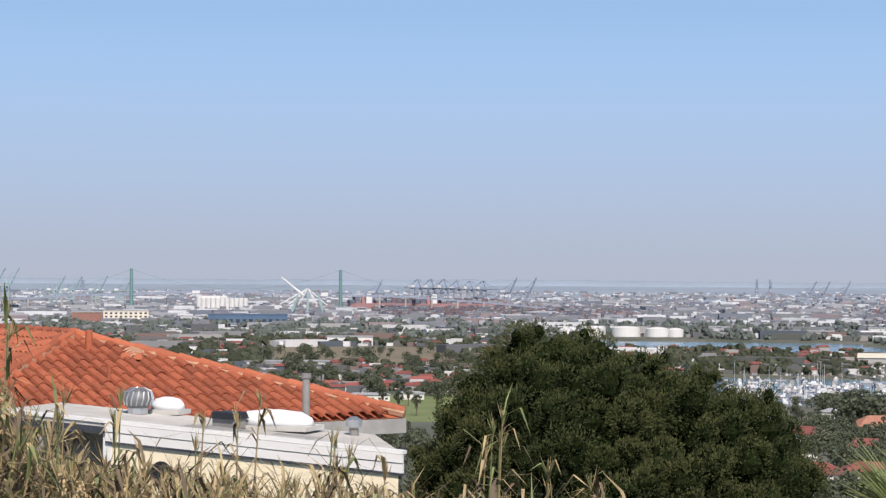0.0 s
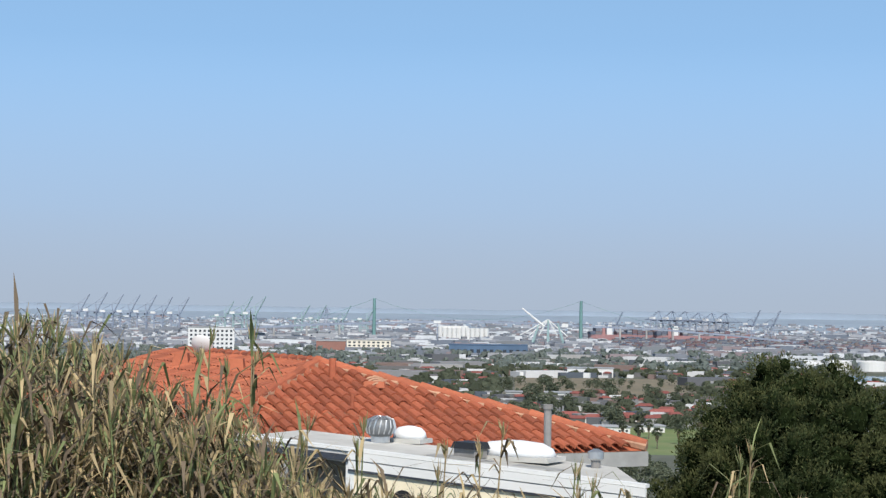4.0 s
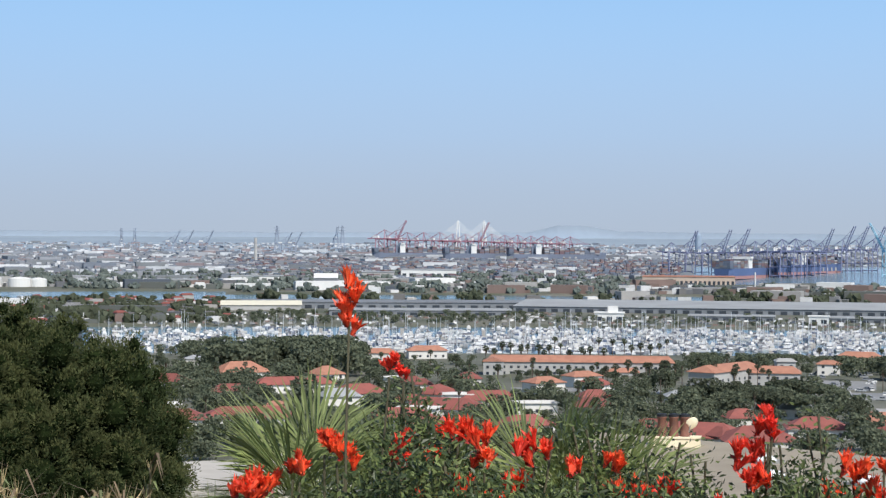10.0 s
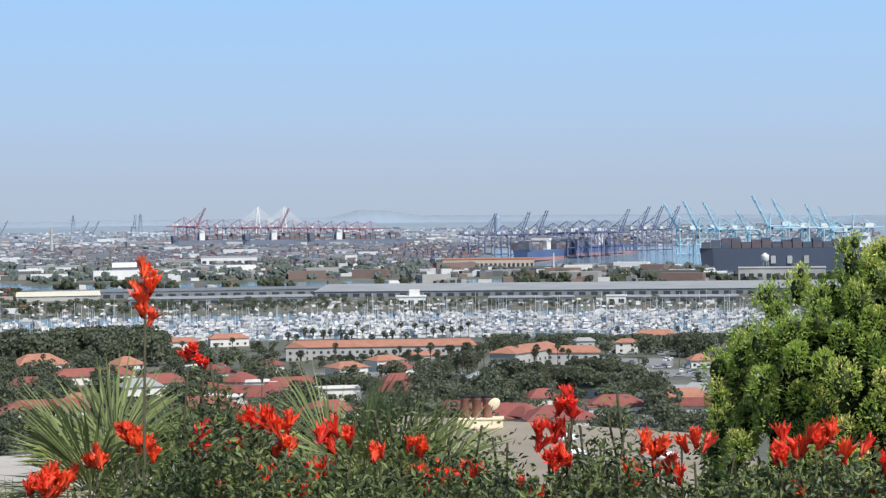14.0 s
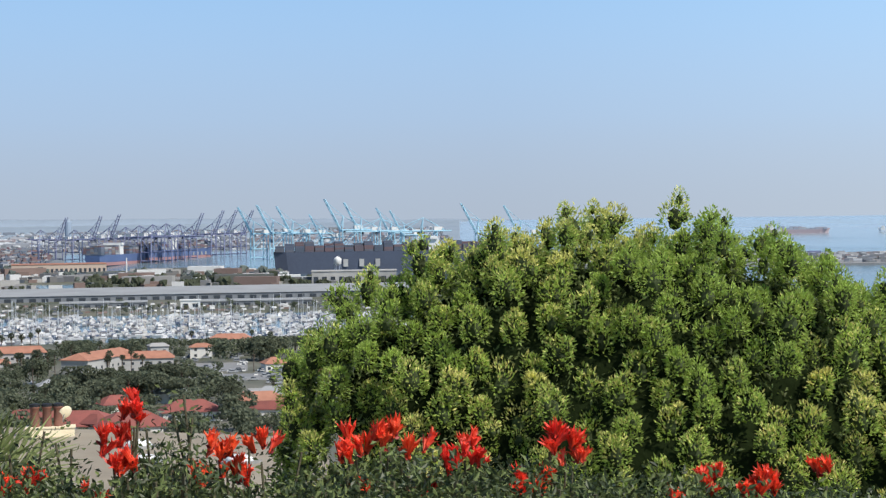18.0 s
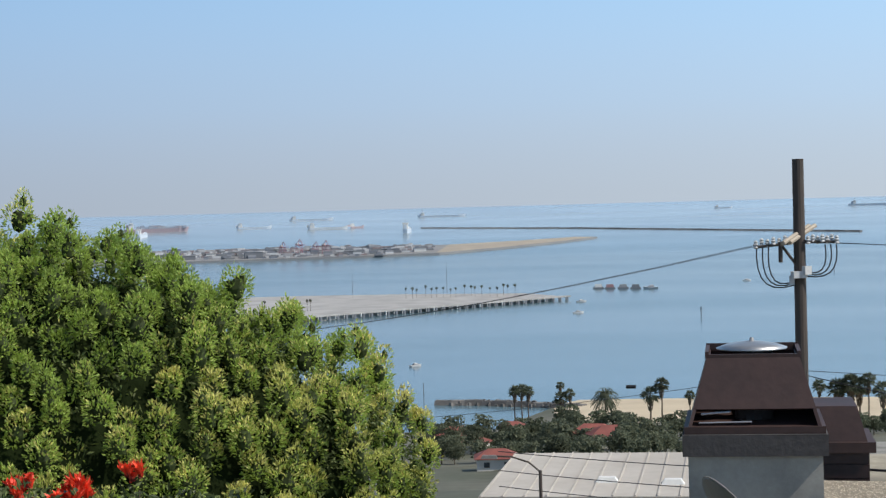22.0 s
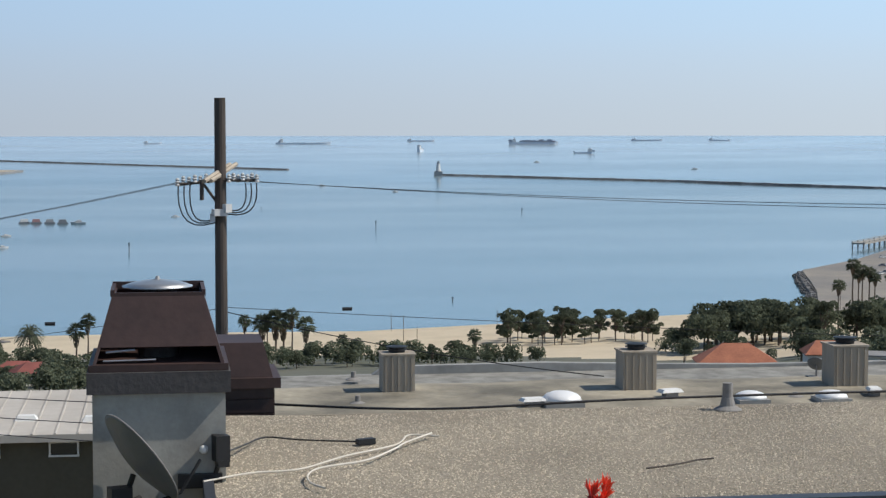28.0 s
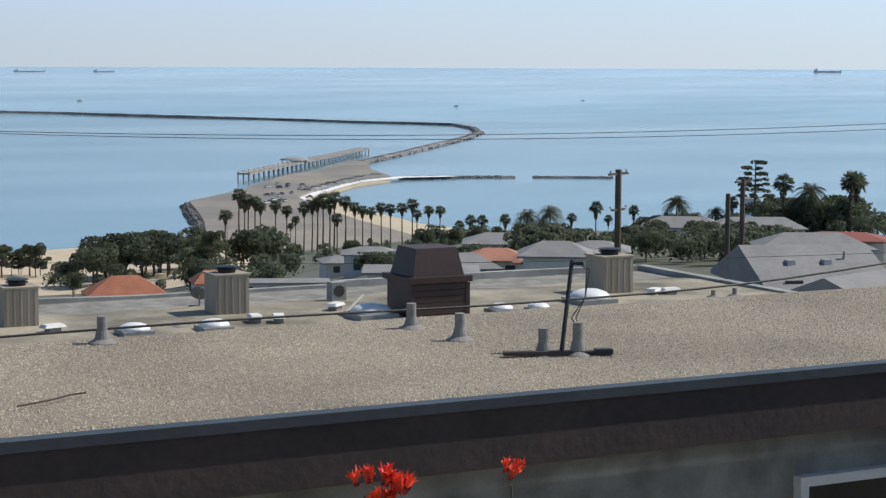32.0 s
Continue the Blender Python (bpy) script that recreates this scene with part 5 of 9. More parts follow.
# three-storey hotel blocks by the marina
# hotel stucco darker than the other white walls, shade put into its colour
M_HOTEL = mat("pale_hotel_stucco", (0.40, 0.395, 0.385), (0.34, 0.335, 0.33), fine=2, broad=0.2, vary=0.08)
t = house_proto(spot(46.7, 965, 5.0, 0), 96, 15, 7.4, 3.0, M_ORANGEROOF, "long white three-storey hotel with orange tile roofs", M_HOTEL, 3.0, 26, "marina_hotel", "hotel", "marina hotel")
part("gable_wing", Shape().box((-44, -10, -3), (10, 12, 11)), M_HOTEL, t)
part("gable_roof", Shape().gable((-44, -10, 8), (12, 10), 2.2, 90, 0.5), M_ORANGEROOF, t)
for i in range(4):
    part("wing_window", Shape().box((-46.8 + 3.4 * (i % 2), -16.1, 1.2 + 3.2 * (i // 2)), (1.3, 0.2, 1.4)), M_WINDOW, t)
part("low_wing", Shape().box((22, -11, -3), (16, 8, 6)), M_HOTEL, t)
part("low_roof", Shape().gable((22, -11, 3), (16, 8), 2, 0, 0.5, 0, 3), M_ORANGEROOF, t)
t = house_proto(spot(51.15, 890, 6.0, 60), 46, 14, 8.6, 3.0, M_ORANGEROOF, "white hotel wing with an orange tile roof", M_HOTEL, 4.0, 9, "marina_hotel", "hotel", "marina hotel")
t = house_proto(spot(52.4, 900, 6.0, 0), 30, 13, 7.0, 3.0, M_ORANGEROOF, "white hotel wing with an orange tile roof", M_HOTEL, 4.0, 7, "marina_hotel", "hotel", "marina hotel")
house_proto(spot(52.9, 935, 6.0, 10), 9, 9, 10.0, 1.4, M_HOTEL, "white hotel stair tower", M_HOTEL, 2.0, 2, "marina_hotel", "hotel", "marina hotel")


M_SHINGLE = mat("grey_shingle", (0.26, 0.26, 0.265), (0.21, 0.21, 0.215), fine=3, broad=0.4, vary=0.2, bump=0.2)


def houses(*rows):
    """Detached houses: bearing, dip, width, depth, wall, roof rise, roofing, turn."""
    for az, el, w, d, h, rh, m, turn in rows:
        kind_ = "house with a dark red tile roof" if m is M_REDROOF else "house with an orange tile roof" if m is M_ORANGEROOF else "house with a grey roof"
        set_house(az, el, w, d, h, rh, m, "white-walled " + kind_, turn, cols=max(2, int(w / 4)))


houses((40.6, -3.78, 16, 10, 5, 2, M_ORANGEROOF, 0), (42.0, -3.7, 20, 10, 5, 2.2, M_ORANGEROOF, 8))
houses((55.1, -3.75, 22, 11, 4, 2.4, M_ORANGEROOF, 0), (54.2, -3.98, 10, 8, 6, 1.5, M_ORANGEROOF, 0))
houses((36.3, -4.35, 22, 16, 3, 4, M_ORANGEROOF, 20), (38.9, -4.42, 12, 12, 3, 3, M_ORANGEROOF, 30), (37.9, -4.72, 30, 11, 4, 2.4, M_REDROOF, 14),
       (36.0, -4.95, 14, 10, 3.5, 2.4, M_REDROOF, 0), (34.1, -4.62, 14, 10, 3.5, 2.6, M_REDROOF, -20), (39.9, -5.0, 18, 12, 3.5, 2.8, M_REDROOF, 25),
       (41.5, -4.72, 16, 11, 4, 2.6, M_REDROOF, 5), (42.3, -5.0, 14, 12, 3.5, 2.6, M_REDROOF, 60), (43.9, -5.18, 20, 11, 3.6, 2.6, M_REDROOF, 12),
       (42.6, -5.45, 24, 12, 3.4, 2.8, M_REDROOF, -18))
houses((41.2, -5.75, 20, 12, 3.4, 2.6, M_REDROOF, 10), (36.6, -5.72, 26, 12, 3.4, 2.6, M_REDROOF, 4), (34.4, -5.75, 16, 12, 3.4, 2.4, M_REDROOF, 0))
houses((47.1, -5.35, 13, 11, 3.6, 2.4, M_REDROOF, 0), (50.4, -6.2, 22, 14, 3.2, 3.0, M_REDROOF, -14), (52.1, -6.28, 18, 14, 3.2, 3.0, M_REDROOF, 12),
       (53.85, -5.88, 16, 12, 3.4, 2.6, M_REDROOF, 6), (51.6, -5.62, 10, 9, 3, 2.2, M_REDROOF, 20), (55.9, -5.62, 16, 10, 3, 2.2, M_ORANGEROOF, 10),
       (56.6, -5.9, 12, 10, 3, 2.4, M_ORANGEROOF, -10), (45.0, -5.95, 14, 10, 3.2, 2.4, M_REDROOF, 30), (48.9, -6.0, 12, 10, 3.2, 2.2, M_REDROOF, -10))
houses((35.2, -3.95, 18, 10, 4, 1.5, M_GREYROOF, 0), (32.6, -4.2, 18, 9, 4, 1.5, M_GREYROOF, 0), (33.2, -4.7, 12, 8, 4, 2, M_REDROOF, 0),
       (33.0, -5.4, 14, 8, 4, 2, M_REDROOF, 10))
houses((19.7, -3.25, 16, 9, 4, 2, M_REDROOF, 0), (20.5, -3.32, 18, 9, 4, 2, M_REDROOF, 8), (21.4, -3.25, 16, 9, 4, 2, M_REDROOF, -6),
       (22.5, -3.12, 20, 9, 4, 2, M_REDROOF, 0), (18.9, -3.15, 14, 9, 4, 2, M_REDROOF, 6), (20.9, -3.6, 26, 9, 4, 1.2, M_GREYROOF, 0),
       (22.2, -3.55, 16, 9, 4, 1.2, M_GREYROOF, 0))
houses((81.3, -7.15, 12, 8, 3.2, 2.0, M_REDROOF, 10), (83.1, -7.0, 8, 7, 3.0, 1.6, M_REDROOF, 0), (81.6, -7.45, 14, 9, 3.2, 2.2, M_REDROOF, -15),
       (86.2, -7.3, 13, 10, 3.2, 2.4, M_REDROOF, 10), (85.6, -7.25, 11, 8, 3.2, 2.4, M_REDROOF, -10), (82.6, -7.9, 10, 8, 3.2, 2, M_REDROOF, 0))
houses((114.2, -6.15, 9, 8, 3, 1.2, M_SHINGLE, 10),
       (115.0, -5.9, 10, 8, 4, 1.2, M_SHINGLE, 0), (118.9, -6.05, 8, 7, 3, 1.4, M_ORANGEROOF, 0), (120.5, -6.1, 8, 7, 3, 1.4, M_ORANGEROOF, 0),
       (119.2, -5.55, 14, 9, 3, 1.6, M_SHINGLE, 0), (117.8, -6.3, 9, 7, 2.6, 1.8, M_SHINGLE, 10), (121.2, -6.05, 10, 8, 4, 1.2, M_SHINGLE, 0),
       (122.0, -5.75, 8, 8, 4, 1.2, M_SHINGLE, 0))
houses((124.6, -5.0, 16, 9, 3, 2, M_SHINGLE, 0), (126.8, -5.0, 18, 9, 3, 2, M_SHINGLE, 10), (128.5, -5.55, 16, 10, 3, 2, M_SHINGLE, 10),
       (131.0, -4.35, 12, 8, 4, 1, M_REDROOF, 0), (126.6, -4.2, 10, 8, 5, 0.6, M_SHINGLE, 0), (129.4, -5.3, 12, 8, 4, 1, M_REDROOF, 0))
houses((112.3, -6.75, 16, 6, 3, 0.4, M_SHINGLE, 0), (116.6, -6.4, 13, 8, 4, 0.4, M_SHINGLE, 0))
set_house(120.75, -5.9, 7, 6, 5, 1.4, M_SHINGLE, "small white house with blue shutters", 0, name="beach_house", cols=2)
# near grey-roofed houses at the slope's southern end
for az, d, w, dp, z, h, rh, turn, lab in ((127.0, 78, 15, 9, 67.1, 2.0, 1.3, -20, "low house with a broad grey shingle roof"), (131.2, 92, 12, 10, 65.6, 2.4, 2.2, 60, "house with grey shingle gables"), (128.3, 98, 5.5, 8, 66.9, 1.9, 1.8, 20, "house with a pale stucco gable"), (124.6, 78, 9, 8, 67.6, 1.8, 0.8, -5, "low house with a pale grey roof")):
    t = house_proto(spot(az, d, z, turn), w, dp, h, rh, M_SHINGLE, lab, M_CREAMWALL if "gable" in lab else M_STUCCO, 0.0 if "gable" in lab else 3.0, 3, "shingle_house", "house", "shingle-roofed houses")
    for x in (-w * 0.25, w * 0.1):
        part("roof_vent", Shape().box((x, -dp * 0.25, h + rh * 0.45), (0.5, 0.5, 0.4), 10, 0.8), M_GREYROOF, t)
    part("roof_pipe", Shape().tube((w * 0.3, -dp * 0.2, h + rh * 0.3), (w * 0.3, -dp * 0.2, h + rh * 0.6 + 0.5), 0.07), M_GREYROOF, t)

M_TILES_FAR = mat("weathered_orange_tile", (0.40, 0.15, 0.085), (0.30, 0.11, 0.065), fine=2.5, broad=0.4, vary=0.3, bump=0.3)
for az, d, w, h, rh in ((107.5, 380, 15.0, 7.6, 3.6), (110.2, 420, 9.0, 6.5, 2.6)):
    zt = rise(-6.53 if az < 109 else -6.4, d) - h - rh
    house_proto(spot(az, d, zt, 8), w, 9.0, h, rh, M_TILES_FAR, "house with a faded orange tile roof among dark trees", hip=5.5 if w > 10 else 3.0, cols=4)

# streets and car parks between the trees
def lot(az0, az1, el0, el1, m, label):
    """A paved patch laid on the slope between two bearings and two sight angles."""
    n, k = 8, 5
    s = Shape()
    for j in range(k + 1):
        for i in range(n + 1):
            az = az0 + (az1 - az0) * i / n
            d = gd((az0 + az1) / 2, el0 + (el1 - el0) * j / k)
            s.v.append(tuple(at(az, d, hill(az, d) + 0.25)))
    for j in range(k):
        for i in range(n):
            q = j * (n + 1) + i
            s.f.append((q, q + 1, q + n + 2, q + n + 1))
            s.m.append(0)
    s.v += [(x, y, z - 0.5) for x, y, z in s.v[:n + 1]]
    b = (k + 1) * (n + 1)
    s.f += [(b + i, b + i + 1, i + 1, i) for i in range(n)]
    s.m += [0] * n
    return tagged(part("car_park", s, m), label, "pavement", kind="structure")


LOTS = [(53.7, 55.6, -4.75, -4.5), (54.2, 57.6, -5.05, -4.85), (55.6, 57.8, -5.75, -5.3), (44.6, 48.8, -4.95, -4.85), (49.0, 50.2, -5.0, -4.88), (52.2, 54.4, -5.55, -5.48)]
for az0, az1, el0, el1 in LOTS:
    lot(az0, az1, el0, el1, M_CONC if el1 < -5.1 and az0 > 55 else M_ASPHALT, "grey paved car park among the town trees")

# palms and trees set one by one
for az, el, k, p in ((55.05, -6.28, 1.15, 3), (98.2, -7.3, 0.6, 2), (101.6, -7.0, 0.8, 0), (102.2, -6.6, 0.9, 0)):
    plant(PALMS[p], az, gd(az, el), k, turn=az * 37)
rng = random.Random(91)


def palm_to(az, el, d, p):
    """A palm whose head reaches the angle el."""
    g = max(hill(az, d), 2.6)
    plant(PALMS[p], az, d, (rise(el, d) - g) / ((11.0, 14.0, 7.5, 9.0)[p] + (1.6, 1.4, 1.7, 2.2)[p]), g, az * 53)


for az, el, d, p in ((83.2, -5.78, 640, 0), (83.42, -5.74, 645, 0), (83.62, -5.8, 640, 0), (84.6, -5.68, 650, 1), (84.62, -6.0, 640, 2), (84.89, -5.91, 640, 0), (85.95, -5.78, 560, 3), (87.34, -5.91, 600, 2), (87.69, -5.63, 600, 0), (88.55, -6.02, 600, 0), (80.05, -6.28, 560, 3), (93.87, -5.55, 610, 0), (93.6, -5.7, 615, 2), (93.36, -5.60, 610, 2), (93.1, -5.72, 612, 0), (92.95, -5.73, 610, 2), (94.3, -5.82, 600, 2), (92.42, -5.73, 610, 0), (95.44, -6.35, 560, 2), (98.15, -6.65, 560, 2), (99.5, -6.21, 560, 2), (105.99, -6.5, 540, 3)):
    palm_to(az, el, d, p)
for az, el in ((110.97, -3.94), (111.25, -4.12), (111.45, -4.18), (111.61, -4.35), (111.14, -4.27), (112.07, -4.3), (112.41, -4.47), (112.68, -4.79), (112.53, -5.0), (112.94, -4.41), (113.19, -4.3), (113.35, -4.21), (113.52, -4.09), (113.73, -4.28), (113.87, -4.04), (114.22, -4.18), (114.51, -4.36), (114.75, -4.47), (115.02, -4.51), (115.33, -4.38), (115.62, -4.42), (115.98, -4.39), (116.3, -4.26), (116.8, -4.47), (117.15, -4.47), (116.44, -4.59)):
    palm_to(az, el, 770 - 14 * (az - 111), 1)
for az, el, d, p in ((110.56, -4.58, 650, 1), (113.96, -4.71, 600, 1), (114.98, -5.47, 560, 0), (115.51, -5.47, 560, 3), (117.74, -4.93, 640, 0), (118.09, -4.76, 650, 0), (118.44, -4.76, 650, 0), (119.14, -4.73, 640, 0), (119.81, -4.46, 600, 3), (120.52, -4.33, 600, 3), (119.55, -4.87, 590, 3), (120.25, -4.8, 590, 3), (121.19, -4.68, 600, 0), (121.94, -4.32, 590, 0), (122.32, -4.72, 580, 0), (123.1, -4.42, 560, 0), (124.4, -3.98, 540, 3), (125.58, -4.33, 540, 3), (126.06, -4.12, 540, 0), (127.59, -3.44, 560, 0), (128.41, -3.51, 560, 3), (129.61, -3.33, 560, 0), (129.77, -3.35, 565, 0)):
    palm_to(az, el, d, p)
for az, el, k, p in ((52.3, -5.5, 1.0, 4), (53.1, -5.4, 1.15, 4), (53.8, -5.4, 1.05, 4), (51.7, -5.65, 0.9, 4), (52.7, -5.7, 1.0, 4), (53.5, -5.7, 0.9, 4), (50.4, -5.5, 1.2, 1), (50.0, -5.7, 1.1, 1), (51.2, -5.4, 1.0, 1), (49.3, -5.0, 1.1, 1), (48.6, -5.2, 1.0, 0)):
    plant(TREES[p], az, gd(az, el), k, turn=az * 71)
# trees and palms along the hotel's front
for i in range(30):
    az = 44.9 + 0.165 * i + rng.uniform(-0.06, 0.06)
    d, pr = rng.uniform(905, 940), rng.choice((0, 1, 3))
    plant(TREES[pr], az, d, (rise(rng.uniform(-4.5, -4.22), d) - hill(az, d)) / (9.5, 10.5, 0, 6.0)[pr], None, rng.uniform(0, 360))
for i in range(22):
    az = rng.uniform(44.6, 53.6)
    palm_to(az, rng.uniform(-4.2, -3.85), rng.uniform(850, 900), rng.choice((0, 1)))
# beach-side trees
for i in range(30):
    az = rng.uniform(100.2, 105.2)
    plant(TREES[5], az, rng.uniform(640, 690), rng.uniform(0.7, 1.05), None, rng.uniform(0, 360))
for i in range(34):
    az, d, pr = rng.uniform(106.5, 110.2), rng.uniform(540, 640), rng.choice((0, 1, 5))
    plant(TREES[pr], az, d, min(1.25, (rise(rng.uniform(-5.6, -5.15), d) - hill(az, d)) / (9.5, 10.5, 0, 0, 0, 12.0)[pr]), None, rng.uniform(0, 360))
for a0, a1, e0, e1, d0, d1, n in ((118.0, 132, -5.95, -5.2, 430, 600, 120), (116.5, 124.5, -5.7, -5.05, 540, 650, 70), (123.3, 126.3, -5.0, -4.55, 520, 600, 30), (127.1, 129.9, -4.3, -4.02, 560, 600, 34), (130, 132, -4.8, -4.4, 540, 600, 16), (110.7, 112.2, -5.6, -5.1, 560, 620, 10), (119.4, 121, -5.6, -5.0, 540, 580, 12), (112.2, 118.6, -6.0, -5.5, 520, 600, 18), (121.5, 124, -5.8, -5.3, 480, 540, 14)):
    for i in range(n):
        az, d, pr = rng.uniform(a0, a1), rng.uniform(d0, d1), rng.choice((0, 1))
        k = (rise(rng.uniform(e0, e1), d) - hill(az, d)) / (9.5, 10.5)[pr]
        if k > 0.2:
            (plant if i % 3 == 0 else sow)(TREES[pr], az, d, min(k, 1.6), turn=rng.uniform(0, 360))
for a0, a1, e0, e1, n, ks in ((80.3, 88.5, -8.2, -7.15, 130, (0.4, 0.75)), (92.0, 96.5, -7.4, -7.1, 40, (0.4, 0.7)), (96.5, 101.5, -7.35, -7.1, 26, (0.4, 0.7)), (105, 112, -7.2, -6.6, 26, (0.5, 0.9)), (112, 119, -6.7, -6.0, 16, (0.35, 0.6)), (119, 122.5, -6.5, -6.1, 18, (0.4, 0.7)), (122.3, 128, -6.2, -5.6, 60, (0.35, 0.6)), (129, 132, -5.4, -4.95, 24, (0.35, 0.55))):
    for i in range(n):
        az, el = rng.uniform(a0, a1), rng.uniform(e0, e1)
        pr, dd, kk, tt = TREES[rng.choice((0, 1, 3))], gd(az, el), rng.uniform(*ks), rng.uniform(0, 360)
        if i % 3 == 0:
            plant(pr, az, dd, kk, None, tt)
        else:
            sow(pr, az, dd, kk, tt)
# town trees below the hedge
TOPS = [(31, -3.4), (34, -3.5), (35.5, -3.3), (39.8, -3.25), (40.3, -3.75), (43.5, -3.85), (43.7, -4.45), (49.7, -4.45), (49.9, -4.15), (50.1, -4.7), (53.3, -4.6), (53.6, -3.75), (58, -3.7)]


def grove(az, d, pr, k, tt, single):
    """A tree among the houses, kept low enough to leave roofs and the waterfront in view."""
    g = max(hill(az, d), 0.5)
    tall = TREE_TALL[pr.name] * k
    if any(a0 < az < a1 and gd(az, e0) - 6 < d < gd(az, e1) + 4 for a0, a1, e0, e1 in LOTS):
        return
    room = rise((-3.95 if az < 49.8 else -3.7) if 43.6 < az < 53.4 and d > 990 else lerp(az, TOPS), d) - g
    for ha, hd, hw in HOMES:
        if abs(az - ha) < hw * 1.08:
            if hd - 16 < d < hd + 9:
                return
            if hd - 70 < d <= hd - 16:
                room = min(room, 2.6 + (hd - d) * 0.04)
    if room < 1.6:
        return
    k *= min(1.0, room / tall)
    (plant(pr, az, d, k, None, tt) if single else sow(pr, az, d, k, tt))


for i in range(120):
    az = rng.uniform(43.6, 53.6)
    grove(az, rng.uniform(992, 1170), TREES[rng.choice((0, 1, 3))], rng.uniform(0.5, 0.95), rng.uniform(0, 360), False)
for i in range(900):
    az = rng.uniform(31.6, 58)
    el = -3.85 - 3.3 * rng.random() ** 1.15
    d = gd(az, el)
    if az > 53.6 and -5.5 < el < -4.2 and rng.random() < 0.55:
        continue
    grove(az, d, TREES[rng.choice((0, 0, 1, 1, 2, 3))], rng.uniform(0.55, 1.1), rng.uniform(0, 360), i % 12 == 0)
for i in range(110):
    az = rng.uniform(34.6, 40.2) if i % 3 else rng.uniform(53.6, 57.6)
    grove(az, rng.uniform(930, 1160), TREES[rng.choice((0, 1, 1))], rng.uniform(1.0, 1.6), rng.uniform(0, 360), i % 12 == 0)
for i in range(90):
    az = rng.uniform(33, 57.5)
    el = -4.1 - 1.9 * rng.random()
    d = gd(az, el)
    if any(abs(az - ha) < hw and hd - 30 < d < hd for ha, hd, hw in HOMES):
        continue
    plant(PALMS[rng.choice((0, 1, 2))], az, d, rng.uniform(0.6, 0.9), None, rng.uniform(0, 360))
for i in range(22):
    az = 43.8 + 5.8 * i / 22 + rng.uniform(-0.06, 0.06)
    plant(PALMS[rng.choice((0, 1))], az, rng.uniform(1010, 1130), rng.uniform(0.7, 0.95), None, rng.uniform(0, 360))
for i in range(150):
    az, el = rng.uniform(16.5, 26), rng.uniform(-3.9, -2.3)
    if 20 < az < 24.6 and el < -3.75:
        continue
    sow(TREES[rng.choice((0, 1, 3))], az, gd(az, el), rng.uniform(0.7, 1.3), rng.uniform(0, 360))
for i in range(110):
    az, el = rng.uniform(18.5, 31), rng.uniform(-7.5, -4.2)
    if 20 < az < 24.6 and el > -4.5:
        continue
    d = gd(az, el)
    pr = TREES[rng.choice((0, 1, 3))]
    sow(pr, az, d, min(rng.uniform(0.5, 0.9), max(0.2, (rise(-4.15, d) - hill(az, d)) / TREE_TALL[pr.name])), rng.uniform(0, 360))
for az, el in ((22.35, -4.25), (23.0, -4.1), (21.8, -4.15), (21.3, -4.0), (22.1, -3.95)):
    plant(PALMS[2], az, gd(az, el), 1.2, None, az * 50)
for i in range(18):
    az = 79.9 + 3.6 * i / 18
    plant(PALMS[1], az + rng.uniform(-0.05, 0.05), 1470 + rng.uniform(-15, 15), rng.uniform(0.45, 0.62), 3.0, rng.uniform(0, 360))
for az in (76.9, 77.0, 75.6):
    plant(PALMS[1], az, 1330, 0.55, 3.0, az * 10)

# Norfolk pine on the southern rise
pine = thing("norfolk_pine", Matrix.Translation(at(126.75, 540, hill(126.75, 540))), "tall open Norfolk pine in tiers against the sea", "tree")
part("trunk", Shape().tube((0, 0, -2), (0, 0, rise(-3.0, 540) - hill(126.75, 540)), 0.45, 0.12, 8), M_BARK, pine)
s = Shape()
rng = random.Random(8)
for i in range(7):
    z = (rise(-3.0, 540) - hill(126.75, 540)) * (0.5 + 0.075 * i)
    R = 6.0 * (1 - 0.07 * i)
    for k in range(7):
        a = rng.uniform(0, 6.28)
        e = Vector((math.cos(a) * R * rng.uniform(0.6, 1), math.sin(a) * R * rng.uniform(0.6, 1), z + 0.6))
        s.tube((0, 0, z), e, 0.12, 0.06, 4, 1)
        leafy(s, e * 0.9 + Vector((0, 0, z * 0.1)), 1.1, 0.4, rng, 22, 0.55)
part("crown", s, [M_LEAF_FAR, M_BARK], pine)

# utility poles on the slope
for az, el_top, d, arms in ((122.7, -3.3, 120, 2), (126.44, -3.53, 155, 1), (126.0, -4.0, 160, 0)):
    zt = rise(el_top, d)
    t = thing("utility_pole", Matrix.Translation(at(az, d, hill(az, d))), "dark wooden utility pole with crossarms", "utility pole", group="utility poles down the slope")
    h = zt - hill(az, d)
    part("pole", Shape().tube((0, 0, -0.5), (0, 0, h), 0.26, 0.2, 8), M_BARK, t)
    for i in range(arms):
        part("crossarm", Shape().box((0, 0, h - 0.35 - 2.3 * i), (2.4 if i == 0 else 1.6, 0.14, 0.14), -az + 60), M_BARK, t)
        for x in (-1, 1):
            part("insulator", Shape().tube((x * math.cos(radians(-az + 60)), x * math.sin(radians(-az + 60)), h - 0.2 - 2.3 * i), (x * math.cos(radians(-az + 60)), x * math.sin(radians(-az + 60)), h - 0.02 - 2.3 * i), 0.05), M_GREYROOF, t)
def lamp_mast(az, d, h):
    t = thing("lamp_mast", Matrix.Translation(at(az, d, max(0, hill(az, d) if d < 1180 else 2))), "thin dark lamp mast standing on the shore", "lamp post", group="masts along the shore")
    part("mast", Shape().tube((0, 0, -1), (0, 0, h), 0.15, 0.10, 6), M_BARK, t)
    part("head", Shape().box((0, 0, h), (0.4, 0.25, 0.15)), M_BARK, t)


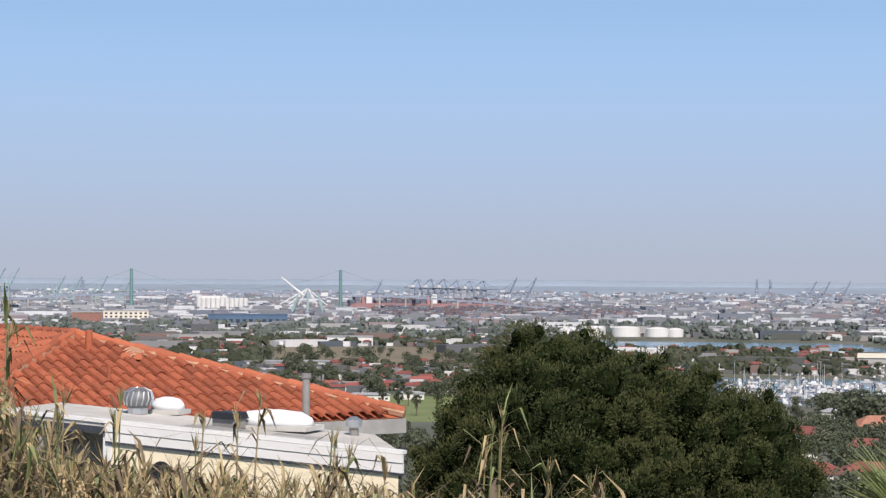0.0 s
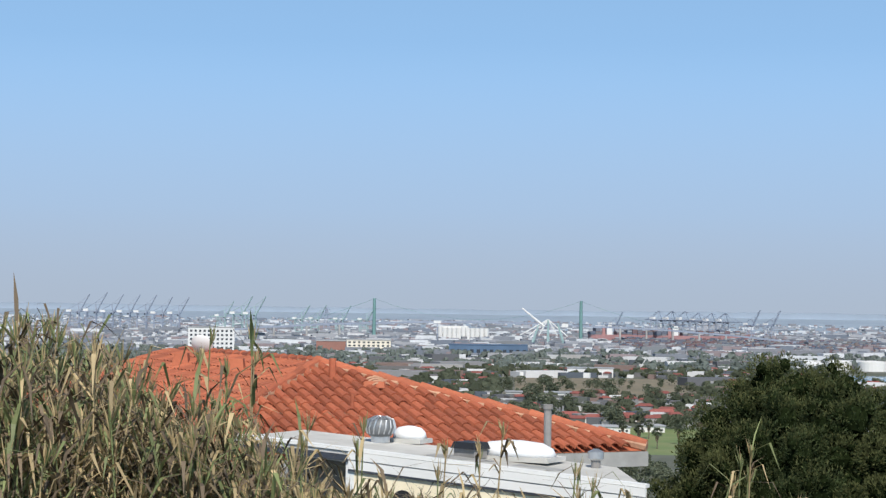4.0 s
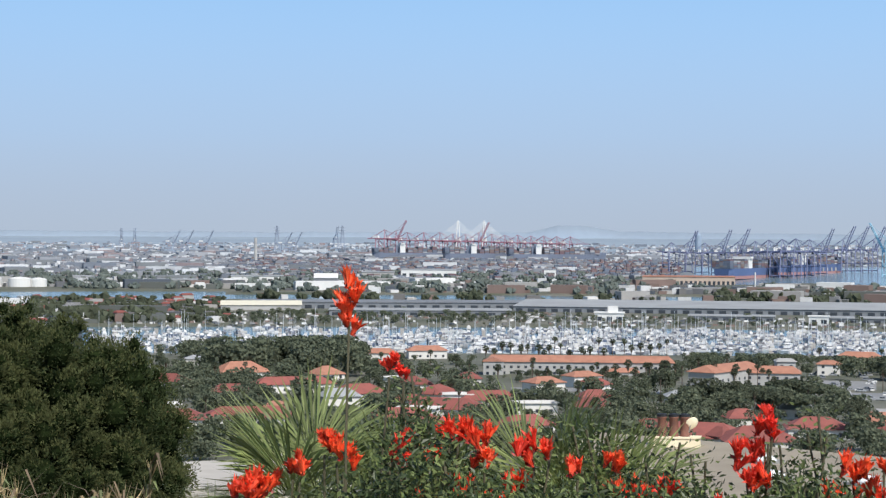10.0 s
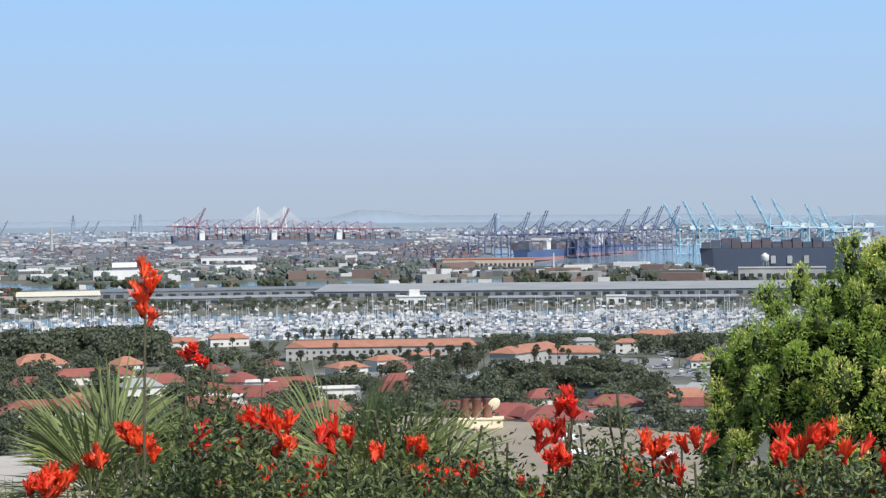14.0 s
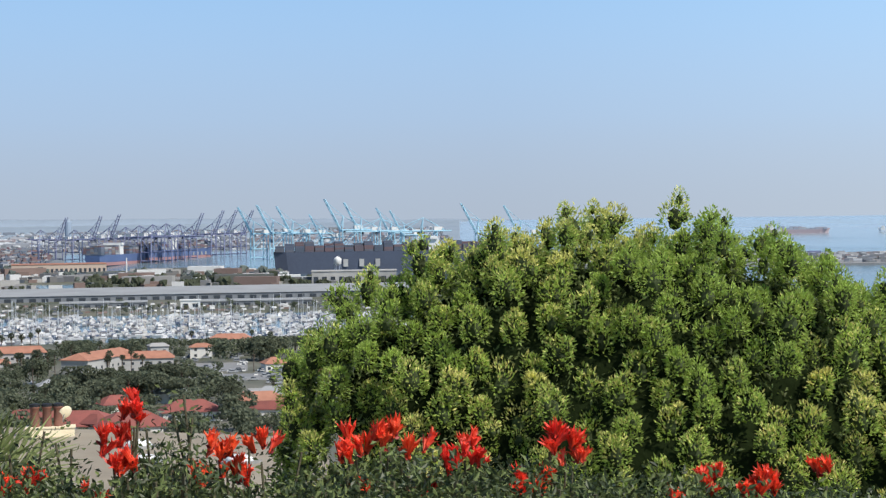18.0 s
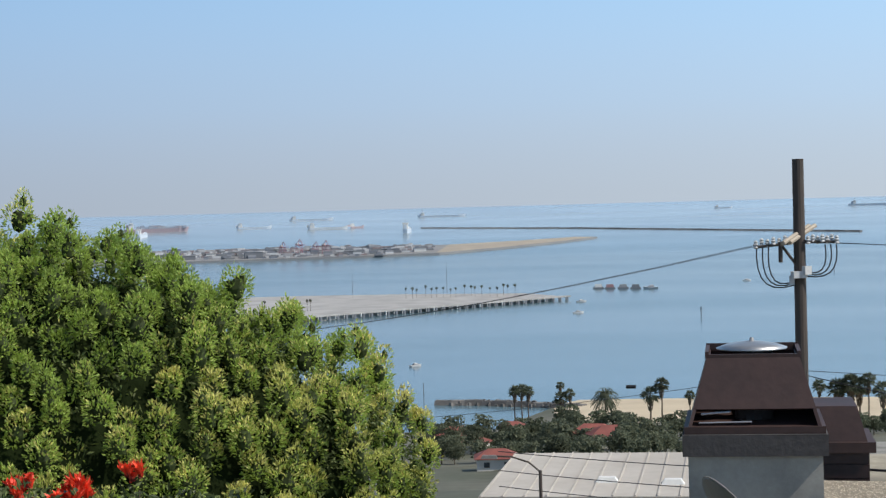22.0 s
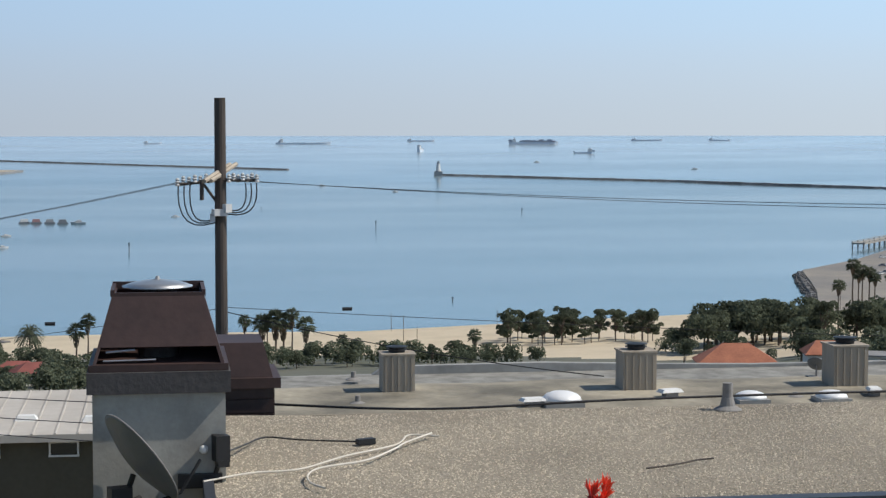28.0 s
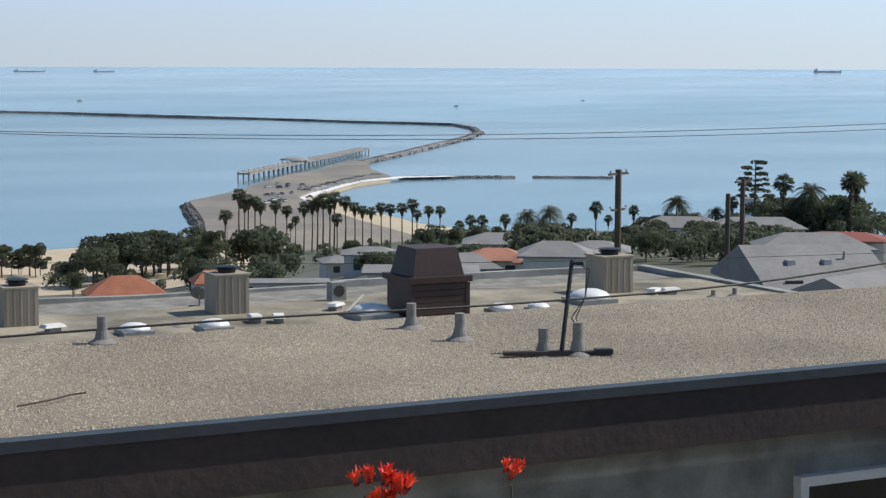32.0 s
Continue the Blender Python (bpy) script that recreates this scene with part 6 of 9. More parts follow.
for az, top_el, foot_el in ((96.93, -5.68, -6.23), (97.31, -5.76, -6.54), (97.73, -6.09, -6.92), (100.2, -5.62, -6.16), (101.2, -5.66, -6.18), (106.2, -5.38, -5.87), (110.6, -5.08, -6.15)):
    d = min(gd(az, foot_el), 760)
    lamp_mast(az, d, rise(top_el, d) - max(0, hill(az, d)))
for az, d, h in ((80.4, 730, 8), (81.2, 1500, 30), (78.3, 1500, 26)):
    lamp_mast(az, d, h)

# fishing pier on piles, with its curved shelter
fp_ = thing("fishing_pier", Matrix.Translation(at(113, 1420)), "long grey fishing pier on piles", "pier")
o = at(113, 1420)
a, b = at(111.1, 1250), at(114.79, 1600)
s = Shape()
top = Vector((0, 0, 3.4))
side = (b - a).cross(Vector((0, 0, 1))).normalized() * 4.5
s.add([p - o for p in (a + top - side, b + top - side, b + top + side, a + top + side, a + top - side + Vector((0, 0, 1)), b + top - side + Vector((0, 0, 1)), b + top + side + Vector((0, 0, 1)), a + top + side + Vector((0, 0, 1)))], [(3, 2, 1, 0), (4, 5, 6, 7), (0, 1, 5, 4), (1, 2, 6, 5), (2, 3, 7, 6), (3, 0, 4, 7)])
part("deck", s, M_DOCK, fp_)
for i in range(30):
    for sg in (-1, 1):
        c = a.lerp(b, i / 29) - o + side * sg * 0.85
        part("post", Shape().tube(c + Vector((0, 0, -2)), c + Vector((0, 0, 5.4)), 0.45, None, 6), M_DOCK, fp_)
for sg in (-1, 1):
    for z in (4.8, 5.4):
        part("rail", Shape().tube(a - o + side * sg + Vector((0, 0, z)), b - o + side * sg + Vector((0, 0, z)), 0.12, None, 5), M_DOCK, fp_)
sh_ = thing("shelter_roof", spot(112.65, 1392, 2.6, 0), "pale grey arched shelter roof on the pier", "shelter")
part("roof", Shape().lathe((0, 0, 3), [(11, 0), (10, 1.0), (6, 2.0), (1, 2.4)], 20), M_GREYROOF, sh_)
for i in range(6):
    part("post", Shape().tube((9 * math.cos(i * 1.05), 9 * math.sin(i * 1.05), 0), (9 * math.cos(i * 1.05), 9 * math.sin(i * 1.05), 3), 0.25), M_DOCK, sh_)


def car(m_, col, label, group):
    t = thing("parked_car", m_, label, "car", group)
    part("body", Shape().box((0, 0, 0.3), (4.3, 1.8, 0.65), 0, 0.94), col, t)
    part("cabin", Shape().box((-0.2, 0, 0.95), (2.3, 1.6, 0.55), 0, 0.8), M_WINDOW, t)
    part("roof", Shape().box((-0.2, 0, 1.5), (1.8, 1.25, 0.06)), col, t)
    for x in (-1.35, 1.35):
        for y in (-0.85, 0.85):
            part("wheel", Shape().tube((x, y - 0.1, 0.32), (x, y + 0.1, 0.32), 0.32, None, 10), M_SHEDWALL, t)
    return t


rng = random.Random(17)
cars = [car(spot(112.2, 1060, 2.62, 30), M_WHITEWALL, "white car parked on the spit", "cars on the spit"), car(spot(112.9, 1150, 2.62, 30), M_SHEDWALL, "dark car parked on the spit", "cars on the spit"), car(spot(112.0, 1010, 2.62, 30), M_GREYROOF, "silver car parked on the spit", "cars on the spit")]
for i in range(24):
    put(rng.choice(cars), spot(111.6 + 1.6 * rng.random(), rng.uniform(960, 1180), 2.62, rng.uniform(0, 180)))
for i in range(70):
    az, el = rng.uniform(53.5, 57.2), rng.uniform(-5.2, -4.3)
    d = gd(az, el)
    put(rng.choice(cars), spot(az, d, hill(az, d), rng.choice((0, 90)), 1.0))

# marina: docks, then boats in their berths
rng = random.Random(61)
s = Shape()
for i in range(22):
    az = 32.5 + 1.25 * i
    p, q = at(az, 1200, 0.1), at(az, 1500, 0.1)
    s.box(((p + q) / 2).to_tuple()[:2] + (0.0,), (3.0, (q - p).length, 0.5), -az)
tagged(part("dock", s, M_DOCK), "grey floating docks of the marina", "dock", kind="stuff")
bp = [motor_boat("marina_boat", spot(44.0, 1230, 0, 90), 12, "white cabin cruiser berthed in the marina", "boats in the marina"), sail_boat("marina_yacht", spot(45.0, 1236, 0, 80), 12, "white sailing yacht with a bare mast in the marina", "boats in the marina"), motor_boat("marina_boat", spot(46.0, 1226, 0, 100), 16, "large white motor yacht berthed in the marina", "boats in the marina"), sail_boat("marina_yacht", spot(47.0, 1240, 0, 70), 14, "white sailing yacht with a bare mast in the marina", "boats in the marina")]
n_obj = 0
hulls, sticks = Shape(), Shape()
for i in range(2600):
    az = rng.uniform(31.8, 60.5)
    d = rng.uniform(1188, 1506)
    if 50.2 < az < 52.6 and d < 1238 or (az < 36 and d < 1290 and rng.random() < 0.6):
        continue
    if az < 40.2 and rng.random() < 0.25 or (az < 44 and d > 1400 and rng.random() < 0.6):
        continue
    turn = rng.choice((80, 100, 90, -90, 0)) + rng.uniform(-8, 8)
    k = rng.uniform(0.6, 1.15)
    if n_obj < 190 and d < 1330 and rng.random() < 0.35:
        put(rng.choice(bp), spot(az, d, 0, turn, k))
        n_obj += 1
        continue
    p = at(az, d, 0.2)
    L = 9 * k
    hulls.box(p, (L, L * 0.34, L * 0.16), -az + turn, 1.0)
    hulls.box(p + Vector((0, 0, L * 0.16)), (L * 0.5, L * 0.26, L * 0.14), -az + turn, 0.8)
    if rng.random() < 0.4:
        hulls.box(p + Vector((0, 0, L * 0.26)), (L * 0.25, L * 0.2, L * 0.08), -az + turn, 0.8)
    if rng.random() < 0.16:
        sticks.tube(p, p + Vector((0, 0, rng.uniform(11, 18))), 0.17, 0.12, 4)
tagged(part("marina_boats", hulls, mat("mixed_boat_hulls", (0.95, 0.95, 0.95), vary=0.1, fine=0.5, broad=0.1, bump=0, rough=0.5, palette=[(0.64, 0.64, 0.65), (0.48, 0.48, 0.50), (0.10, 0.13, 0.20), (0.70, 0.70, 0.70), (0.28, 0.29, 0.31), (0.58, 0.57, 0.55), (0.14, 0.14, 0.16), (0.40, 0.40, 0.42)])), "close-packed white boats farther out in the marina", "boats", kind="stuff")
tagged(part("marina_masts", sticks, M_MAST), "thin pale masts of the farther yachts", "masts", kind="stuff")
strip = Shape()
for i in range(1500):
    az, d = rng.uniform(31.8, 61), rng.uniform(1528, 1745)
    if az > 46 and d > 1690:
        continue
    p = at(az, d, 2.0)
    if rng.random() < (0.42 if az < 45 else 0.2):
        sow(TREES[rng.choice((0, 3))], az, d, rng.uniform(0.35, 0.75), rng.uniform(0, 360))
    else:
        strip.box(p, (4.4, 1.9, 1.4), -az + rng.choice((0, 90, 20)), 0.85)
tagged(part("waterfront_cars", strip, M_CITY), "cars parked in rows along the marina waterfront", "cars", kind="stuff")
tagged(part("woodland", WOODS, M_LEAF_FAR), "dark treetops packed between the houses of the town", "trees", kind="stuff")


# ---- the gravel-roofed house across the yard ----
M_GRAVEL = mat("roof_gravel", (0.31, 0.27, 0.208), (0.23, 0.198, 0.152), fine=45, broad=0.5, vary=0.5, bump=0.6)
M_PEBBLE = mat("pebble", (0.54, 0.475, 0.375), (0.43, 0.375, 0.295), fine=30, broad=0.5, vary=0.2, island=0.45, bump=0)
M_FASCIA = mat("brown_fascia", (0.06, 0.042, 0.04), (0.038, 0.03, 0.03), fine=12, broad=1.3, vary=0.3, bump=0.2)
M_EDGE = mat("slate_drip_edge", (0.048, 0.055, 0.07), fine=10, broad=1, vary=0.25, rough=0.5)
M_GREYSTUCCO = mat("grey_stucco", (0.31, 0.305, 0.28), (0.17, 0.165, 0.15), fine=30, broad=2.2, vary=0.14, bump=0.5)
M_RUST = mat("brown_painted_sheet", (0.06, 0.032, 0.028), (0.04, 0.023, 0.021), fine=14, broad=1.5, vary=0.3, rough=0.55, bump=0.1)
M_DARKBAND = mat("dark_slate_band", (0.075, 0.07, 0.07), (0.05, 0.045, 0.045), fine=18, broad=2, vary=0.35, bump=0.3)
M_GALV = mat("galvanised_steel", (0.62, 0.63, 0.64), fine=14, broad=2, vary=0.15, metal=0.8, rough=0.38, bump=0.05)
M_DISH = mat("grey_dish_enamel", (0.16, 0.17, 0.18), fine=12, broad=2, vary=0.12, rough=0.45)
M_BLACK = mat("black_plastic", (0.02, 0.02, 0.022), fine=20, broad=3, vary=0.3, rough=0.5)
M_CORD = mat("white_cord", (0.66, 0.62, 0.55), fine=20, broad=4, vary=0.12)
M_WOODGREY = mat("weathered_pole_wood", (0.075, 0.06, 0.052), (0.05, 0.042, 0.038), fine=18, broad=1.5, vary=0.35, bump=0.5, streak=0.9)
M_PIPE = mat("grey_vent_pipe", (0.27, 0.26, 0.25), (0.2, 0.19, 0.18), fine=15, broad=3, vary=0.25)
M_WHITEPAINT = mat("white_paint", (0.78, 0.78, 0.76), fine=8, broad=1, vary=0.06, rough=0.5)
M_ACRYLIC = mat("white_acrylic_dome", (0.82, 0.83, 0.84), fine=6, broad=1.5, vary=0.05, rough=0.35)
M_OLDROOF = mat("stained_flat_roof", (0.39, 0.35, 0.27), (0.13, 0.118, 0.092), fine=6, broad=0.55, vary=0.28, bump=0.2)
M_VENTBOX = mat("weathered_vent_boards", (0.43, 0.375, 0.305), (0.31, 0.265, 0.215), fine=14, broad=1.6, vary=0.2, streak=0.93, bump=0.4)
M_GLASS = mat("dark_window_glass", (0.02, 0.025, 0.03), fine=1, broad=0.3, vary=0.2, rough=0.08, bump=0, spec=0.8)
M_PARAPET = mat("pale_parapet", (0.37, 0.37, 0.36), (0.23, 0.23, 0.22), fine=7, broad=0.9, vary=0.15)

house = thing("gravel_roof_house", Matrix.Translation((13.2, -1.0, 69.0)), "grey stucco house with a gravel-covered flat roof and brown fascia", "house")


def under(name, shape, mats, parent, label="", smooth=False):
    """A part whose shape is given in world metres."""
    o = Vector(parent.matrix_world.translation) if parent.parent is None else Vector(parent.parent.matrix_world.translation)
    shape.v = [(x - o.x, y - o.y, z - o.z) for x, y, z in shape.v]
    return part(name, shape, mats, parent, label, smooth)


s = Shape().box((15.4, -9.6, 69), (4.2, 18.0, 8.0))
under("wall", s, M_GREYSTUCCO, house)
s = Shape()
nx, ny = 24, 80
for j in range(ny + 1):
    for i in range(nx + 1):
        x, y = 13.18 + 4.47 * i / nx, -0.48 - 18.5 * j / ny
        s.v.append((x, y, 77.29 + 0.02 * noise.noise((x * 0.9, y * 0.9, 3.0)) - (0.03 if i == 0 else 0)))
for j in range(ny):
    for i in range(nx):
        k = j * (nx + 1) + i
        s.f.append((k, k + nx + 1, k + nx + 2, k + 1))
        s.m.append(0)
under("roof", s, M_GRAVEL, house, "roof deck spread with loose pale gravel", True)
s = Shape()
rng = random.Random(5)
for i in range(118000):
    x, y = 13.2 + 4.4 * rng.random(), -0.5 - 18.3 * rng.random()
    r = rng.uniform(0.005, 0.0115)
    z = 77.292 + 0.02 * noise.noise((x * 0.9, y * 0.9, 3.0))
    a = rng.random() * 1.5
    c, d = math.cos(a) * r, math.sin(a) * r
    h = r * rng.uniform(0.6, 1.0)
    s.add([(x + c, y + d, z), (x - d, y + c, z), (x - c, y - d, z), (x + d, y - c, z), (x, y, z + h)], [(0, 1, 4), (1, 2, 4), (2, 3, 4), (3, 0, 4)])
pebbles = under("gravel", s, M_PEBBLE, house)
tagged(pebbles, "loose pale roofing pebbles", kind="stuff")
under("fascia", Shape().box((13.10, -9.7, 76.72), (0.10, 18.6, 0.50)), M_FASCIA, house, "dark brown fascia board")
s = Shape().box((13.09, -9.7, 77.222), (0.16, 18.66, 0.085))
under("drip_edge", s, M_EDGE, house, "slate-blue metal drip edge")
under("back_edge", Shape().box((17.66, -9.7, 77.16), (0.06, 18.6, 0.125)), M_GRAVEL, house)
under("side_edge", Shape().box((15.4, -0.46, 77.20), (4.4, 0.08, 0.125)), M_EDGE, house)
win = under("window", Shape().box((13.27, -12.0, 75.0), (0.05, 2.4, 1.2)), M_GLASS, house, "dark window in a white frame")
for nm, c, sz in (("window_head", (13.25, -12.0, 76.2), (0.12, 2.6, 0.09)), ("window_side", (13.25, -10.75, 75.0), (0.12, 0.09, 1.2)), ("window_side", (13.25, -13.25, 75.0), (0.12, 0.09, 1.2))):
    under(nm, Shape().box(c, sz), M_WHITEPAINT, win)

# chimney with its sheet-metal hood
chim = thing("chimney", Matrix.Translation((14.95, 0.03, 70.0)), "grey stucco chimney with a rusty brown sheet-metal hood beside the roof", "chimney")
CY = -0.095
under("shaft", Shape().box((14.95, CY, 70.0), (1.1, 1.01, 7.99)), mat("chimney_stucco", (0.42, 0.41, 0.37), (0.27, 0.26, 0.235), fine=30, broad=2.2, vary=0.14, bump=0.2), chim, "grey stucco stack with worn edges")
under("band", Shape().box((14.95, CY, 77.99), (1.22, 1.09, 0.165)), M_DARKBAND, chim, "dark slate band")
under("hood_base", Shape().box((14.95, CY, 78.157), (1.16, 1.06, 0.055)), M_RUST, chim, "rusty brown lip round the hood's foot")
lo = [(-0.56, -0.50, 78.21), (0.56, -0.50, 78.21), (0.56, 0.50, 78.21), (-0.56, 0.50, 78.21)]
hi = [(-0.36, -0.35, 78.73), (0.36, -0.35, 78.73), (0.36, 0.35, 78.73), (-0.36, 0.35, 78.73)]


def sheet(a, b, c, d, thick=0.025):
    """A metal sheet between four corners, thickened towards the flue."""
    q = [Vector((14.95 + v[0], CY + v[1], v[2])) for v in (a, b, c, d)]
    n = (q[1] - q[0]).cross(q[3] - q[0]).normalized()
    if n.dot(Vector((14.95, CY, 78.45)) - q[0]) < 0:
        n = -n
    return Shape().add(q + [v + n * thick for v in q], [(0, 1, 2, 3), (7, 6, 5, 4), (0, 4, 5, 1), (1, 5, 6, 2), (2, 6, 7, 3), (3, 7, 4, 0)])


def between(u, v, t):
    return tuple(x + (y - x) * t for x, y in zip(u, v))


under("side_sheet", sheet(lo[0], lo[1], hi[1], hi[0]), M_RUST, chim, "slanted brown side sheet of the hood")
under("side_sheet", sheet(lo[2], lo[3], hi[3], hi[2]), M_RUST, chim, "slanted brown side sheet of the hood")
under("back_sheet", sheet(lo[1], lo[2], hi[2], hi[1]), M_RUST, chim)
under("front_sheet", sheet(between(lo[3], hi[3], 0.25), between(lo[0], hi[0], 0.25), hi[0], hi[3]), M_RUST, chim, "brown front sheet above an open slot")
under("slot_bar", Shape().tube((14.46, CY + 0.40, 78.30), (14.47, CY + 0.18, 78.315), 0.008).tube((14.44, CY + 0.42, 78.235), (14.45, CY + 0.02, 78.24), 0.007), M_GALV, chim, "thin bright bars inside the slot")
for nm, c, sz in (("rim", (14.60, CY, 78.715), (0.03, 0.73, 0.03)), ("rim", (15.30, CY, 78.715), (0.03, 0.73, 0.06)), ("rim", (14.95, CY - 0.35, 78.715), (0.72, 0.03, 0.05)), ("rim", (14.95, CY + 0.35, 78.715), (0.72, 0.03, 0.05))):
    under(nm, Shape().box(c, sz), M_RUST, chim)
under("cap", Shape().lathe((14.95, CY + 0.005, 78.755), [(0.275, 0), (0.28, 0.012), (0.2, 0.04), (0.08, 0.06), (0.02, 0.065), (0.015, 0.09)], 28), M_GALV, chim, "shallow galvanised rain cap", True)
under("flue", Shape().tube((14.95, CY, 78.1), (14.95, CY, 78.75), 0.16, 0.16, 16), M_DARKBAND, chim)

rear = thing("chimney", Matrix.Translation((18.55, -0.72, 70.0)), "brown boxed chimney chase with a tapered hood behind the gravel roof", "chimney")
under("chase", Shape().box((18.55, -0.70, 70.0), (0.95, 0.98, 7.5)), M_RUST, rear)
for z in (77.12, 77.26, 77.40):
    under("board", Shape().box((18.065, -0.70, z), (0.02, 0.97, 0.125)), M_RUST, rear)
under("shoulder", Shape().box((18.55, -0.70, 77.5), (1.06, 1.10, 0.10)), M_RUST, rear)
under("hood", Shape().box((18.55, -0.70, 77.6), (0.95, 0.95, 0.33), taper=0.82), M_RUST, rear)

# satellite dish bracketed to the chimney
dish = thing("satellite_dish", Matrix.Translation((14.0, 0.16, 77.0)), "dark grey oval satellite dish bracketed to the chimney", "satellite dish")
bowl = Shape().lathe((0, 0, 0), [(0.02, 0.0), (0.12, 0.008), (0.22, 0.028), (0.31, 0.055), (0.38, 0.08), (0.395, 0.083), (0.392, 0.097), (0.31, 0.068), (0.22, 0.038), (0.12, 0.018), (0.02, 0.01)], 40)
face = Vector((0.33, -0.75, 0.57)).normalized()
turn = face.to_track_quat("Z", "Y").to_matrix().to_4x4()
bowl.v = [tuple((turn @ Vector(q)) + Vector((13.97, 0.07, 77.55)) - face * 0.05) for q in bowl.v]
under("reflector", bowl, M_DISH, dish, smooth=True)
# paler colour on the rim stands in for sunlight along it
under("rim_edge", Shape().path([tuple((turn @ Vector((0.396 * math.cos(i * math.pi / 20), 0.396 * math.sin(i * math.pi / 20), 0.092))) + Vector((13.97, 0.07, 77.55)) - face * 0.05) for i in range(41)], 0.007, 5), M_PIPE, dish, "rim rod, paler for its lit edge")
under("arm", Shape().path([(13.97, 0.10, 77.44), (14.0, 0.16, 77.26), (14.2, 0.14, 77.18), (14.42, 0.06, 77.18)], 0.024), M_BLACK, dish)
under("mount", Shape().box((13.93, 0.20, 77.18), (0.12, 0.16, 0.18), 20).box((13.90, 0.28, 77.10), (0.09, 0.12, 0.12), 50), M_BLACK, dish, "black clamp behind the reflector")
under("feed_arm", Shape().path([(13.95, 0.16, 77.16), (14.05, -0.25, 77.28), (14.1, -0.40, 77.52)], 0.014), M_BLACK, dish)

light = thing("floodlight", Matrix.Translation((14.3, -0.5, 77.3)), "black floodlight and white sensor on a chimney bracket", "lamp")
s = Shape().box((14.35, -0.56, 77.46), (0.13, 0.11, 0.20), 15).box((14.33, -0.57, 77.42), (0.09, 0.09, 0.05), 15)
under("lamp_head", s, M_BLACK, light)
under("bracket", Shape().path([(14.38, -0.5, 77.3), (14.38, -0.54, 77.42), (14.39, -0.56, 77.5)], 0.02).box((14.38, -0.40, 77.25), (0.06, 0.34, 0.11)), M_BLACK, light)
under("sensor", Shape().lathe((14.36, -0.43, 77.52), [(0.02, 0), (0.035, 0.02), (0.03, 0.05), (0.012, 0.06)], 12), M_WHITEPAINT, light, "white motion sensor", True)


def laid(pts, z, r, name, m, label, cat, sub=6):
    """A cable laid over points, rounded by a spline."""
    cu = bpy.data.curves.new(name, "CURVE")
    cu.dimensions, cu.bevel_depth, cu.bevel_resolution = "3D", r, 1
    sp = cu.splines.new("POLY")
    P = [Vector((p[0], p[1], p[2] if len(p) > 2 else z)) for p in pts]
    out = []
    for i in range(len(P) - 1):
        a, b, c, d = P[max(i - 1, 0)], P[i], P[i + 1], P[min(i + 2, len(P) - 1)]
        for k in range(sub):
            t = k / sub
            out.append(0.5 * (2 * b + (c - a) * t + (2 * a - 5 * b + 4 * c - d) * t * t + (3 * b - a - 3 * c + d) * t ** 3))
    out.append(P[-1])
    sp.points.add(len(out) - 1)
    for q, p in zip(sp.points, out):
        q.co = (*p, 1)
    cu.materials.append(m)
    return tagged(new(name, cu), label, cat)


laid([(14.22, -0.42), (14.52, -0.78), (14.63, -1.18), (15.16, -1.59), (15.64, -2.07), (16.12, -2.25), (16.02, -2.5)], 77.325, 0.009, "loose_cable", M_CORD, "white cable lying loose on the gravel", "cable")
laid([(16.12, -2.45), (15.64, -2.15), (15.37, -2.03), (14.87, -1.74), (14.6, -1.36), (14.33, -1.23), (13.98, -1.22), (13.75, -1.31)], 77.34, 0.009, "loose_cable", M_CORD, "white cable lying loose on the gravel", "cable")
laid([(14.4, -0.56, 77.5), (15.6, -0.78, 77.36), (16.2, -1.0), (16.03, -1.28), (15.88, -1.7), (15.85, -1.8)], 77.325, 0.008, "black_cable", M_BLACK, "black cable running from the floodlight", "cable")
s = Shape().box((15.86, -1.84, 77.30), (0.07, 0.16, 0.05), 20)
tagged(part("cable_connector", s, M_BLACK), "black cable connector lying on the gravel", "connector")
laid([(14.25, -3.9), (14.4, -4.2), (14.55, -4.4), (14.6, -4.55)], 77.325, 0.008, "stray_twig", M_WOODGREY, "dry twig lying on the gravel roof", "twig")
laid([(18.3, -1.2, 77.3), (17.7, -2.68, 77.31), (17.68, -4.6, 77.36), (17.7, -7.3, 77.38), (17.72, -10.5, 77.36), (17.72, -14.0, 77.45), (17.6, -19.0, 77.9)], 77.33, 0.013, "service_cable", M_BLACK, "dark service cable draped along the roof edge", "cable")

vp = thing("vent_pipe", Matrix.Translation((16.92, -8.63, 77.29)), "grey plumbing vent pipe in a flared flashing on the gravel roof", "vent pipe", group="plumbing vents on the gravel roof")
part("pipe", Shape().tube((0, 0, 0.0), (0, 0, 0.26), 0.052, 0.05, 14), M_PIPE, vp)
part("flashing", Shape().lathe((0, 0, 0), [(0.14, 0), (0.13, 0.01), (0.075, 0.04), (0.056, 0.12)], 14), M_PIPE, vp)
for x, y, k in ((16.01, -8.71, 1.02), (14.83, -8.97, 0.98), (14.68, -9.25, 1.2), (17.35, -5.52, 1.0)):
    put(vp, Matrix.Translation((x, y, 77.29)) @ Matrix.Diagonal((1, 1, k, 1)))
mast = thing("antenna_mast", Matrix.Translation((14.72, -9.15, 77.3)), "leaning black antenna mast on a plank, cables dangling", "antenna")
under("pole", Shape().tube((14.76, -9.12, 77.3), (15.0, -9.37, 78.14), 0.022, 0.02, 10), M_BLACK, mast)
under("base_plank", Shape().box((14.72, -9.06, 77.305), (0.09, 1.02, 0.035), -21), M_WOODGREY, mast)
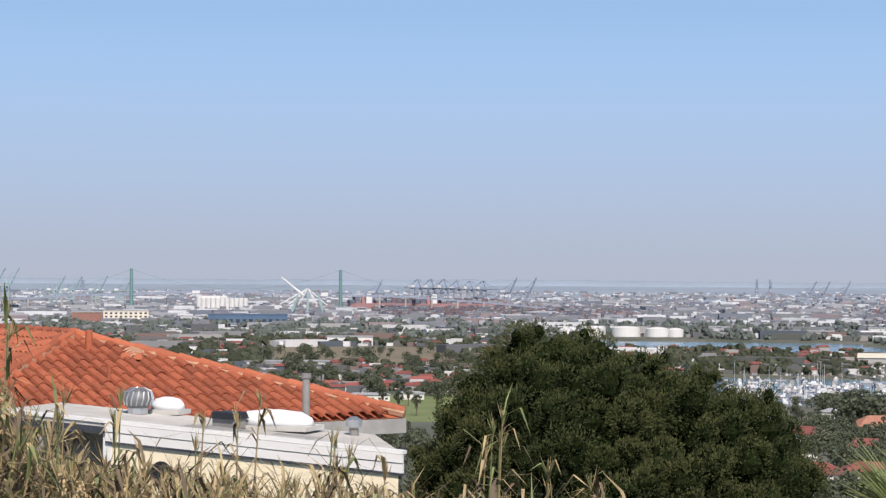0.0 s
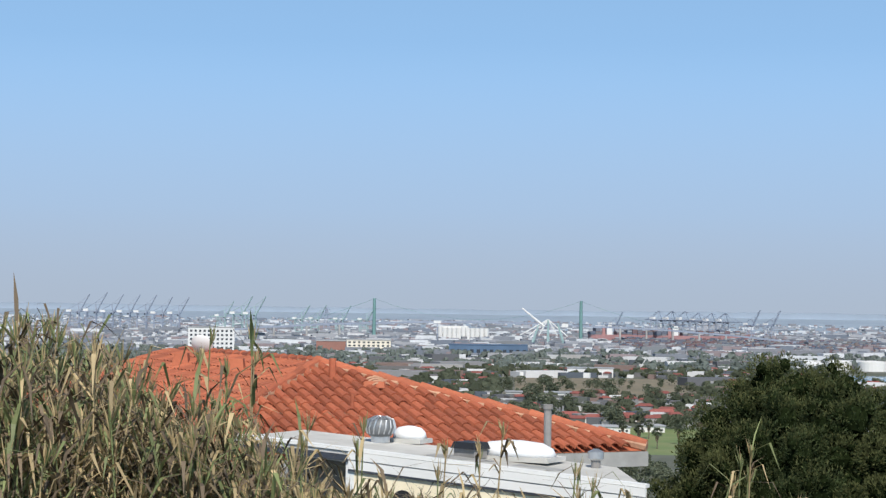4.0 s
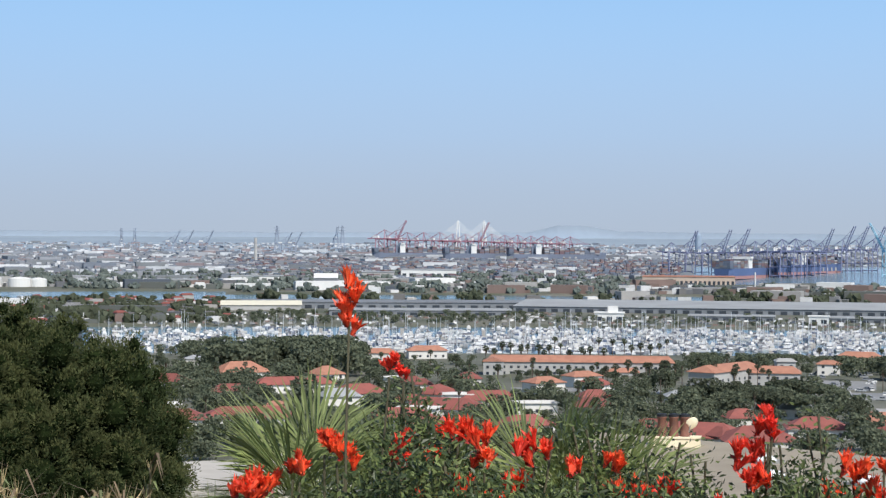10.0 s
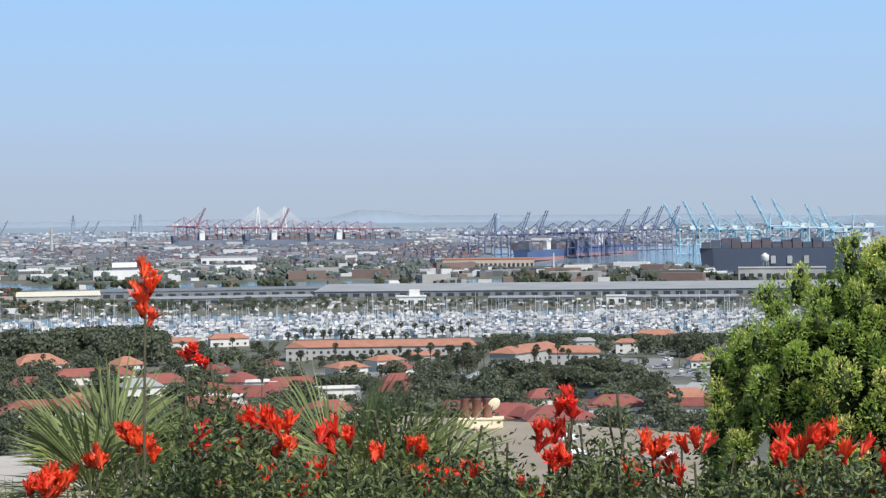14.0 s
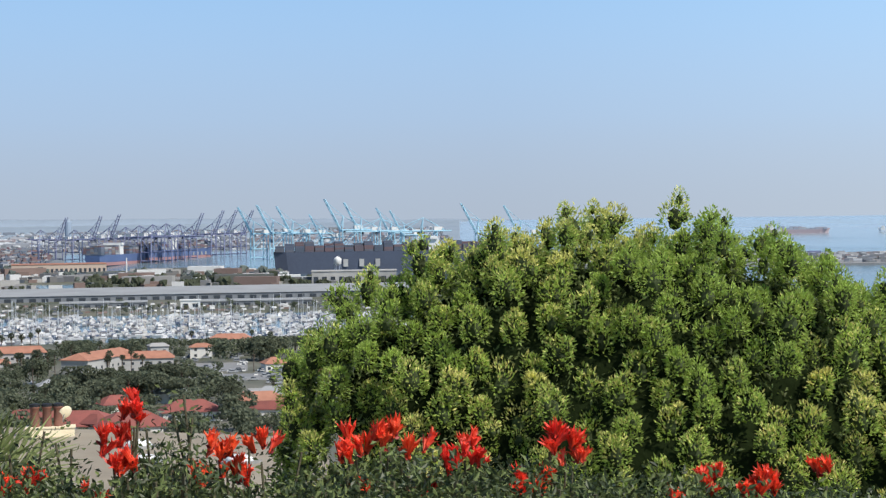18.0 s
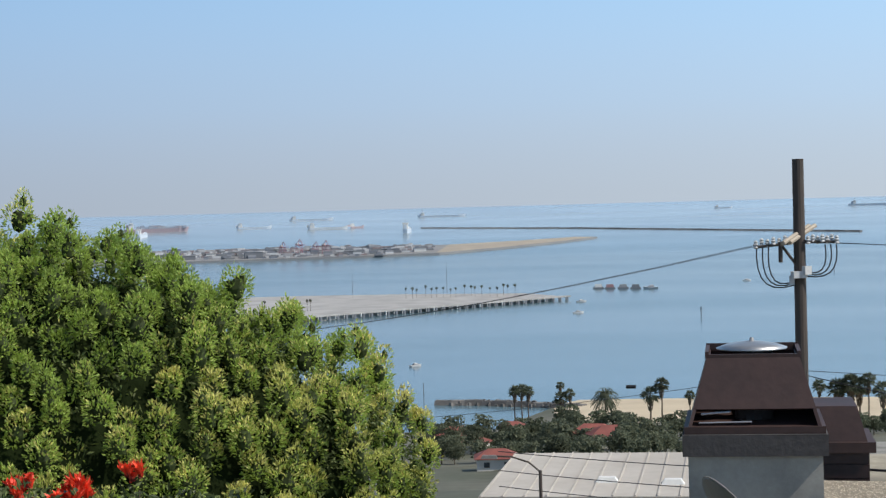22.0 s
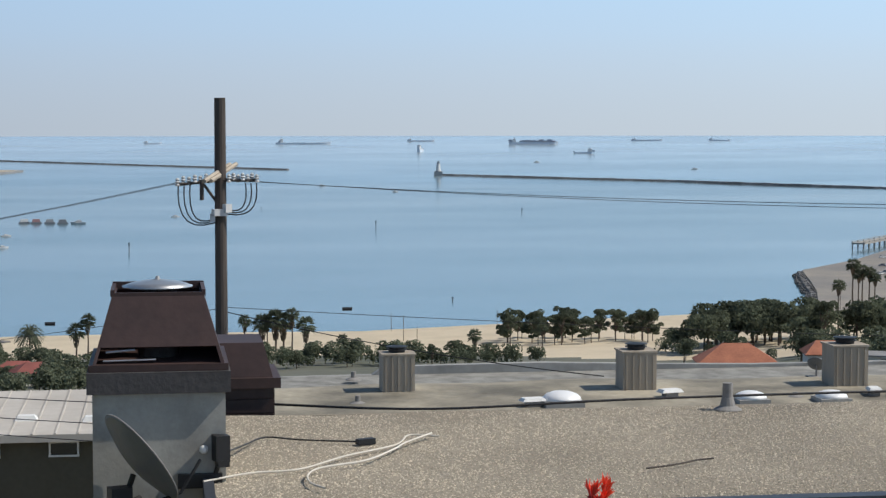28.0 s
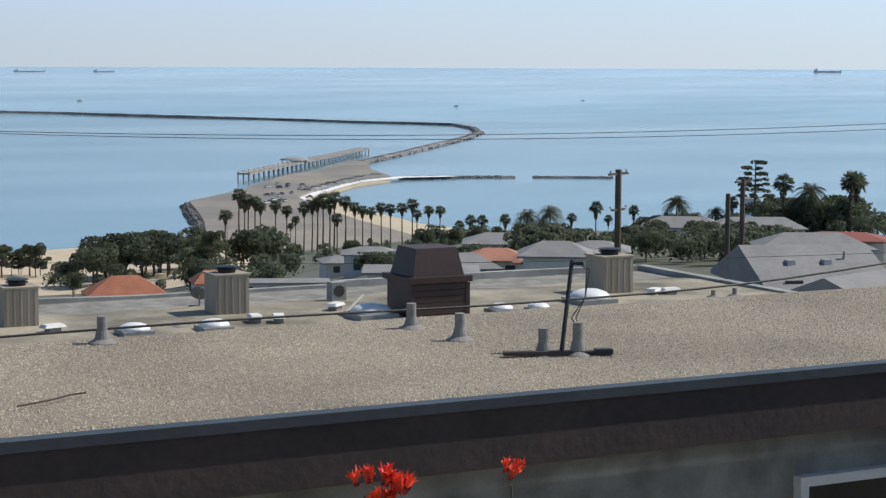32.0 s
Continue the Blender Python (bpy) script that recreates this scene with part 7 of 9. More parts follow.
under("base_clamp", Shape().box((14.55, -9.45, 77.31), (0.1, 0.16, 0.05), -20), M_BLACK, mast)
under("bracket", Shape().box((14.98, -9.41, 78.1), (0.07, 0.12, 0.03), -20), M_BLACK, mast)
for k in range(2):
    w = Shape()
    w.path([(15.0, -9.43 - 0.02 * k, 78.12), (14.98, -9.52 - 0.03 * k, 78.05), (14.90, -9.46, 77.8), (14.85, -9.28 - 0.05 * k, 77.62), (14.8, -9.34, 77.5), (14.74, -9.30, 77.32)], 0.006, 5)
    under("lead", w, M_BLACK, mast)

# ---- the lower flat-roofed block beyond ----
block = thing("flat_roof_block", Matrix.Translation((42, -16, 66.0)), "apartment block with a stained beige flat roof and pale parapet", "apartment house")
under("wall", Shape().box((41.2, -15.9, 60.0), (9.0, 28.6, 13.9)), M_GREYSTUCCO, block)
s = Shape()
nx, ny = 20, 60
for j in range(ny + 1):
    for i in range(nx + 1):
        x, y = 36.6 + 9.2 * i / nx, -1.6 - 28.8 * j / ny
        s.v.append((x, y, 74.0 + 0.06 * noise.noise((x * 0.25, y * 0.25, 1.0)) - 0.27 * max(0.0, (x - 42.8) / 3.0)))
for j in range(ny):
    for i in range(nx):
        k = j * (nx + 1) + i
        s.f.append((k, k + nx + 1, k + nx + 2, k + 1))
        s.m.append(0)
under("roof", s, M_OLDROOF, block, "beige flat roof with dark puddle stains", True)
TOPS = [(-1.4, 73.87), (-5.2, 73.9), (-5.5, 74.1), (-9.5, 74.13), (-12.0, 74.05), (-15.0, 73.98), (-20.4, 73.99), (-20.6, 74.08), (-26.0, 74.09), (-30.2, 74.05)]
for (y0, z0), (y1, z1) in zip(TOPS, TOPS[1:]):
    s = Shape().add([(x, y, z) for y, zt in ((y0, z0), (y1, z1)) for x, z in ((45.68, 73.5), (45.94, 73.5), (45.94, zt), (45.68, zt))], [(0, 1, 2, 3), (7, 6, 5, 4), (0, 4, 5, 1), (1, 5, 6, 2), (2, 6, 7, 3), (3, 7, 4, 0)])
    under("parapet", s, M_PARAPET, block)
under("parapet", Shape().box((41.2, -30.4, 73.6), (9.2, 0.3, 0.45)), M_PARAPET, block)

vent = thing("roof_vent_chimney", Matrix.Translation((42.3, -5.4, 73.98)), "weathered boxed roof vent with a dark louvred cap", "roof vent", group="boxed vents on the flat roof")
part("box", Shape().box((0, 0, 0), (0.72, 0.74, 0.86)), M_VENTBOX, vent)
for i in range(5):
    part("batten", Shape().box((-0.37, -0.3 + 0.15 * i, 0.03), (0.02, 0.03, 0.80)), M_VENTBOX, vent)
part("rim", Shape().box((0, 0, 0.861), (0.78, 0.80, 0.035)), M_VENTBOX, vent)
part("cowl", Shape().lathe((0, 0, 0.9), [(0.19, 0), (0.19, 0.05), (0.24, 0.055), (0.24, 0.075), (0.19, 0.08), (0.19, 0.11), (0.25, 0.115), (0.25, 0.13), (0.05, 0.15)], 18), M_BLACK, vent, "black turbine-style cowl")
for x, y, k in ((41.6, -10.86, 1.22), (41.5, -15.85, 1.30), (41.0, -26.25, 1.42)):
    put(vent, Matrix.Translation((x, y, 73.98)) @ Matrix.Diagonal((k * 0.86, k * 0.86, k * 0.8 if k > 1.4 else k * 0.86, 1)))
dome = thing("skylight_dome", Matrix.Translation((39.54, -8.67, 73.98)), "white acrylic skylight dome on a low curb", "skylight", group="skylights on the flat roof")
part("curb", Shape().box((0, 0, 0), (0.86, 0.86, 0.12)), M_PARAPET, dome)
part("dome", Shape().lathe((0, 0, 0.12), [(0.44, 0), (0.42, 0.06), (0.34, 0.13), (0.2, 0.18), (0.04, 0.2)], 24), M_ACRYLIC, dome, smooth=True)
for x, y, k in ((39.3, -12.86, 0.82), (39.15, -14.66, 0.82), (39.37, -18.65, 1.15), (38.98, -21.9, 0.7), (38.88, -22.9, 0.62), (39.4, -24.67, 1.2)):
    put(dome, Matrix.Translation((x, y, 73.98)) @ Matrix.Diagonal((k, k, k, 1)))
for x, y, h in ((39.0, -28.13, 0.2), (39.0, -28.8, 0.22), (39.9, -14.1, 0.12), (40.4, -4.3, 0.18), (44.3, -4.6, 0.2)):
    v = thing("roof_pipe", Matrix.Translation((x, y, 73.98)), "short grey vent pipe on the flat roof", "vent pipe", group="pipes on the flat roof")
    part("pipe", Shape().tube((0, 0, 0), (0, 0, h), 0.085 if h > 0.5 else 0.06, None, 12), M_PIPE, v)
    part("collar", Shape().lathe((0, 0, 0), [(0.2, 0), (0.18, 0.02), (0.09, 0.06)], 12), M_PIPE, v)
for x, y, r in ((40.25, -11.3, 15), (39.9, -27.4, 0), (39.6, -16.4, 70), (40.9, -18.4, 40), (39.4, -8.0, 10), (39.8, -15.9, 80), (40.0, -27.0, 30)):
    v = thing("roof_fan", Matrix.Translation((x, y, 73.98)), "small white metal roof ventilator with a bent hood", "roof vent", group="small ventilators on the flat roof")
    part("base", Shape().box((0, 0, 0), (0.22, 0.3, 0.13), r), M_PIPE, v)
    part("hood", Shape().box((0, 0, 0.131), (0.3, 0.55, 0.07), r, 0.8), M_WHITEPAINT, v)
ac = thing("air_conditioner", Matrix.Translation((42.74, -19.25, 73.9)) @ Matrix.Diagonal((0.78, 0.78, 0.78, 1)), "white rooftop air-conditioning unit with a fan grille", "air conditioner")
part("casing", Shape().box((0, 0, 0.08), (0.45, 0.5, 0.62)), M_PARAPET, ac)
part("grille", Shape().tube((-0.232, 0, 0.42), (-0.228, 0, 0.42), 0.19, None, 20), M_DARKBAND, ac)
for y in (-0.2, 0.2):
    part("foot", Shape().box((0, y, 0), (0.45, 0.06, 0.08)), M_BLACK, ac)
duct = thing("roof_conduit", Matrix.Translation((41.5, -19.9, 73.99)), "pale conduit lying across the flat roof", "conduit")
under("conduit", Shape().tube((42.8, -20.0, 74.05), (39.9, -18.2, 74.05), 0.04), M_PARAPET, duct)
sd = thing("satellite_dish", Matrix.Translation((43.0, -15.7, 73.93)) @ Matrix.Diagonal((0.7, 0.7, 0.7, 1)), "small grey satellite dish on the flat roof", "satellite dish")
bowl = Shape().lathe((0, 0, 0), [(0.02, 0.0), (0.16, 0.012), (0.30, 0.05), (0.33, 0.07), (0.29, 0.06), (0.15, 0.022), (0.02, 0.01)], 24)
turn = Euler((radians(50), 0, radians(60))).to_matrix().to_4x4()
bowl.v = [tuple((turn @ Vector(p)) + Vector((0, 0, 0.50))) for p in bowl.v]
part("reflector", bowl, M_DISH, sd, smooth=True)
part("stand", Shape().tube((0, 0, 0), (0, 0, 0.5), 0.03, None, 8).box((0, 0, 0), (0.5, 0.6, 0.12)), M_PIPE, sd)
big = thing("boxed_chimney", Matrix.Translation((39.35, -20.1, 73.9)), "large dark brown boarded chimney chase with a tapered hood", "chimney")
part("chase", Shape().box((0, 0, 0), (1.34, 1.46, 0.92)), M_RUST, big)
for i in range(6):
    part("board", Shape().box((-0.68, 0, 0.03 + 0.145 * i), (0.03, 1.36, 0.13)), M_RUST, big)
for y in (-0.73, 0.73):
    part("corner_board", Shape().box((-0.685, y, 0), (0.05, 0.1, 0.90)), M_RUST, big)
part("shoulder", Shape().box((0, 0, 0.921), (1.52, 1.64, 0.14)), M_RUST, big)
part("hood", Shape().box((0, 0, 1.062), (1.24, 1.34, 0.66), taper=0.8), M_RUST, big, "tapered brown sheet-metal hood")

# ---- pale corrugated roof and olive wall behind the chimney ----
shed = thing("low_roof_house", Matrix.Translation((67, 3, 62)), "olive-walled house with a pale ribbed metal roof", "house")
under("wall", Shape().box((67.2, 2.6, 60), (9.8, 11.6, 9.75)), mat("olive_wall", (0.10, 0.09, 0.065), fine=6, broad=0.5, vary=0.15), shed)
M_PALEROOF = mat("pale_metal_roof", (0.50, 0.47, 0.43), (0.42, 0.39, 0.35), fine=2, broad=0.3, vary=0.1)
under("roof", Shape().box((67.1, 2.6, 69.75), (10.6, 12.2, 0.25)), M_PALEROOF, shed)
for i in range(17):
    under("rib", Shape().box((67.1, -3.2 + 0.74 * i, 70.0), (10.5, 0.06, 0.035)), M_PALEROOF, shed)
for wy in (3.2, 5.75):
    w = under("window", Shape().box((62.25, wy, 69.25), (0.06, 0.86, 0.40)), M_GLASS, shed, "small dark window in a white frame")
    for c, sz in (((62.22, wy, 69.65), (0.1, 1.0, 0.06)), ((62.22, wy, 69.19), (0.1, 1.0, 0.06)), ((62.22, wy + 0.46, 69.25), (0.1, 0.06, 0.40)), ((62.22, wy - 0.46, 69.25), (0.1, 0.06, 0.40))):
        under("window_frame", Shape().box(c, sz), M_WHITEPAINT, w)
for x, y in ((64.5, 2.3), (65, 4.6)):
    under("roof_ventilator", Shape().box((x, y, 70.0), (0.5, 0.8, 0.18), 0, 0.7), M_WHITEPAINT, shed)

lampost = thing("street_lamp", Matrix.Translation((54.95, 5.86, 62.0)), "dark street lamp post with a curved arm", "street lamp")
under("post", Shape().tube((54.95, 5.86, 62.0), (54.95, 5.86, 71.9), 0.08, 0.05), M_WOODGREY, lampost)
under("arm", Shape().path([(54.95, 5.86, 71.85), (54.9, 6.2, 72.15), (54.85, 6.7, 72.32), (54.77, 7.2, 72.35)], 0.03), M_WOODGREY, lampost)
under("lamp_head", Shape().box((54.77, 7.35, 72.28), (0.16, 0.5, 0.1), 0, 0.8), M_PIPE, lampost)

# ---- pale flat-roofed house below the palms ----
pale = thing("flat_roof_house", spot(34.9, 44.0, 63.8, 12, 1.0), "pale cream house with a low parapet round its flat roof", "house")
part("wall", Shape().box((0, 0, 0), (5.6, 6.0, 10.35)), M_CREAMWALL, pale)
part("parapet", Shape().box((0, -2.95, 10.35), (5.7, 0.22, 0.18)).box((2.72, 0, 10.35), (0.22, 5.68, 0.18)).box((-2.72, 0, 10.35), (0.22, 5.68, 0.18)), M_PALEROOF, pale)
part("roof", Shape().box((0, 0, 10.35), (5.2, 5.6, 0.05)), M_PALEROOF, pale)
part("roof_vent", Shape().tube((-1.4, -1.5, 10.4), (-1.4, -1.5, 10.85), 0.13, None, 12).tube((-1.4, -1.5, 10.85), (-1.4, -1.5, 10.95), 0.2, None, 12), M_PIPE, pale)
# ---- beige flat roof with three chimney pots ----
deck = thing("beige_roof_house", Matrix.Translation((60, 50, 62)), "house with a broad beige flat roof and clay chimney pots", "house")
M_BEIGE = mat("beige_roofing", (0.33, 0.285, 0.22), (0.26, 0.22, 0.17), fine=3, broad=0.25, vary=0.1)
s = Shape()
ring = [(68.0, 63.0), (69.5, 55.0), (70.5, 44.5), (52.0, 31.5), (38.0, 44.0)]
n = len(ring)
s.add([(x, y, 70.0) for x, y in ring] + [(x, y, 69.75) for x, y in ring], [tuple(range(n))[::-1]] + [(i, (i + 1) % n, n + (i + 1) % n, n + i) for i in range(n)])
under("roof", s, M_BEIGE, deck)
s = Shape()
inner = [(54 + (x - 54) * 0.97, 47 + (y - 47) * 0.97) for x, y in ring]
s.add([(x, y, 69.76) for x, y in inner] + [(x, y, 60.0) for x, y in inner], [tuple(range(n))[::-1]] + [(i, (i + 1) % n, n + (i + 1) % n, n + i) for i in range(n)])
under("wall", s, M_STUCCO, deck)
M_CLAY = mat("clay_pot", (0.22, 0.095, 0.065), (0.15, 0.07, 0.05), fine=12, broad=2, vary=0.2)
M_CREAM = mat("cream_stucco", (0.86, 0.76, 0.55), (0.80, 0.69, 0.49), fine=8, broad=0.6, vary=0.08, bump=0.25)
pots = thing("pot_chimney", Matrix.Translation((66.4, 56.36, 70.0)), "cream stucco chimney with three clay pots and dark caps", "chimney")
under("shaft", Shape().box((66.35, 56.42, 69.6), (0.8, 2.15, 0.8), 40), M_CREAM, pots)
under("ledge", Shape().box((66.35, 56.42, 70.4), (0.9, 2.25, 0.07), 40), M_CREAM, pots)
for x, y in ((65.9, 56.96), (66.25, 56.54), (66.58, 56.16)):
    pp = under("pot", Shape().lathe((x, y, 70.46), [(0.24, 0), (0.24, 0.05), (0.21, 0.1), (0.2, 0.82), (0.24, 0.86), (0.24, 0.92)], 14), M_CLAY, pots, smooth=True)
    under("cap", Shape().lathe((x, y, 71.38), [(0.25, 0), (0.25, 0.1), (0.12, 0.14)], 12), M_BLACK, pp)
pd = thing("satellite_dish", Matrix.Translation((66.6, 56.1, 70.5)), "beige satellite dish on the pot chimney", "satellite dish")
bowl = Shape().lathe((0, 0, 0), [(0.02, 0.0), (0.16, 0.012), (0.30, 0.05), (0.33, 0.07), (0.29, 0.06), (0.15, 0.022), (0.02, 0.01)], 24)
turn = Euler((radians(65), 0, radians(160))).to_matrix().to_4x4()
bowl.v = [tuple((turn @ Vector(p)) + Vector((66.75, 55.85, 71.05))) for p in bowl.v]
under("reflector", bowl, M_CREAM, pd, smooth=True)
under("stem", Shape().tube((66.65, 56.0, 70.6), (66.73, 55.9, 71.15), 0.03), M_PIPE, pd)
for x, y in ((60.5, 46.5), (64.5, 50.0), (62.0, 43.0)):
    v = thing("skylight_dome", Matrix.Translation((x, y, 70.0)), "pale skylight dome on the beige roof", "skylight", group="skylights on the beige roof")
    part("curb", Shape().box((0, 0, 0), (1.3, 1.3, 0.12)), M_PARAPET, v)
    part("dome", Shape().lathe((0, 0, 0.12), [(0.6, 0), (0.5, 0.14), (0.3, 0.22), (0.05, 0.26)], 20), M_ACRYLIC, v, smooth=True)


# ---- house with the orange clay-tile hip roof, and the flat white roof before it ----
M_TILE = mat("orange_clay_tile", (0.41, 0.122, 0.058), (0.32, 0.088, 0.043), fine=14, broad=1.2, vary=0.22, thing_vary=0.22, bump=0.2, rough=0.75)
M_TILES = mat("orange_clay_tiles", (0.41, 0.122, 0.058), (0.32, 0.088, 0.043), fine=14, broad=1.2, vary=0.22, island=0.22, bump=0.2, rough=0.75)
M_MORTAR = mat("pale_ridge_mortar", (0.52, 0.30, 0.19), fine=14, broad=2, vary=0.25, bump=0.4)
R17 = Vector((math.cos(radians(17)), -math.sin(radians(17)), 0))
F17 = Vector((math.sin(radians(17)), math.cos(radians(17)), 0))
DOWN = R17 * 0.46 - F17 * 0.888          # downhill way of the front slope
ALONG = R17 * 0.888 + F17 * 0.46         # its eaves, to the far corner
APEX = at(11.78, 30.0, 79.02)
PITCH = 0.293
RUN = 3.8                               # from the ridge's end to the eaves, on plan
tile_house = thing("tile_roof_house", Matrix.Translation((APEX.x, APEX.y, 70.0)), "house with an orange clay-tile hip roof", "house")
O = Vector((APEX.x, APEX.y, 70.0))
down3 = (DOWN - Vector((0, 0, PITCH))).normalized()
UPN = ALONG.cross(down3)
if UPN.z < 0:
    UPN = -UPN
left3 = (-ALONG - Vector((0, 0, PITCH))).normalized()
LN = DOWN.cross(left3)
if LN.z < 0:
    LN = -LN
eL, eR = APEX + DOWN * RUN - ALONG * RUN - Vector((0, 0, PITCH * RUN)), APEX + DOWN * RUN + ALONG * RUN - Vector((0, 0, PITCH * RUN))
back = APEX - DOWN * 7.0
bL, bR = back - ALONG * RUN - Vector((0, 0, PITCH * RUN)), back + ALONG * RUN - Vector((0, 0, PITCH * RUN))
s = Shape()
s.add([p - O - Vector((0, 0, 0.05)) for p in (APEX, eL, eR, back, bL, bR)], [(0, 1, 2), (0, 3, 4, 1), (0, 2, 5, 3), (3, 5, 4), (1, 4, 5, 2)])
part("roof", s, M_TILES, tile_house, "orange clay-tile hip roof")
s = Shape()
base = [eL + (ALONG - DOWN) * 0.5, eR + (-ALONG - DOWN) * 0.5, bR + (-ALONG + DOWN) * 0.5, bL + (ALONG + DOWN) * 0.5]
s.add([Vector((p.x, p.y, 77.86)) - O for p in base] + [Vector((p.x, p.y, 66)) - O for p in base], [(3, 2, 1, 0), (0, 1, 5, 4), (1, 2, 6, 5), (2, 3, 7, 6), (3, 0, 4, 7)])
part("wall", s, M_STUCCO, tile_house)
for a, b in ((eL, eR), (eL, bL), (eR, bR)):
    s = Shape()
    d = (b - a).normalized()
    n = Vector((-d.y, d.x, 0))
    pts = []
    for p in (a, b):
        for k, z in ((-0.03, -0.28), (0.03, -0.28), (0.03, -0.06), (-0.03, -0.06)):
            pts.append(p - O + n * k + Vector((0, 0, z)))
    s.add(pts, [(0, 1, 5, 4), (1, 2, 6, 5), (2, 3, 7, 6), (3, 0, 4, 7), (0, 3, 2, 1), (4, 5, 6, 7)])
    part("eaves_board", s, M_PARAPET, tile_house, "grey eaves board")


def tile_mesh(flow, nrm, wid, ln):
    """One curved clay tile lying down its slope."""
    side = flow.cross(nrm).normalized()
    sh = Shape()
    for k, t in ((0.0, 0.86), (1.0, 1.0)):
        for i in range(6):
            a = math.pi * (0.02 + 0.96 * i / 5)
            sh.v.append(tuple(flow * (ln * k) + side * (math.cos(a) * wid / 2 * t) + nrm * (math.sin(a) * wid * 0.5 * t + 0.012 + 0.012 * k)))
    sh.f = [(i, i + 1, 7 + i, 6 + i) for i in range(5)]
    n0 = len(sh.v)
    sh.v += [tuple(Vector(sh.v[6 + i]) - nrm * 0.018) for i in range(6)]
    sh.f += [(6 + i, 7 + i, n0 + i + 1, n0 + i) for i in range(5)]
    sh.m = [0] * len(sh.f)
    return sh


WID, LEN = 0.2, 0.33
tf = tile_mesh(down3, UPN, WID * 0.84, LEN + 0.05)
tmesh = tf.mesh("tile", M_TILE)
rest = Shape()
rng = random.Random(11)
count = 0
rows_ = round(RUN / (LEN * math.cos(math.atan(PITCH))))
for r in range(rows_):
    t0 = r * LEN
    half = RUN * (t0 + LEN * 0.6) / (RUN / math.cos(math.atan(PITCH)))
    nc = int((half - 0.09) / WID)
    for c in range(-nc, nc + 1):
        p = APEX + down3 * t0 + ALONG * (c * WID) - O + UPN * rng.uniform(-0.006, 0.008)
        if c >= -4 and count < 300:
            ob = new("tile", tmesh)
            ob.parent = tile_house
            ob.location = p
            count += 1
        else:
            rest.add([Vector(v) + p for v in tf.v], tf.f)
tl = tile_mesh(left3, LN, WID * 0.84, LEN + 0.05)
rows_ = round(RUN / (LEN * math.cos(math.atan(PITCH))))
for r in range(rows_):
    t0 = r * LEN
    k = t0 + LEN * 0.6
    for c in range(-int((k * 0.95 - 0.09) / WID), 39):
        p = APEX + left3 * t0 - DOWN * (c * WID) - O + LN * rng.uniform(-0.006, 0.008)
        rest.add([Vector(v) + p for v in tl.v], tl.f)
tagged(part("roof_tiles", rest, M_TILES, tile_house), "rows of curved orange clay tiles", kind="stuff")


def ridge_caps(a, b, name, n):
    for i in range(n):
        p, q = a + (b - a) * (i / n), a + (b - a) * ((i + 1.12) / n)
        sh = Shape().tube(p - O + Vector((0, 0, 0.05)), q - O + Vector((0, 0, 0.066)), 0.066, 0.08, 10)
        part(name, sh, M_TILE, tile_house)
    part("mortar", Shape().tube(a - O - Vector((0, 0, -0.01)), b - O - Vector((0, 0, -0.025)), 0.085, 0.085, 8), M_MORTAR, tile_house, "pale mortar bedding")


ridge_caps(eR, APEX, "hip_tile", 15)
ridge_caps(eL, APEX, "hip_tile", 15)
ridge_caps(back, APEX, "ridge_tile", 18)
for k, a, w, h in ((0.75, -0.05, 0.1, 0.34), (2.3, -0.35, 0.04, 0.3)):
    p = APEX + down3 * k + ALONG * a - O
    part("roof_pipe", Shape().tube(p - Vector((0, 0, 0.1)), p + Vector((0, 0, h)), w / 2 + 0.01, None, 10), M_TILE, tile_house, "orange-painted vent pipe")
p = APEX + down3 * 1.15 + ALONG * 0.55 - O
vent_ = part("tile_vent", Shape().box(p + Vector((0, 0, 0.01)), (0.36, 0.40, 0.10), -30, 0.85), M_TILE, tile_house, "orange louvred roof vent")
for i in range(4):
    q = p + down3 * (0.09 * i - 0.14) + UPN * 0.09
    part("louvre", Shape().path([q + ALONG * (0.14 * math.cos(a)) + UPN * (0.05 * math.sin(a)) for a in (0.0, 0.5, 1.05, 1.57, 2.1, 2.64, 3.14)], 0.018, 5), M_MORTAR, vent_, "pale curved lip")
for c in (1.7, 4.6):
    p = APEX + left3 * 0.8 - DOWN * c - O
    part("roof_ventilator", Shape().box(p, (0.3, 0.3, 0.28), -17, 0.8), M_TILE, tile_house)
p = APEX - DOWN * 5.2 - ALONG * 0.2
td = thing("satellite_dish", Matrix.Translation(p), "white satellite dish on the tile roof ridge", "satellite dish")
bowl = Shape().lathe((0, 0, 0), [(0.02, 0.0), (0.12, 0.012), (0.2, 0.05), (0.215, 0.065), (0.185, 0.055), (0.11, 0.022), (0.02, 0.01)], 24)
turn = Euler((radians(60), 0, radians(150))).to_matrix().to_4x4()
bowl.v = [tuple((turn @ Vector(q)) + Vector((0, 0, 0.16))) for q in bowl.v]
part("reflector", bowl, M_WHITEPAINT, td, smooth=True)
part("stem", Shape().tube((0, 0, -0.1), (0, 0, 0.16), 0.025), M_PIPE, td)

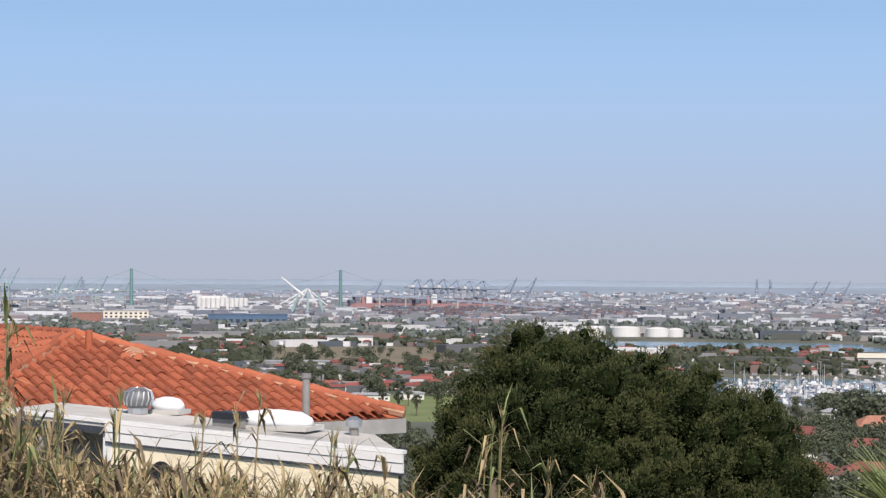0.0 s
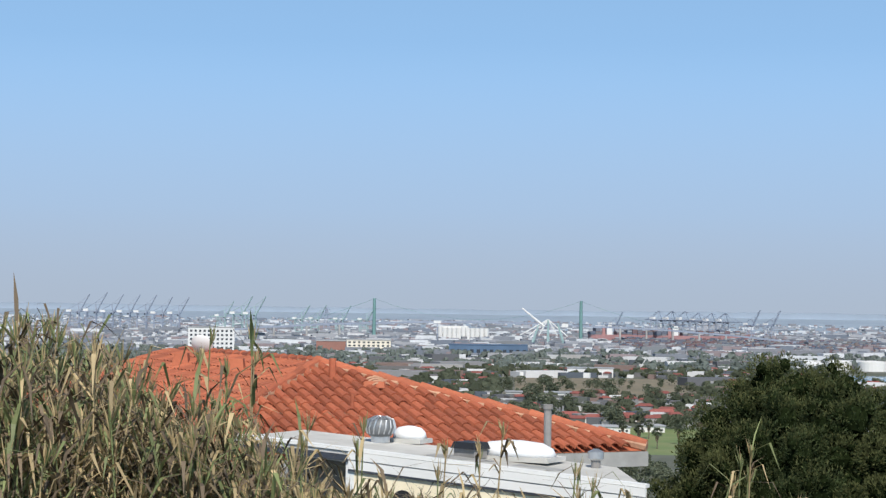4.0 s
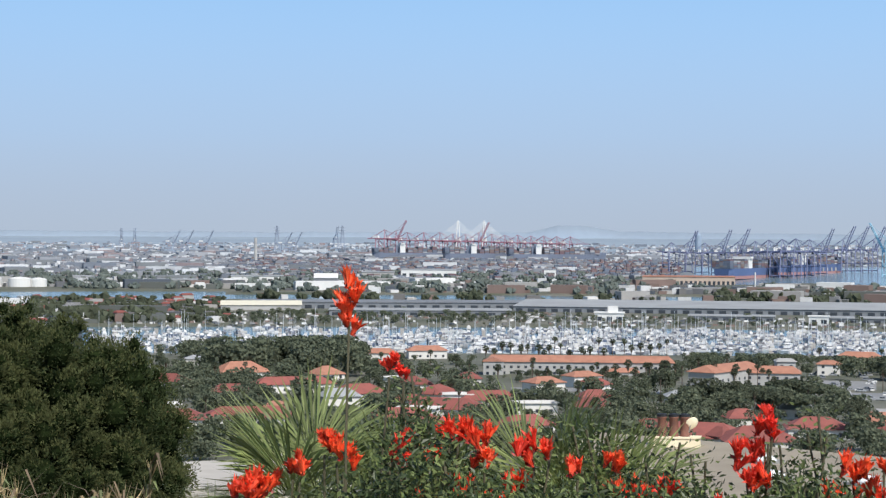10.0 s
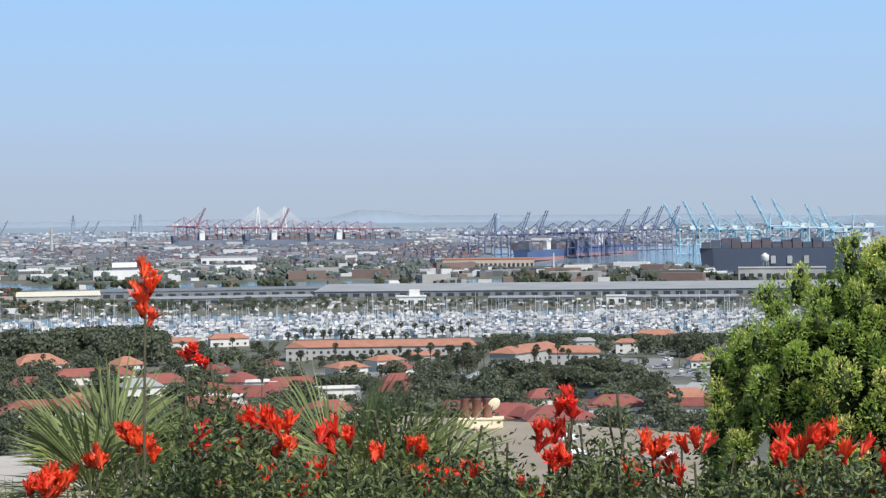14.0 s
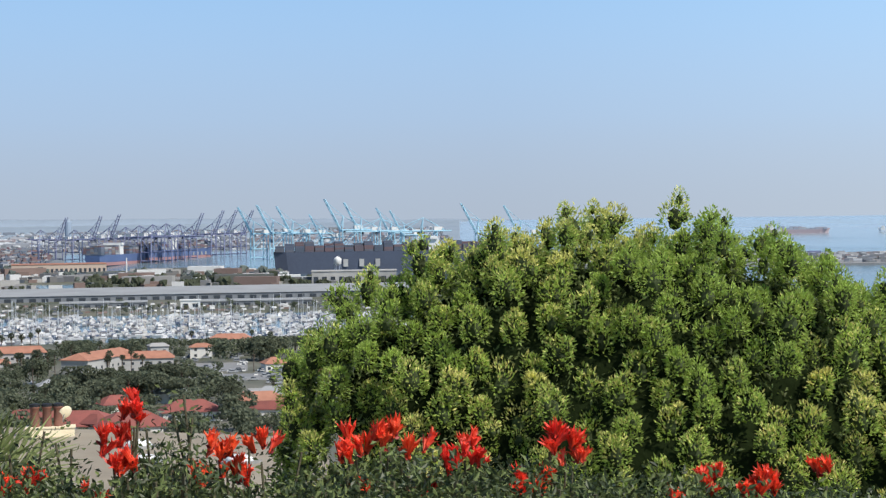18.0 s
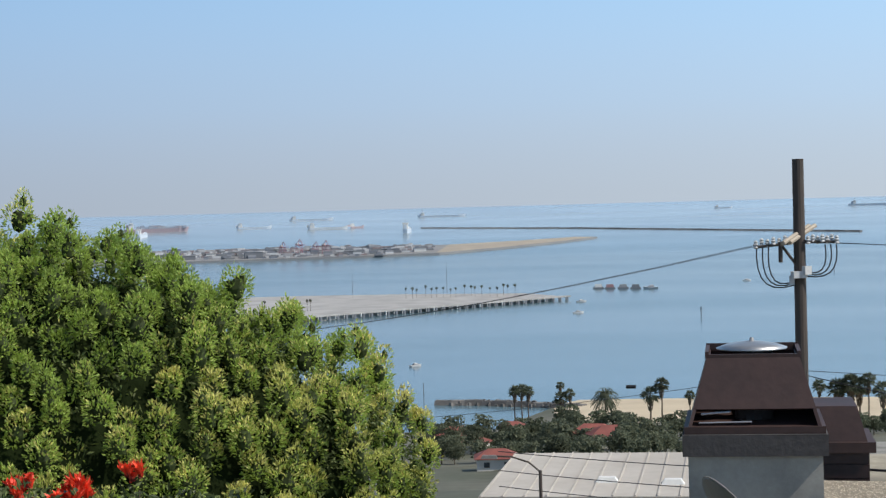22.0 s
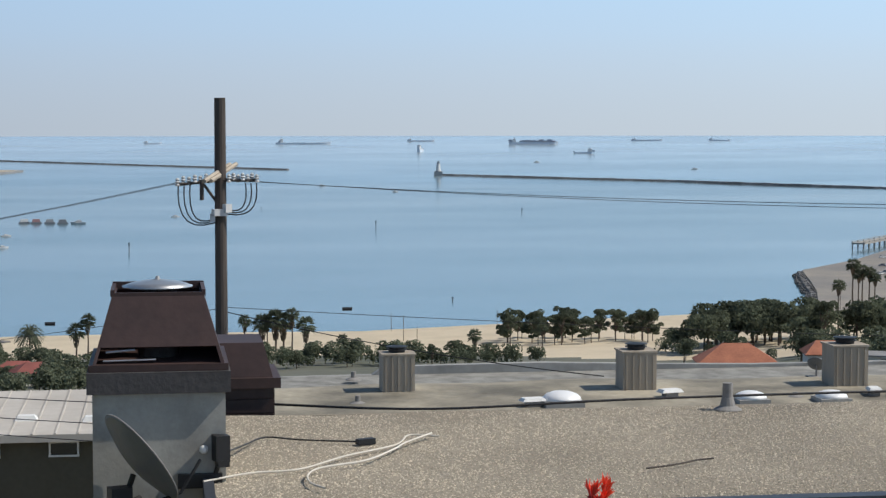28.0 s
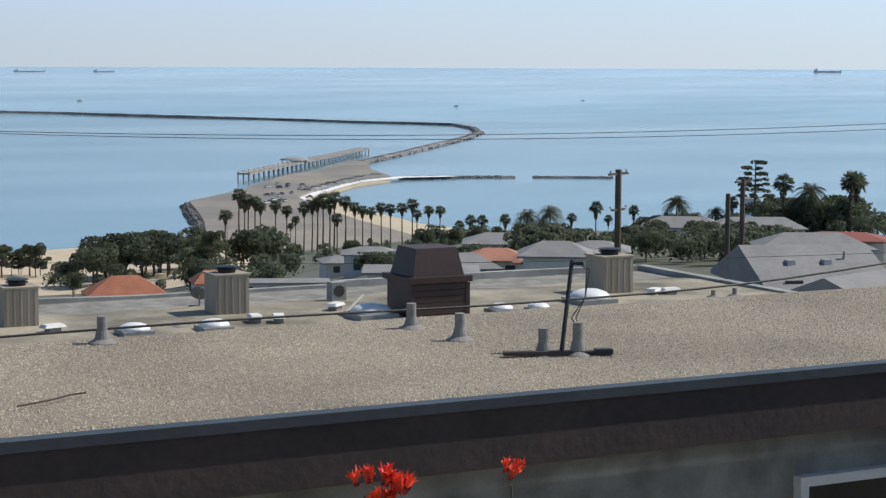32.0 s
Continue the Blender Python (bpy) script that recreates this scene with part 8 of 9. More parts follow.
# flat white-edged roof with cream wall
flat = thing("white_roof_house", Matrix.Translation((5.5, 20.0, 68.0)), "cream stucco house with a white-coated flat roof", "house")
M_WHITECOAT = mat("white_roof_coating", (0.62, 0.61, 0.58), (0.40, 0.39, 0.36), fine=5, broad=0.5, vary=0.2, bump=0.2)
porch, nearR, nearL = Vector((4.34, 19.29, 0)), Vector((6.78, 17.0, 0)), Vector((3.28, 20.28, 0))
d = (nearR - porch).normalized()
inw = Vector((-d.y, d.x, 0))
farL, farR = nearL + inw * 1.45, nearR + inw * 1.45 - d * 0.9


def roof_z(q):
    """The roof falls gently along its front."""
    return 78.45 - 0.0597 * (Vector((q[0], q[1], 0)) - porch).dot(d)


def prism(pts, z0, z1):
    """A block over a plan, between two heights above or below the roof."""
    n = len(pts)
    return Shape().add([(q.x, q.y, roof_z(q) + z1) for q in pts] + [(q.x, q.y, roof_z(q) + z0) for q in pts], [tuple(range(n)), tuple(range(2 * n - 1, n - 1, -1))] + [(i, n + i, n + (i + 1) % n, (i + 1) % n) for i in range(n)])


def strip_(a, b, off, w, z, h):
    return prism([a + inw * (off - w / 2), b + inw * (off - w / 2), b + inw * (off + w / 2), a + inw * (off + w / 2)], z, z + h)


M_WALLCREAM = mat("cream_wall_stucco", (0.88, 0.78, 0.57), (0.83, 0.73, 0.53), fine=8, broad=0.6, vary=0.06, bump=0.25)
under("roof", prism([nearL, nearR, farR, farL], -0.12, 0.0), M_WHITECOAT, flat, "white-coated flat roof, dirty in patches")
under("wall", prism([porch + inw * 0.005, nearR + inw * 0.005 - d * 0.06, farR - inw * 0.1 - d * 0.25, porch + inw * 1.35], -12.4, -0.12), M_WALLCREAM, flat, "cream stucco wall")
# grey instead of cream, porch shade put into the wall's colour
under("porch_wall", prism([nearL + inw * 1.1, porch + inw * 1.1, porch + inw * 1.3, nearL + inw * 1.3], -12.4, -0.12), M_GREYSTUCCO, flat, "wall at the back of a porch, greyed for shade")
under("porch_post", prism([porch - d * 0.04, porch + d * 0.06, porch + d * 0.06 + inw * 0.1, porch - d * 0.04 + inw * 0.1], -12.4, -0.12), M_WHITEPAINT, flat, "white corner post")
under("roof_edge", strip_(nearL, nearR, 0.03, 0.10, 0.001, 0.035), M_WHITEPAINT, flat, "white raised roof edge")
under("fascia", strip_(porch, nearR, -0.02, 0.03, -0.085, 0.08), M_WHITEPAINT, flat, "white fascia board")
under("fascia", strip_(porch, nearR, -0.01, 0.03, -0.185, 0.09), M_WHITEPAINT, flat, "white fascia board")
# dark colour on this board stands in for the porch shade
under("fascia", strip_(nearL, porch, -0.02, 0.04, -0.10, 0.06), M_EDGE, flat, "eaves board over the porch, darkened for shade")
# shadow line under the fascia, modelled as a dark strip
under("shadow_bead", strip_(porch, nearR, 0.01, 0.07, -0.208, 0.022), M_EDGE, flat, "dark strip standing in for the shadow line under the fascia")
for i in range(5):
    q = porch.lerp(nearR, 0.06 + 0.15 * i) + inw * (0.3 + 0.2 * (i % 2))
    under("roof_patch", strip_(q, q + d * (0.5 + 0.2 * (i % 3)), 0.0, 0.22, 0.001, 0.012), M_PARAPET if i % 2 else M_WHITECOAT, flat, "patched strip of roofing felt")
q = porch + d * 0.65
under("wall_vent", Shape().tube(q - inw * 0.01 + Vector((0, 0, roof_z(q) - 0.46)), q + inw * 0.10 + Vector((0, 0, roof_z(q) - 0.46)), 0.125, None, 18), M_BLACK, flat, "round dark wall vent")
tv = thing("turbine_vent", Matrix.Translation((4.92, 20.28, roof_z((4.92, 20.28)))), "round galvanised turbine roof vent", "roof vent")
part("neck", Shape().tube((0, 0, 0), (0, 0, 0.08), 0.11, None, 16), M_GALV, tv)
part("drum", Shape().lathe((0, 0, 0.07), [(0.12, 0), (0.15, 0.04), (0.16, 0.10), (0.135, 0.17), (0.05, 0.215)], 20), M_DISH, tv, smooth=True)
for i in range(16):
    a = 2 * math.pi * i / 16
    part("vane", Shape().path([(r * math.cos(a + w), r * math.sin(a + w), z) for r, w, z in ((0.15, 0, 0.10), (0.17, 0.1, 0.17), (0.145, 0.2, 0.25), (0.06, 0.3, 0.29))], 0.009, 4), M_GALV, tv)
for x, y, w, l, h in ((5.28, 20.36, 0.30, 0.42, 0.14), (6.10, 19.02, 0.48, 0.95, 0.16)):
    v = thing("skylight_dome", Matrix.Translation((x, y, roof_z((x, y)))) @ Euler((0, 0, math.atan2(d.y, d.x))).to_matrix().to_4x4(), "long white acrylic skylight on the white roof", "skylight", group="skylights on the white roof")
    part("curb", Shape().box((0, 0, 0), (l, w, 0.05)), M_WHITECOAT, v)
    part("dome", Shape().lathe((0, 0, 0.05), [(0.5, 0), (0.46, h * 0.5), (0.34, h * 0.85), (0.1, h)], 24, sx=l * 0.98, sy=w * 0.98), M_ACRYLIC, v, smooth=True)
fp = thing("flue_pipe", Matrix.Translation((6.48, 19.10, roof_z((6.48, 19.10)))), "tall grey metal flue pipe on the white roof", "flue pipe")
part("pipe", Shape().tube((0, 0, -0.05), (0, 0, 0.57), 0.042, None, 14), M_PIPE, fp)
part("collar", Shape().lathe((0, 0, 0), [(0.12, 0), (0.1, 0.03), (0.05, 0.08)], 14), M_PIPE, fp)
part("cap", Shape().tube((0, 0, 0.55), (0, 0, 0.60), 0.055, None, 14), M_PIPE, fp)
for x, y, k, m_ in ((5.61, 19.08, 1.0, M_BLACK), (6.83, 18.55, 1.1, M_GALV)):
    v = thing("roof_fan", Matrix.Translation((x, y, roof_z((x, y)))), "small %s roof ventilator on the white roof" % ("dark boxy" if m_ is M_BLACK else "round galvanised"), "roof vent", group="ventilators on the white roof")
    if m_ is M_BLACK:
        part("base", Shape().box((0, 0, 0), (0.3, 0.2, 0.10), -60), M_PIPE, v)
        part("hood", Shape().box((0, 0, 0.10), (0.34, 0.26, 0.07), -60, 0.85), m_, v)
    else:
        part("base", Shape().tube((0, 0, 0), (0, 0, 0.08), 0.05, None, 12), M_PIPE, v)
        part("hood", Shape().lathe((0, 0, 0.08), [(0.06, 0), (0.085, 0.02), (0.085, 0.09), (0.03, 0.12)], 14), m_, v)


# ---- utility pole and its wires ----
upole = thing("utility_pole", Matrix.Translation(at(91.90, 45, hill(92, 45))), "tall weathered utility pole with insulators and looping jumpers", "utility pole")
o = at(91.90, 45, 0)
ztop = rise(0.93, 45)
under("pole", Shape().tube((o.x, o.y, hill(92, 45) - 0.5), (o.x, o.y, ztop), 0.17, 0.135, 14), M_WOODGREY, upole, "dark weathered wooden pole")
lat = Vector((0, 1, 0)).lerp(Vector((1, 0, 0)), 0.35).normalized()
for off in (-0.17, 0.17):
    c = Vector((o.x, o.y, 78.95)) + Vector((-lat.y, lat.x, 0)) * off
    s = Shape()
    s.tube(c - Vector((0.85, -0.33, 0.18)), c + Vector((0.85, -0.33, 0.18)), 0.055, None, 6)
    under("crossarm", s, M_VENTBOX, upole, "pale weathered crossarm")
under("brace", Shape().tube((o.x - 0.25, o.y + 0.42, 78.7), (o.x, o.y + 0.1, 78.25), 0.035).tube((o.x - 0.25, o.y + 0.45, 78.3), (o.x - 0.25, o.y + 0.45, 78.78), 0.05), M_WOODGREY, upole)
M_PORC = mat("grey_porcelain", (0.58, 0.59, 0.60), fine=12, broad=2, vary=0.2, rough=0.3)
for sg, reach_ in ((1, 1.02), (-1, 0.86)):
    for k in range(7):
        y0 = 0.2 + (reach_ - 0.2) * k / 6
        q = Vector((o.x - 0.1 + 0.03 * (k % 3), o.y + sg * y0, 78.80 - (0.10 * y0 if sg > 0 else 0.02) + 0.035 * (k % 2)))
        under("insulator", Shape().lathe(q, [(0.02, -0.07), (0.07, -0.045), (0.035, 0.0), (0.07, 0.03), (0.035, 0.06), (0.055, 0.09), (0.015, 0.13)], 10), M_PORC, upole)
    under("insulator_rail", Shape().tube((o.x - 0.1, o.y, 78.77), (o.x - 0.1, o.y + sg * (reach_ + 0.04), 78.77 - (0.11 if sg > 0 else 0.02)), 0.035), M_WOODGREY, upole)
under("switch_box", Shape().box((o.x - 0.2, o.y + 0.03, 77.92), (0.2, 0.34, 0.16), 20).box((o.x - 0.22, o.y - 0.15, 78.0), (0.12, 0.2, 0.2), 40).box((o.x - 0.18, o.y + 0.2, 77.78), (0.12, 0.12, 0.2), 0), M_PORC, upole)


def hang(a, b, sag, n=14):
    return [a.lerp(b, i / n) - Vector((0, 0, sag * 4 * (i / n) * (1 - i / n))) for i in range(n + 1)]


def wire(pts, r, label="dark overhead wire strung from the pole", name="overhead_wire"):
    return tagged(part(name, Shape().path(pts, r, 5), M_BLACK), label, "wire", group="overhead wires")


O3 = Vector((o.x, o.y, 78.7))
for k in range(3):
    for sg in (-1, 1):
        a = O3 + Vector((-0.1, (1.0 - 0.14 * k) if sg > 0 else -(0.85 - 0.13 * k), 0.0))
        b = Vector((o.x - 0.15, o.y + (0.13 if sg > 0 else -0.16), 77.76 + (0.0 if sg > 0 else 0.2) + 0.05 * k))
        m = Vector((a.x, a.y + sg * 0.10, b.z + (-0.32 if sg > 0 else -0.15)))
        pts = [a.lerp(m, t).lerp(m.lerp(b, t), t) for t in (0, 0.12, 0.25, 0.4, 0.55, 0.7, 0.85, 1.0)]
        under("jumper", Shape().path(pts, 0.017, 6), M_BLACK, upole, "looping black jumper cable")
for y0, r in ((1.0, 0.008), (0.86, 0.008)):
    wire(hang(O3 + Vector((0, y0, 0.02)), Vector(at(70.0, 110, rise(-3.9, 110))), 0.9), r)
for y0, az, el in ((-0.86, 137, -1.55), (-0.7, 138, -1.3)):
    wire(hang(O3 + Vector((0, y0, 0.03)), Vector(at(az, 52, rise(el, 52))), 0.55, 22), 0.008)
a = Vector((o.x, o.y - 0.15, rise(-5.45, 45)))
wire(hang(a, Vector(at(135, 60, rise(-5.35, 60))), 0.35, 20), 0.008)
wire(hang(Vector((o.x, o.y + 0.15, rise(-5.5, 45))), Vector(at(76, 80, rise(-6.7, 80))), 0.3), 0.008)
wire(hang(Vector((o.x, o.y - 0.15, rise(-5.6, 45))), Vector((39.5, -9.6, 74.6)), 0.15), 0.012, "service wire dropping to the flat roof")
for y, z in ((-3.05, -0.06), (4.06, -0.31)):
    t = thing("cable_splice", Matrix.Translation((o.x + 0.2, o.y + y, rise(-5.5, 45) + z)), "black cable splice hanging on the line", "cable splice", group="overhead wires")
    part("case", Shape().tube((0, -0.12, 0), (0, 0.12, 0), 0.045, None, 8), M_BLACK, t)
for z, az in ((70.8, 85), (71.3, 85), (71.9, 85)):
    wire(hang(Vector((58, 7.5, z + 0.15)), Vector((48, -3.5, z + 0.9)), 0.1), 0.014, "low wire crossing before the olive wall")


# ---- plants round the viewpoint ----
M_LEAF_H = mat("hedge_leaf", (0.16, 0.20, 0.07), (0.11, 0.145, 0.05), fine=6, broad=0.8, vary=0.25, island=0.4, rough=0.6, spec=0.3, bump=0, trans=0.3)
M_LEAF_G = mat("green_leaf", (0.45, 0.58, 0.125), (0.34, 0.46, 0.095), fine=6, broad=0.8, vary=0.2, island=0.28, rough=0.5, bump=0, trans=0.45)
M_LEAF_Y = mat("young_yellow_leaf", (0.76, 0.70, 0.24), (0.60, 0.62, 0.18), fine=6, broad=0.8, vary=0.2, island=0.35, rough=0.5, bump=0, trans=0.4)
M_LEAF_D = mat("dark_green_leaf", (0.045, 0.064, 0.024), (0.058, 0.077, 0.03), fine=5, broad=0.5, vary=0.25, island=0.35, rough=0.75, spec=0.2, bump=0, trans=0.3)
# lighter olive leaf that paints the sunlit tops of the dark tree
M_LEAF_LIT = mat("olive_leaf", (0.115, 0.125, 0.052), (0.085, 0.098, 0.04), fine=5, broad=0.5, vary=0.25, island=0.3, rough=0.85, spec=0.12, bump=0, trans=0.3)
M_LEAF_HD = mat("dark_hedge_leaf", (0.036, 0.054, 0.018), (0.05, 0.07, 0.024), fine=5, broad=0.5, vary=0.3, island=0.4, rough=0.5, bump=0, trans=0.2)
# near-black fill inside the crowns, shade put into the colour
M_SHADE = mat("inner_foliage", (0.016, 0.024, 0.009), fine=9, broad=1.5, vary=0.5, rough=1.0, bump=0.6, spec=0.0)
M_REED_DRY = mat("dry_reed", (0.50, 0.39, 0.215), (0.31, 0.24, 0.13), fine=9, broad=1.5, vary=0.25, island=0.4, rough=0.7, bump=0, trans=0.25)
M_REED_GREEN = mat("green_reed", (0.235, 0.27, 0.115), (0.165, 0.20, 0.08), fine=9, broad=1.5, vary=0.25, island=0.35, rough=0.6, bump=0, trans=0.25)
M_REED_BROWN = mat("brown_reed", (0.15, 0.11, 0.07), (0.10, 0.075, 0.048), fine=9, broad=1.5, vary=0.3, island=0.4, rough=0.8, bump=0)
M_RED = mat("orange_red_petal", (0.82, 0.045, 0.03), (0.88, 0.12, 0.035), fine=20, broad=5, vary=0.15, island=0.25, rough=0.5, bump=0, trans=0.3)
M_BUD = mat("dark_red_bud", (0.30, 0.03, 0.025), fine=20, broad=5, vary=0.2, island=0.3, rough=0.5, bump=0)
M_STEM = mat("green_brown_stem", (0.10, 0.09, 0.05), fine=20, broad=3, vary=0.25)
M_PALM = mat("fan_palm_leaf", (0.22, 0.26, 0.095), (0.14, 0.172, 0.064), fine=10, broad=1.5, vary=0.25, island=0.45, rough=0.5, bump=0, trans=0.25)


def leaf(s, p, d, side, ln, w, m=0, droop=0.0):
    """A pointed leaf: two folded halves along its rib."""
    up = side.cross(d)
    mid = p + d * (ln * 0.45) + up * (w * 0.25)
    tip = p + d * ln - Vector((0, 0, droop * ln))
    n = len(s.v)
    s.v += [tuple(p), tuple(mid + side * w * 0.5), tuple(tip), tuple(mid - side * w * 0.5)]
    s.f += [(n, n + 1, n + 2, n + 3)]
    s.m += [m]


def unit(rng):
    z, a = rng.uniform(-1, 1), rng.uniform(0, 2 * math.pi)
    r = math.sqrt(1 - z * z)
    return Vector((r * math.cos(a), r * math.sin(a), z))


def leaf_head(s, c, r, h, rng, n, ln, w, pick, m_in):
    """A rounded head of close-set small leaves round an inside coloured dark for shade; pick gives a leaf's material by
    its height in the clump.
    """
    k = len(s.v)
    nu, nv = 7, 4
    for j in range(nv + 1):
        b = math.pi * j / nv
        for i in range(nu):
            a = 2 * math.pi * (i + 0.5 * (j % 2)) / nu
            q = 0.52 * rng.uniform(0.85, 1.1)
            s.v.append((c.x + r * q * math.sin(b) * math.cos(a), c.y + r * q * math.sin(b) * math.sin(a), c.z - h * q * math.cos(b)))
    for j in range(nv):
        for i in range(nu):
            s.f.append((k + j * nu + i, k + j * nu + (i + 1) % nu, k + (j + 1) * nu + (i + 1) % nu, k + (j + 1) * nu + i))
            s.m.append(m_in)
    lump = Vector((rng.uniform(-9, 9), rng.uniform(-9, 9), rng.uniform(-9, 9)))
    for i in range(n):
        u = unit(rng)
        if u.z < -0.75:
            continue
        q = rng.uniform(0.72, 1.0) * (1 + 0.3 * noise.noise(u * 1.9 + lump))
        p = c + Vector((u.x * r * q, u.y * r * q, u.z * h * q))
        d = (u * 0.8 + unit(rng) * 0.65 + Vector((0, 0, 0.45))).normalized()
        leaf(s, p, d, d.cross(u + unit(rng) * 0.25).normalized(), ln * rng.uniform(0.7, 1.3), w, pick(u.z))


def tuft(s, p, axis, size, rng, m, n=26, ln=0.16, w=0.04):
    """A loose hanging spray of leaves."""
    for i in range(n):
        d = (unit(rng) + axis * 0.7 - Vector((0, 0, 0.25))).normalized()
        q = p + unit(rng) * (size * rng.random() * 0.6)
        leaf(s, q, d, d.cross(unit(rng)).normalized(), ln * rng.uniform(0.7, 1.3), w, m, 0.15)


def polar(az, d, z):
    a = radians(az)
    return (d * math.sin(a), d * math.cos(a), z)


# bright green tree with whorled shoots
rng = random.Random(21)
green = thing("green_tree", Matrix.Translation(polar(67.8, 15.6, 72.6)), "broad dense tree with glossy green leaves and yellow-green new shoots", "tree")
DOME = [(55.8, -8.5), (56.1, -6.5), (56.4, -4.7), (57.2, -3.1), (58.1, -2.4), (58.9, -1.75), (60.1, -0.98), (61.5, -0.33), (63.2, -0.11), (64.6, 0.12), (66.8, 0.26), (68.2, 0.30), (69.7, 0.1), (70.8, -0.36), (72.8, -0.85),
        (74.7, -1.72), (76.5, -2.45), (77.5, -3.3), (79.0, -4.2), (79.8, -5.4), (80.3, -6.7), (80.9, -8.6)]


def dome(az, phi, inset):
    """A point of the crown's outside: the ridge runs along the bearing, phi turns down its near side."""
    rd = 2.6 * math.sqrt(max(0.1, 1 - ((az - 68.3) / 13.2) ** 2)) - inset
    zt = rise(lerp(az, DOME), 15.6) - inset
    return Vector(polar(az, 15.6 - rd * math.sin(phi), 73.4 + (zt - 73.4) * math.cos(phi)))


def dome_points(n, gap, rng, tries, inset):
    """Up to n points on the dome, no two nearer than gap, each with the way out."""
    got, kept = [], np.zeros((n, 3))
    for _ in range(tries):
        az, phi = rng.uniform(55.9, 80.9), rng.uniform(-0.5, 1.45)
        q = dome(az, phi, inset)
        if got and np.min(np.sum((kept[:len(got)] - np.array(q)) ** 2, axis=1)) < gap * gap:
            continue
        nrm = (dome(az, phi + 0.02, inset) - q).cross(dome(az + 0.05, phi, inset) - q).normalized()
        if nrm.dot(q - Vector(polar(68.3, 15.6, 74.5))) < 0:
            nrm = -nrm
        kept[len(got)] = q
        got.append((q, nrm))
        if len(got) == n:
            break
    return got


# dark shell inside the crown, painted shade behind the shoots
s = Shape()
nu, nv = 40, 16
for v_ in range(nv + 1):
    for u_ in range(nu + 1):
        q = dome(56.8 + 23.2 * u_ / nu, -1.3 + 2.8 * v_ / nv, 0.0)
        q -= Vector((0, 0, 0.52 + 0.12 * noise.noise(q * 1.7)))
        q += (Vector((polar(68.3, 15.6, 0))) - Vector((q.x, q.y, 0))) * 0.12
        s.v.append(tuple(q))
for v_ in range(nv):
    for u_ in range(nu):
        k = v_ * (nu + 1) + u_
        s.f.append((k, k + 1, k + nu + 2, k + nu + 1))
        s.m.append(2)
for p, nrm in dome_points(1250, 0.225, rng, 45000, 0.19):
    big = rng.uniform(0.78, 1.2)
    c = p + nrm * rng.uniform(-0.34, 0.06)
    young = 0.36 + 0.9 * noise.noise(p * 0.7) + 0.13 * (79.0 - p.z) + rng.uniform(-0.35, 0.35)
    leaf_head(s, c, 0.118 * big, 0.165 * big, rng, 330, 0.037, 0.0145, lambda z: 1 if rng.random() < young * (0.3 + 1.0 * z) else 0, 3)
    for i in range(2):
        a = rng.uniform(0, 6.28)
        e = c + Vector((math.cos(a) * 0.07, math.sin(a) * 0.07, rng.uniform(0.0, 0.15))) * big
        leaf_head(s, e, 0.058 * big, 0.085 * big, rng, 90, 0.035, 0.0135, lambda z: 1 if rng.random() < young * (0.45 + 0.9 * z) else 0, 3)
# deep tufts in a darker leaf, painted shade for the gaps
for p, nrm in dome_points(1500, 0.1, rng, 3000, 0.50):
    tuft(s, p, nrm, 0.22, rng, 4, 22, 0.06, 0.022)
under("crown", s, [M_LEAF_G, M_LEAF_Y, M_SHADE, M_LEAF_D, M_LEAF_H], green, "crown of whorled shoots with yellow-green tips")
s = Shape()
tb = Vector(polar(67.8, 15.6, 72.4))
s.tube(tb, tb + Vector((0.1, 0.1, 1.6)), 0.2, 0.15, 12)
for a in range(5):
    e = tb + Vector((0.1 + 1.3 * math.cos(a * 1.26), 0.1 + 1.3 * math.sin(a * 1.26), 3.4))
    s.tube(tb + Vector((0.1, 0.1, 1.5)), e, 0.11, 0.05, 8)
under("trunk", s, M_BARK, green)

# dark round tree
rng = random.Random(22)
dark = thing("dark_tree", Matrix.Translation(polar(28.0, 32.5, 67.6)), "large round-headed dark green tree below the slope", "tree")
TREE_TOP = [(22.0, -5.9), (22.5, -5.1), (23.1, -4.3), (23.6, -3.5), (23.95, -2.7), (24.5, -2.25), (25.3, -1.72), (26.2, -1.58), (27.2, -1.56), (27.8, -1.85), (28.4, -2.25), (29.1, -2.17), (30.0, -2.38), (30.8, -2.5), (31.5, -3.05), (32.4, -3.48), (33.1, -4.1), (33.9, -4.75), (34.4, -5.6), (34.7, -6.5)]
MIDZ, TREE_D = 72.6, 32.5


def crown_at(az, phi, inset):
    """A point of the crown's outside: phi turns from the top down its near side."""
    deep = 3.4 * math.sqrt(max(0.06, 1 - ((az - 28.3) / 6.6) ** 2)) - inset
    zt = rise(lerp(az, TREE_TOP), TREE_D) - inset
    return Vector(polar(az, TREE_D - deep * math.sin(phi), MIDZ + (zt - MIDZ) * math.cos(phi)))


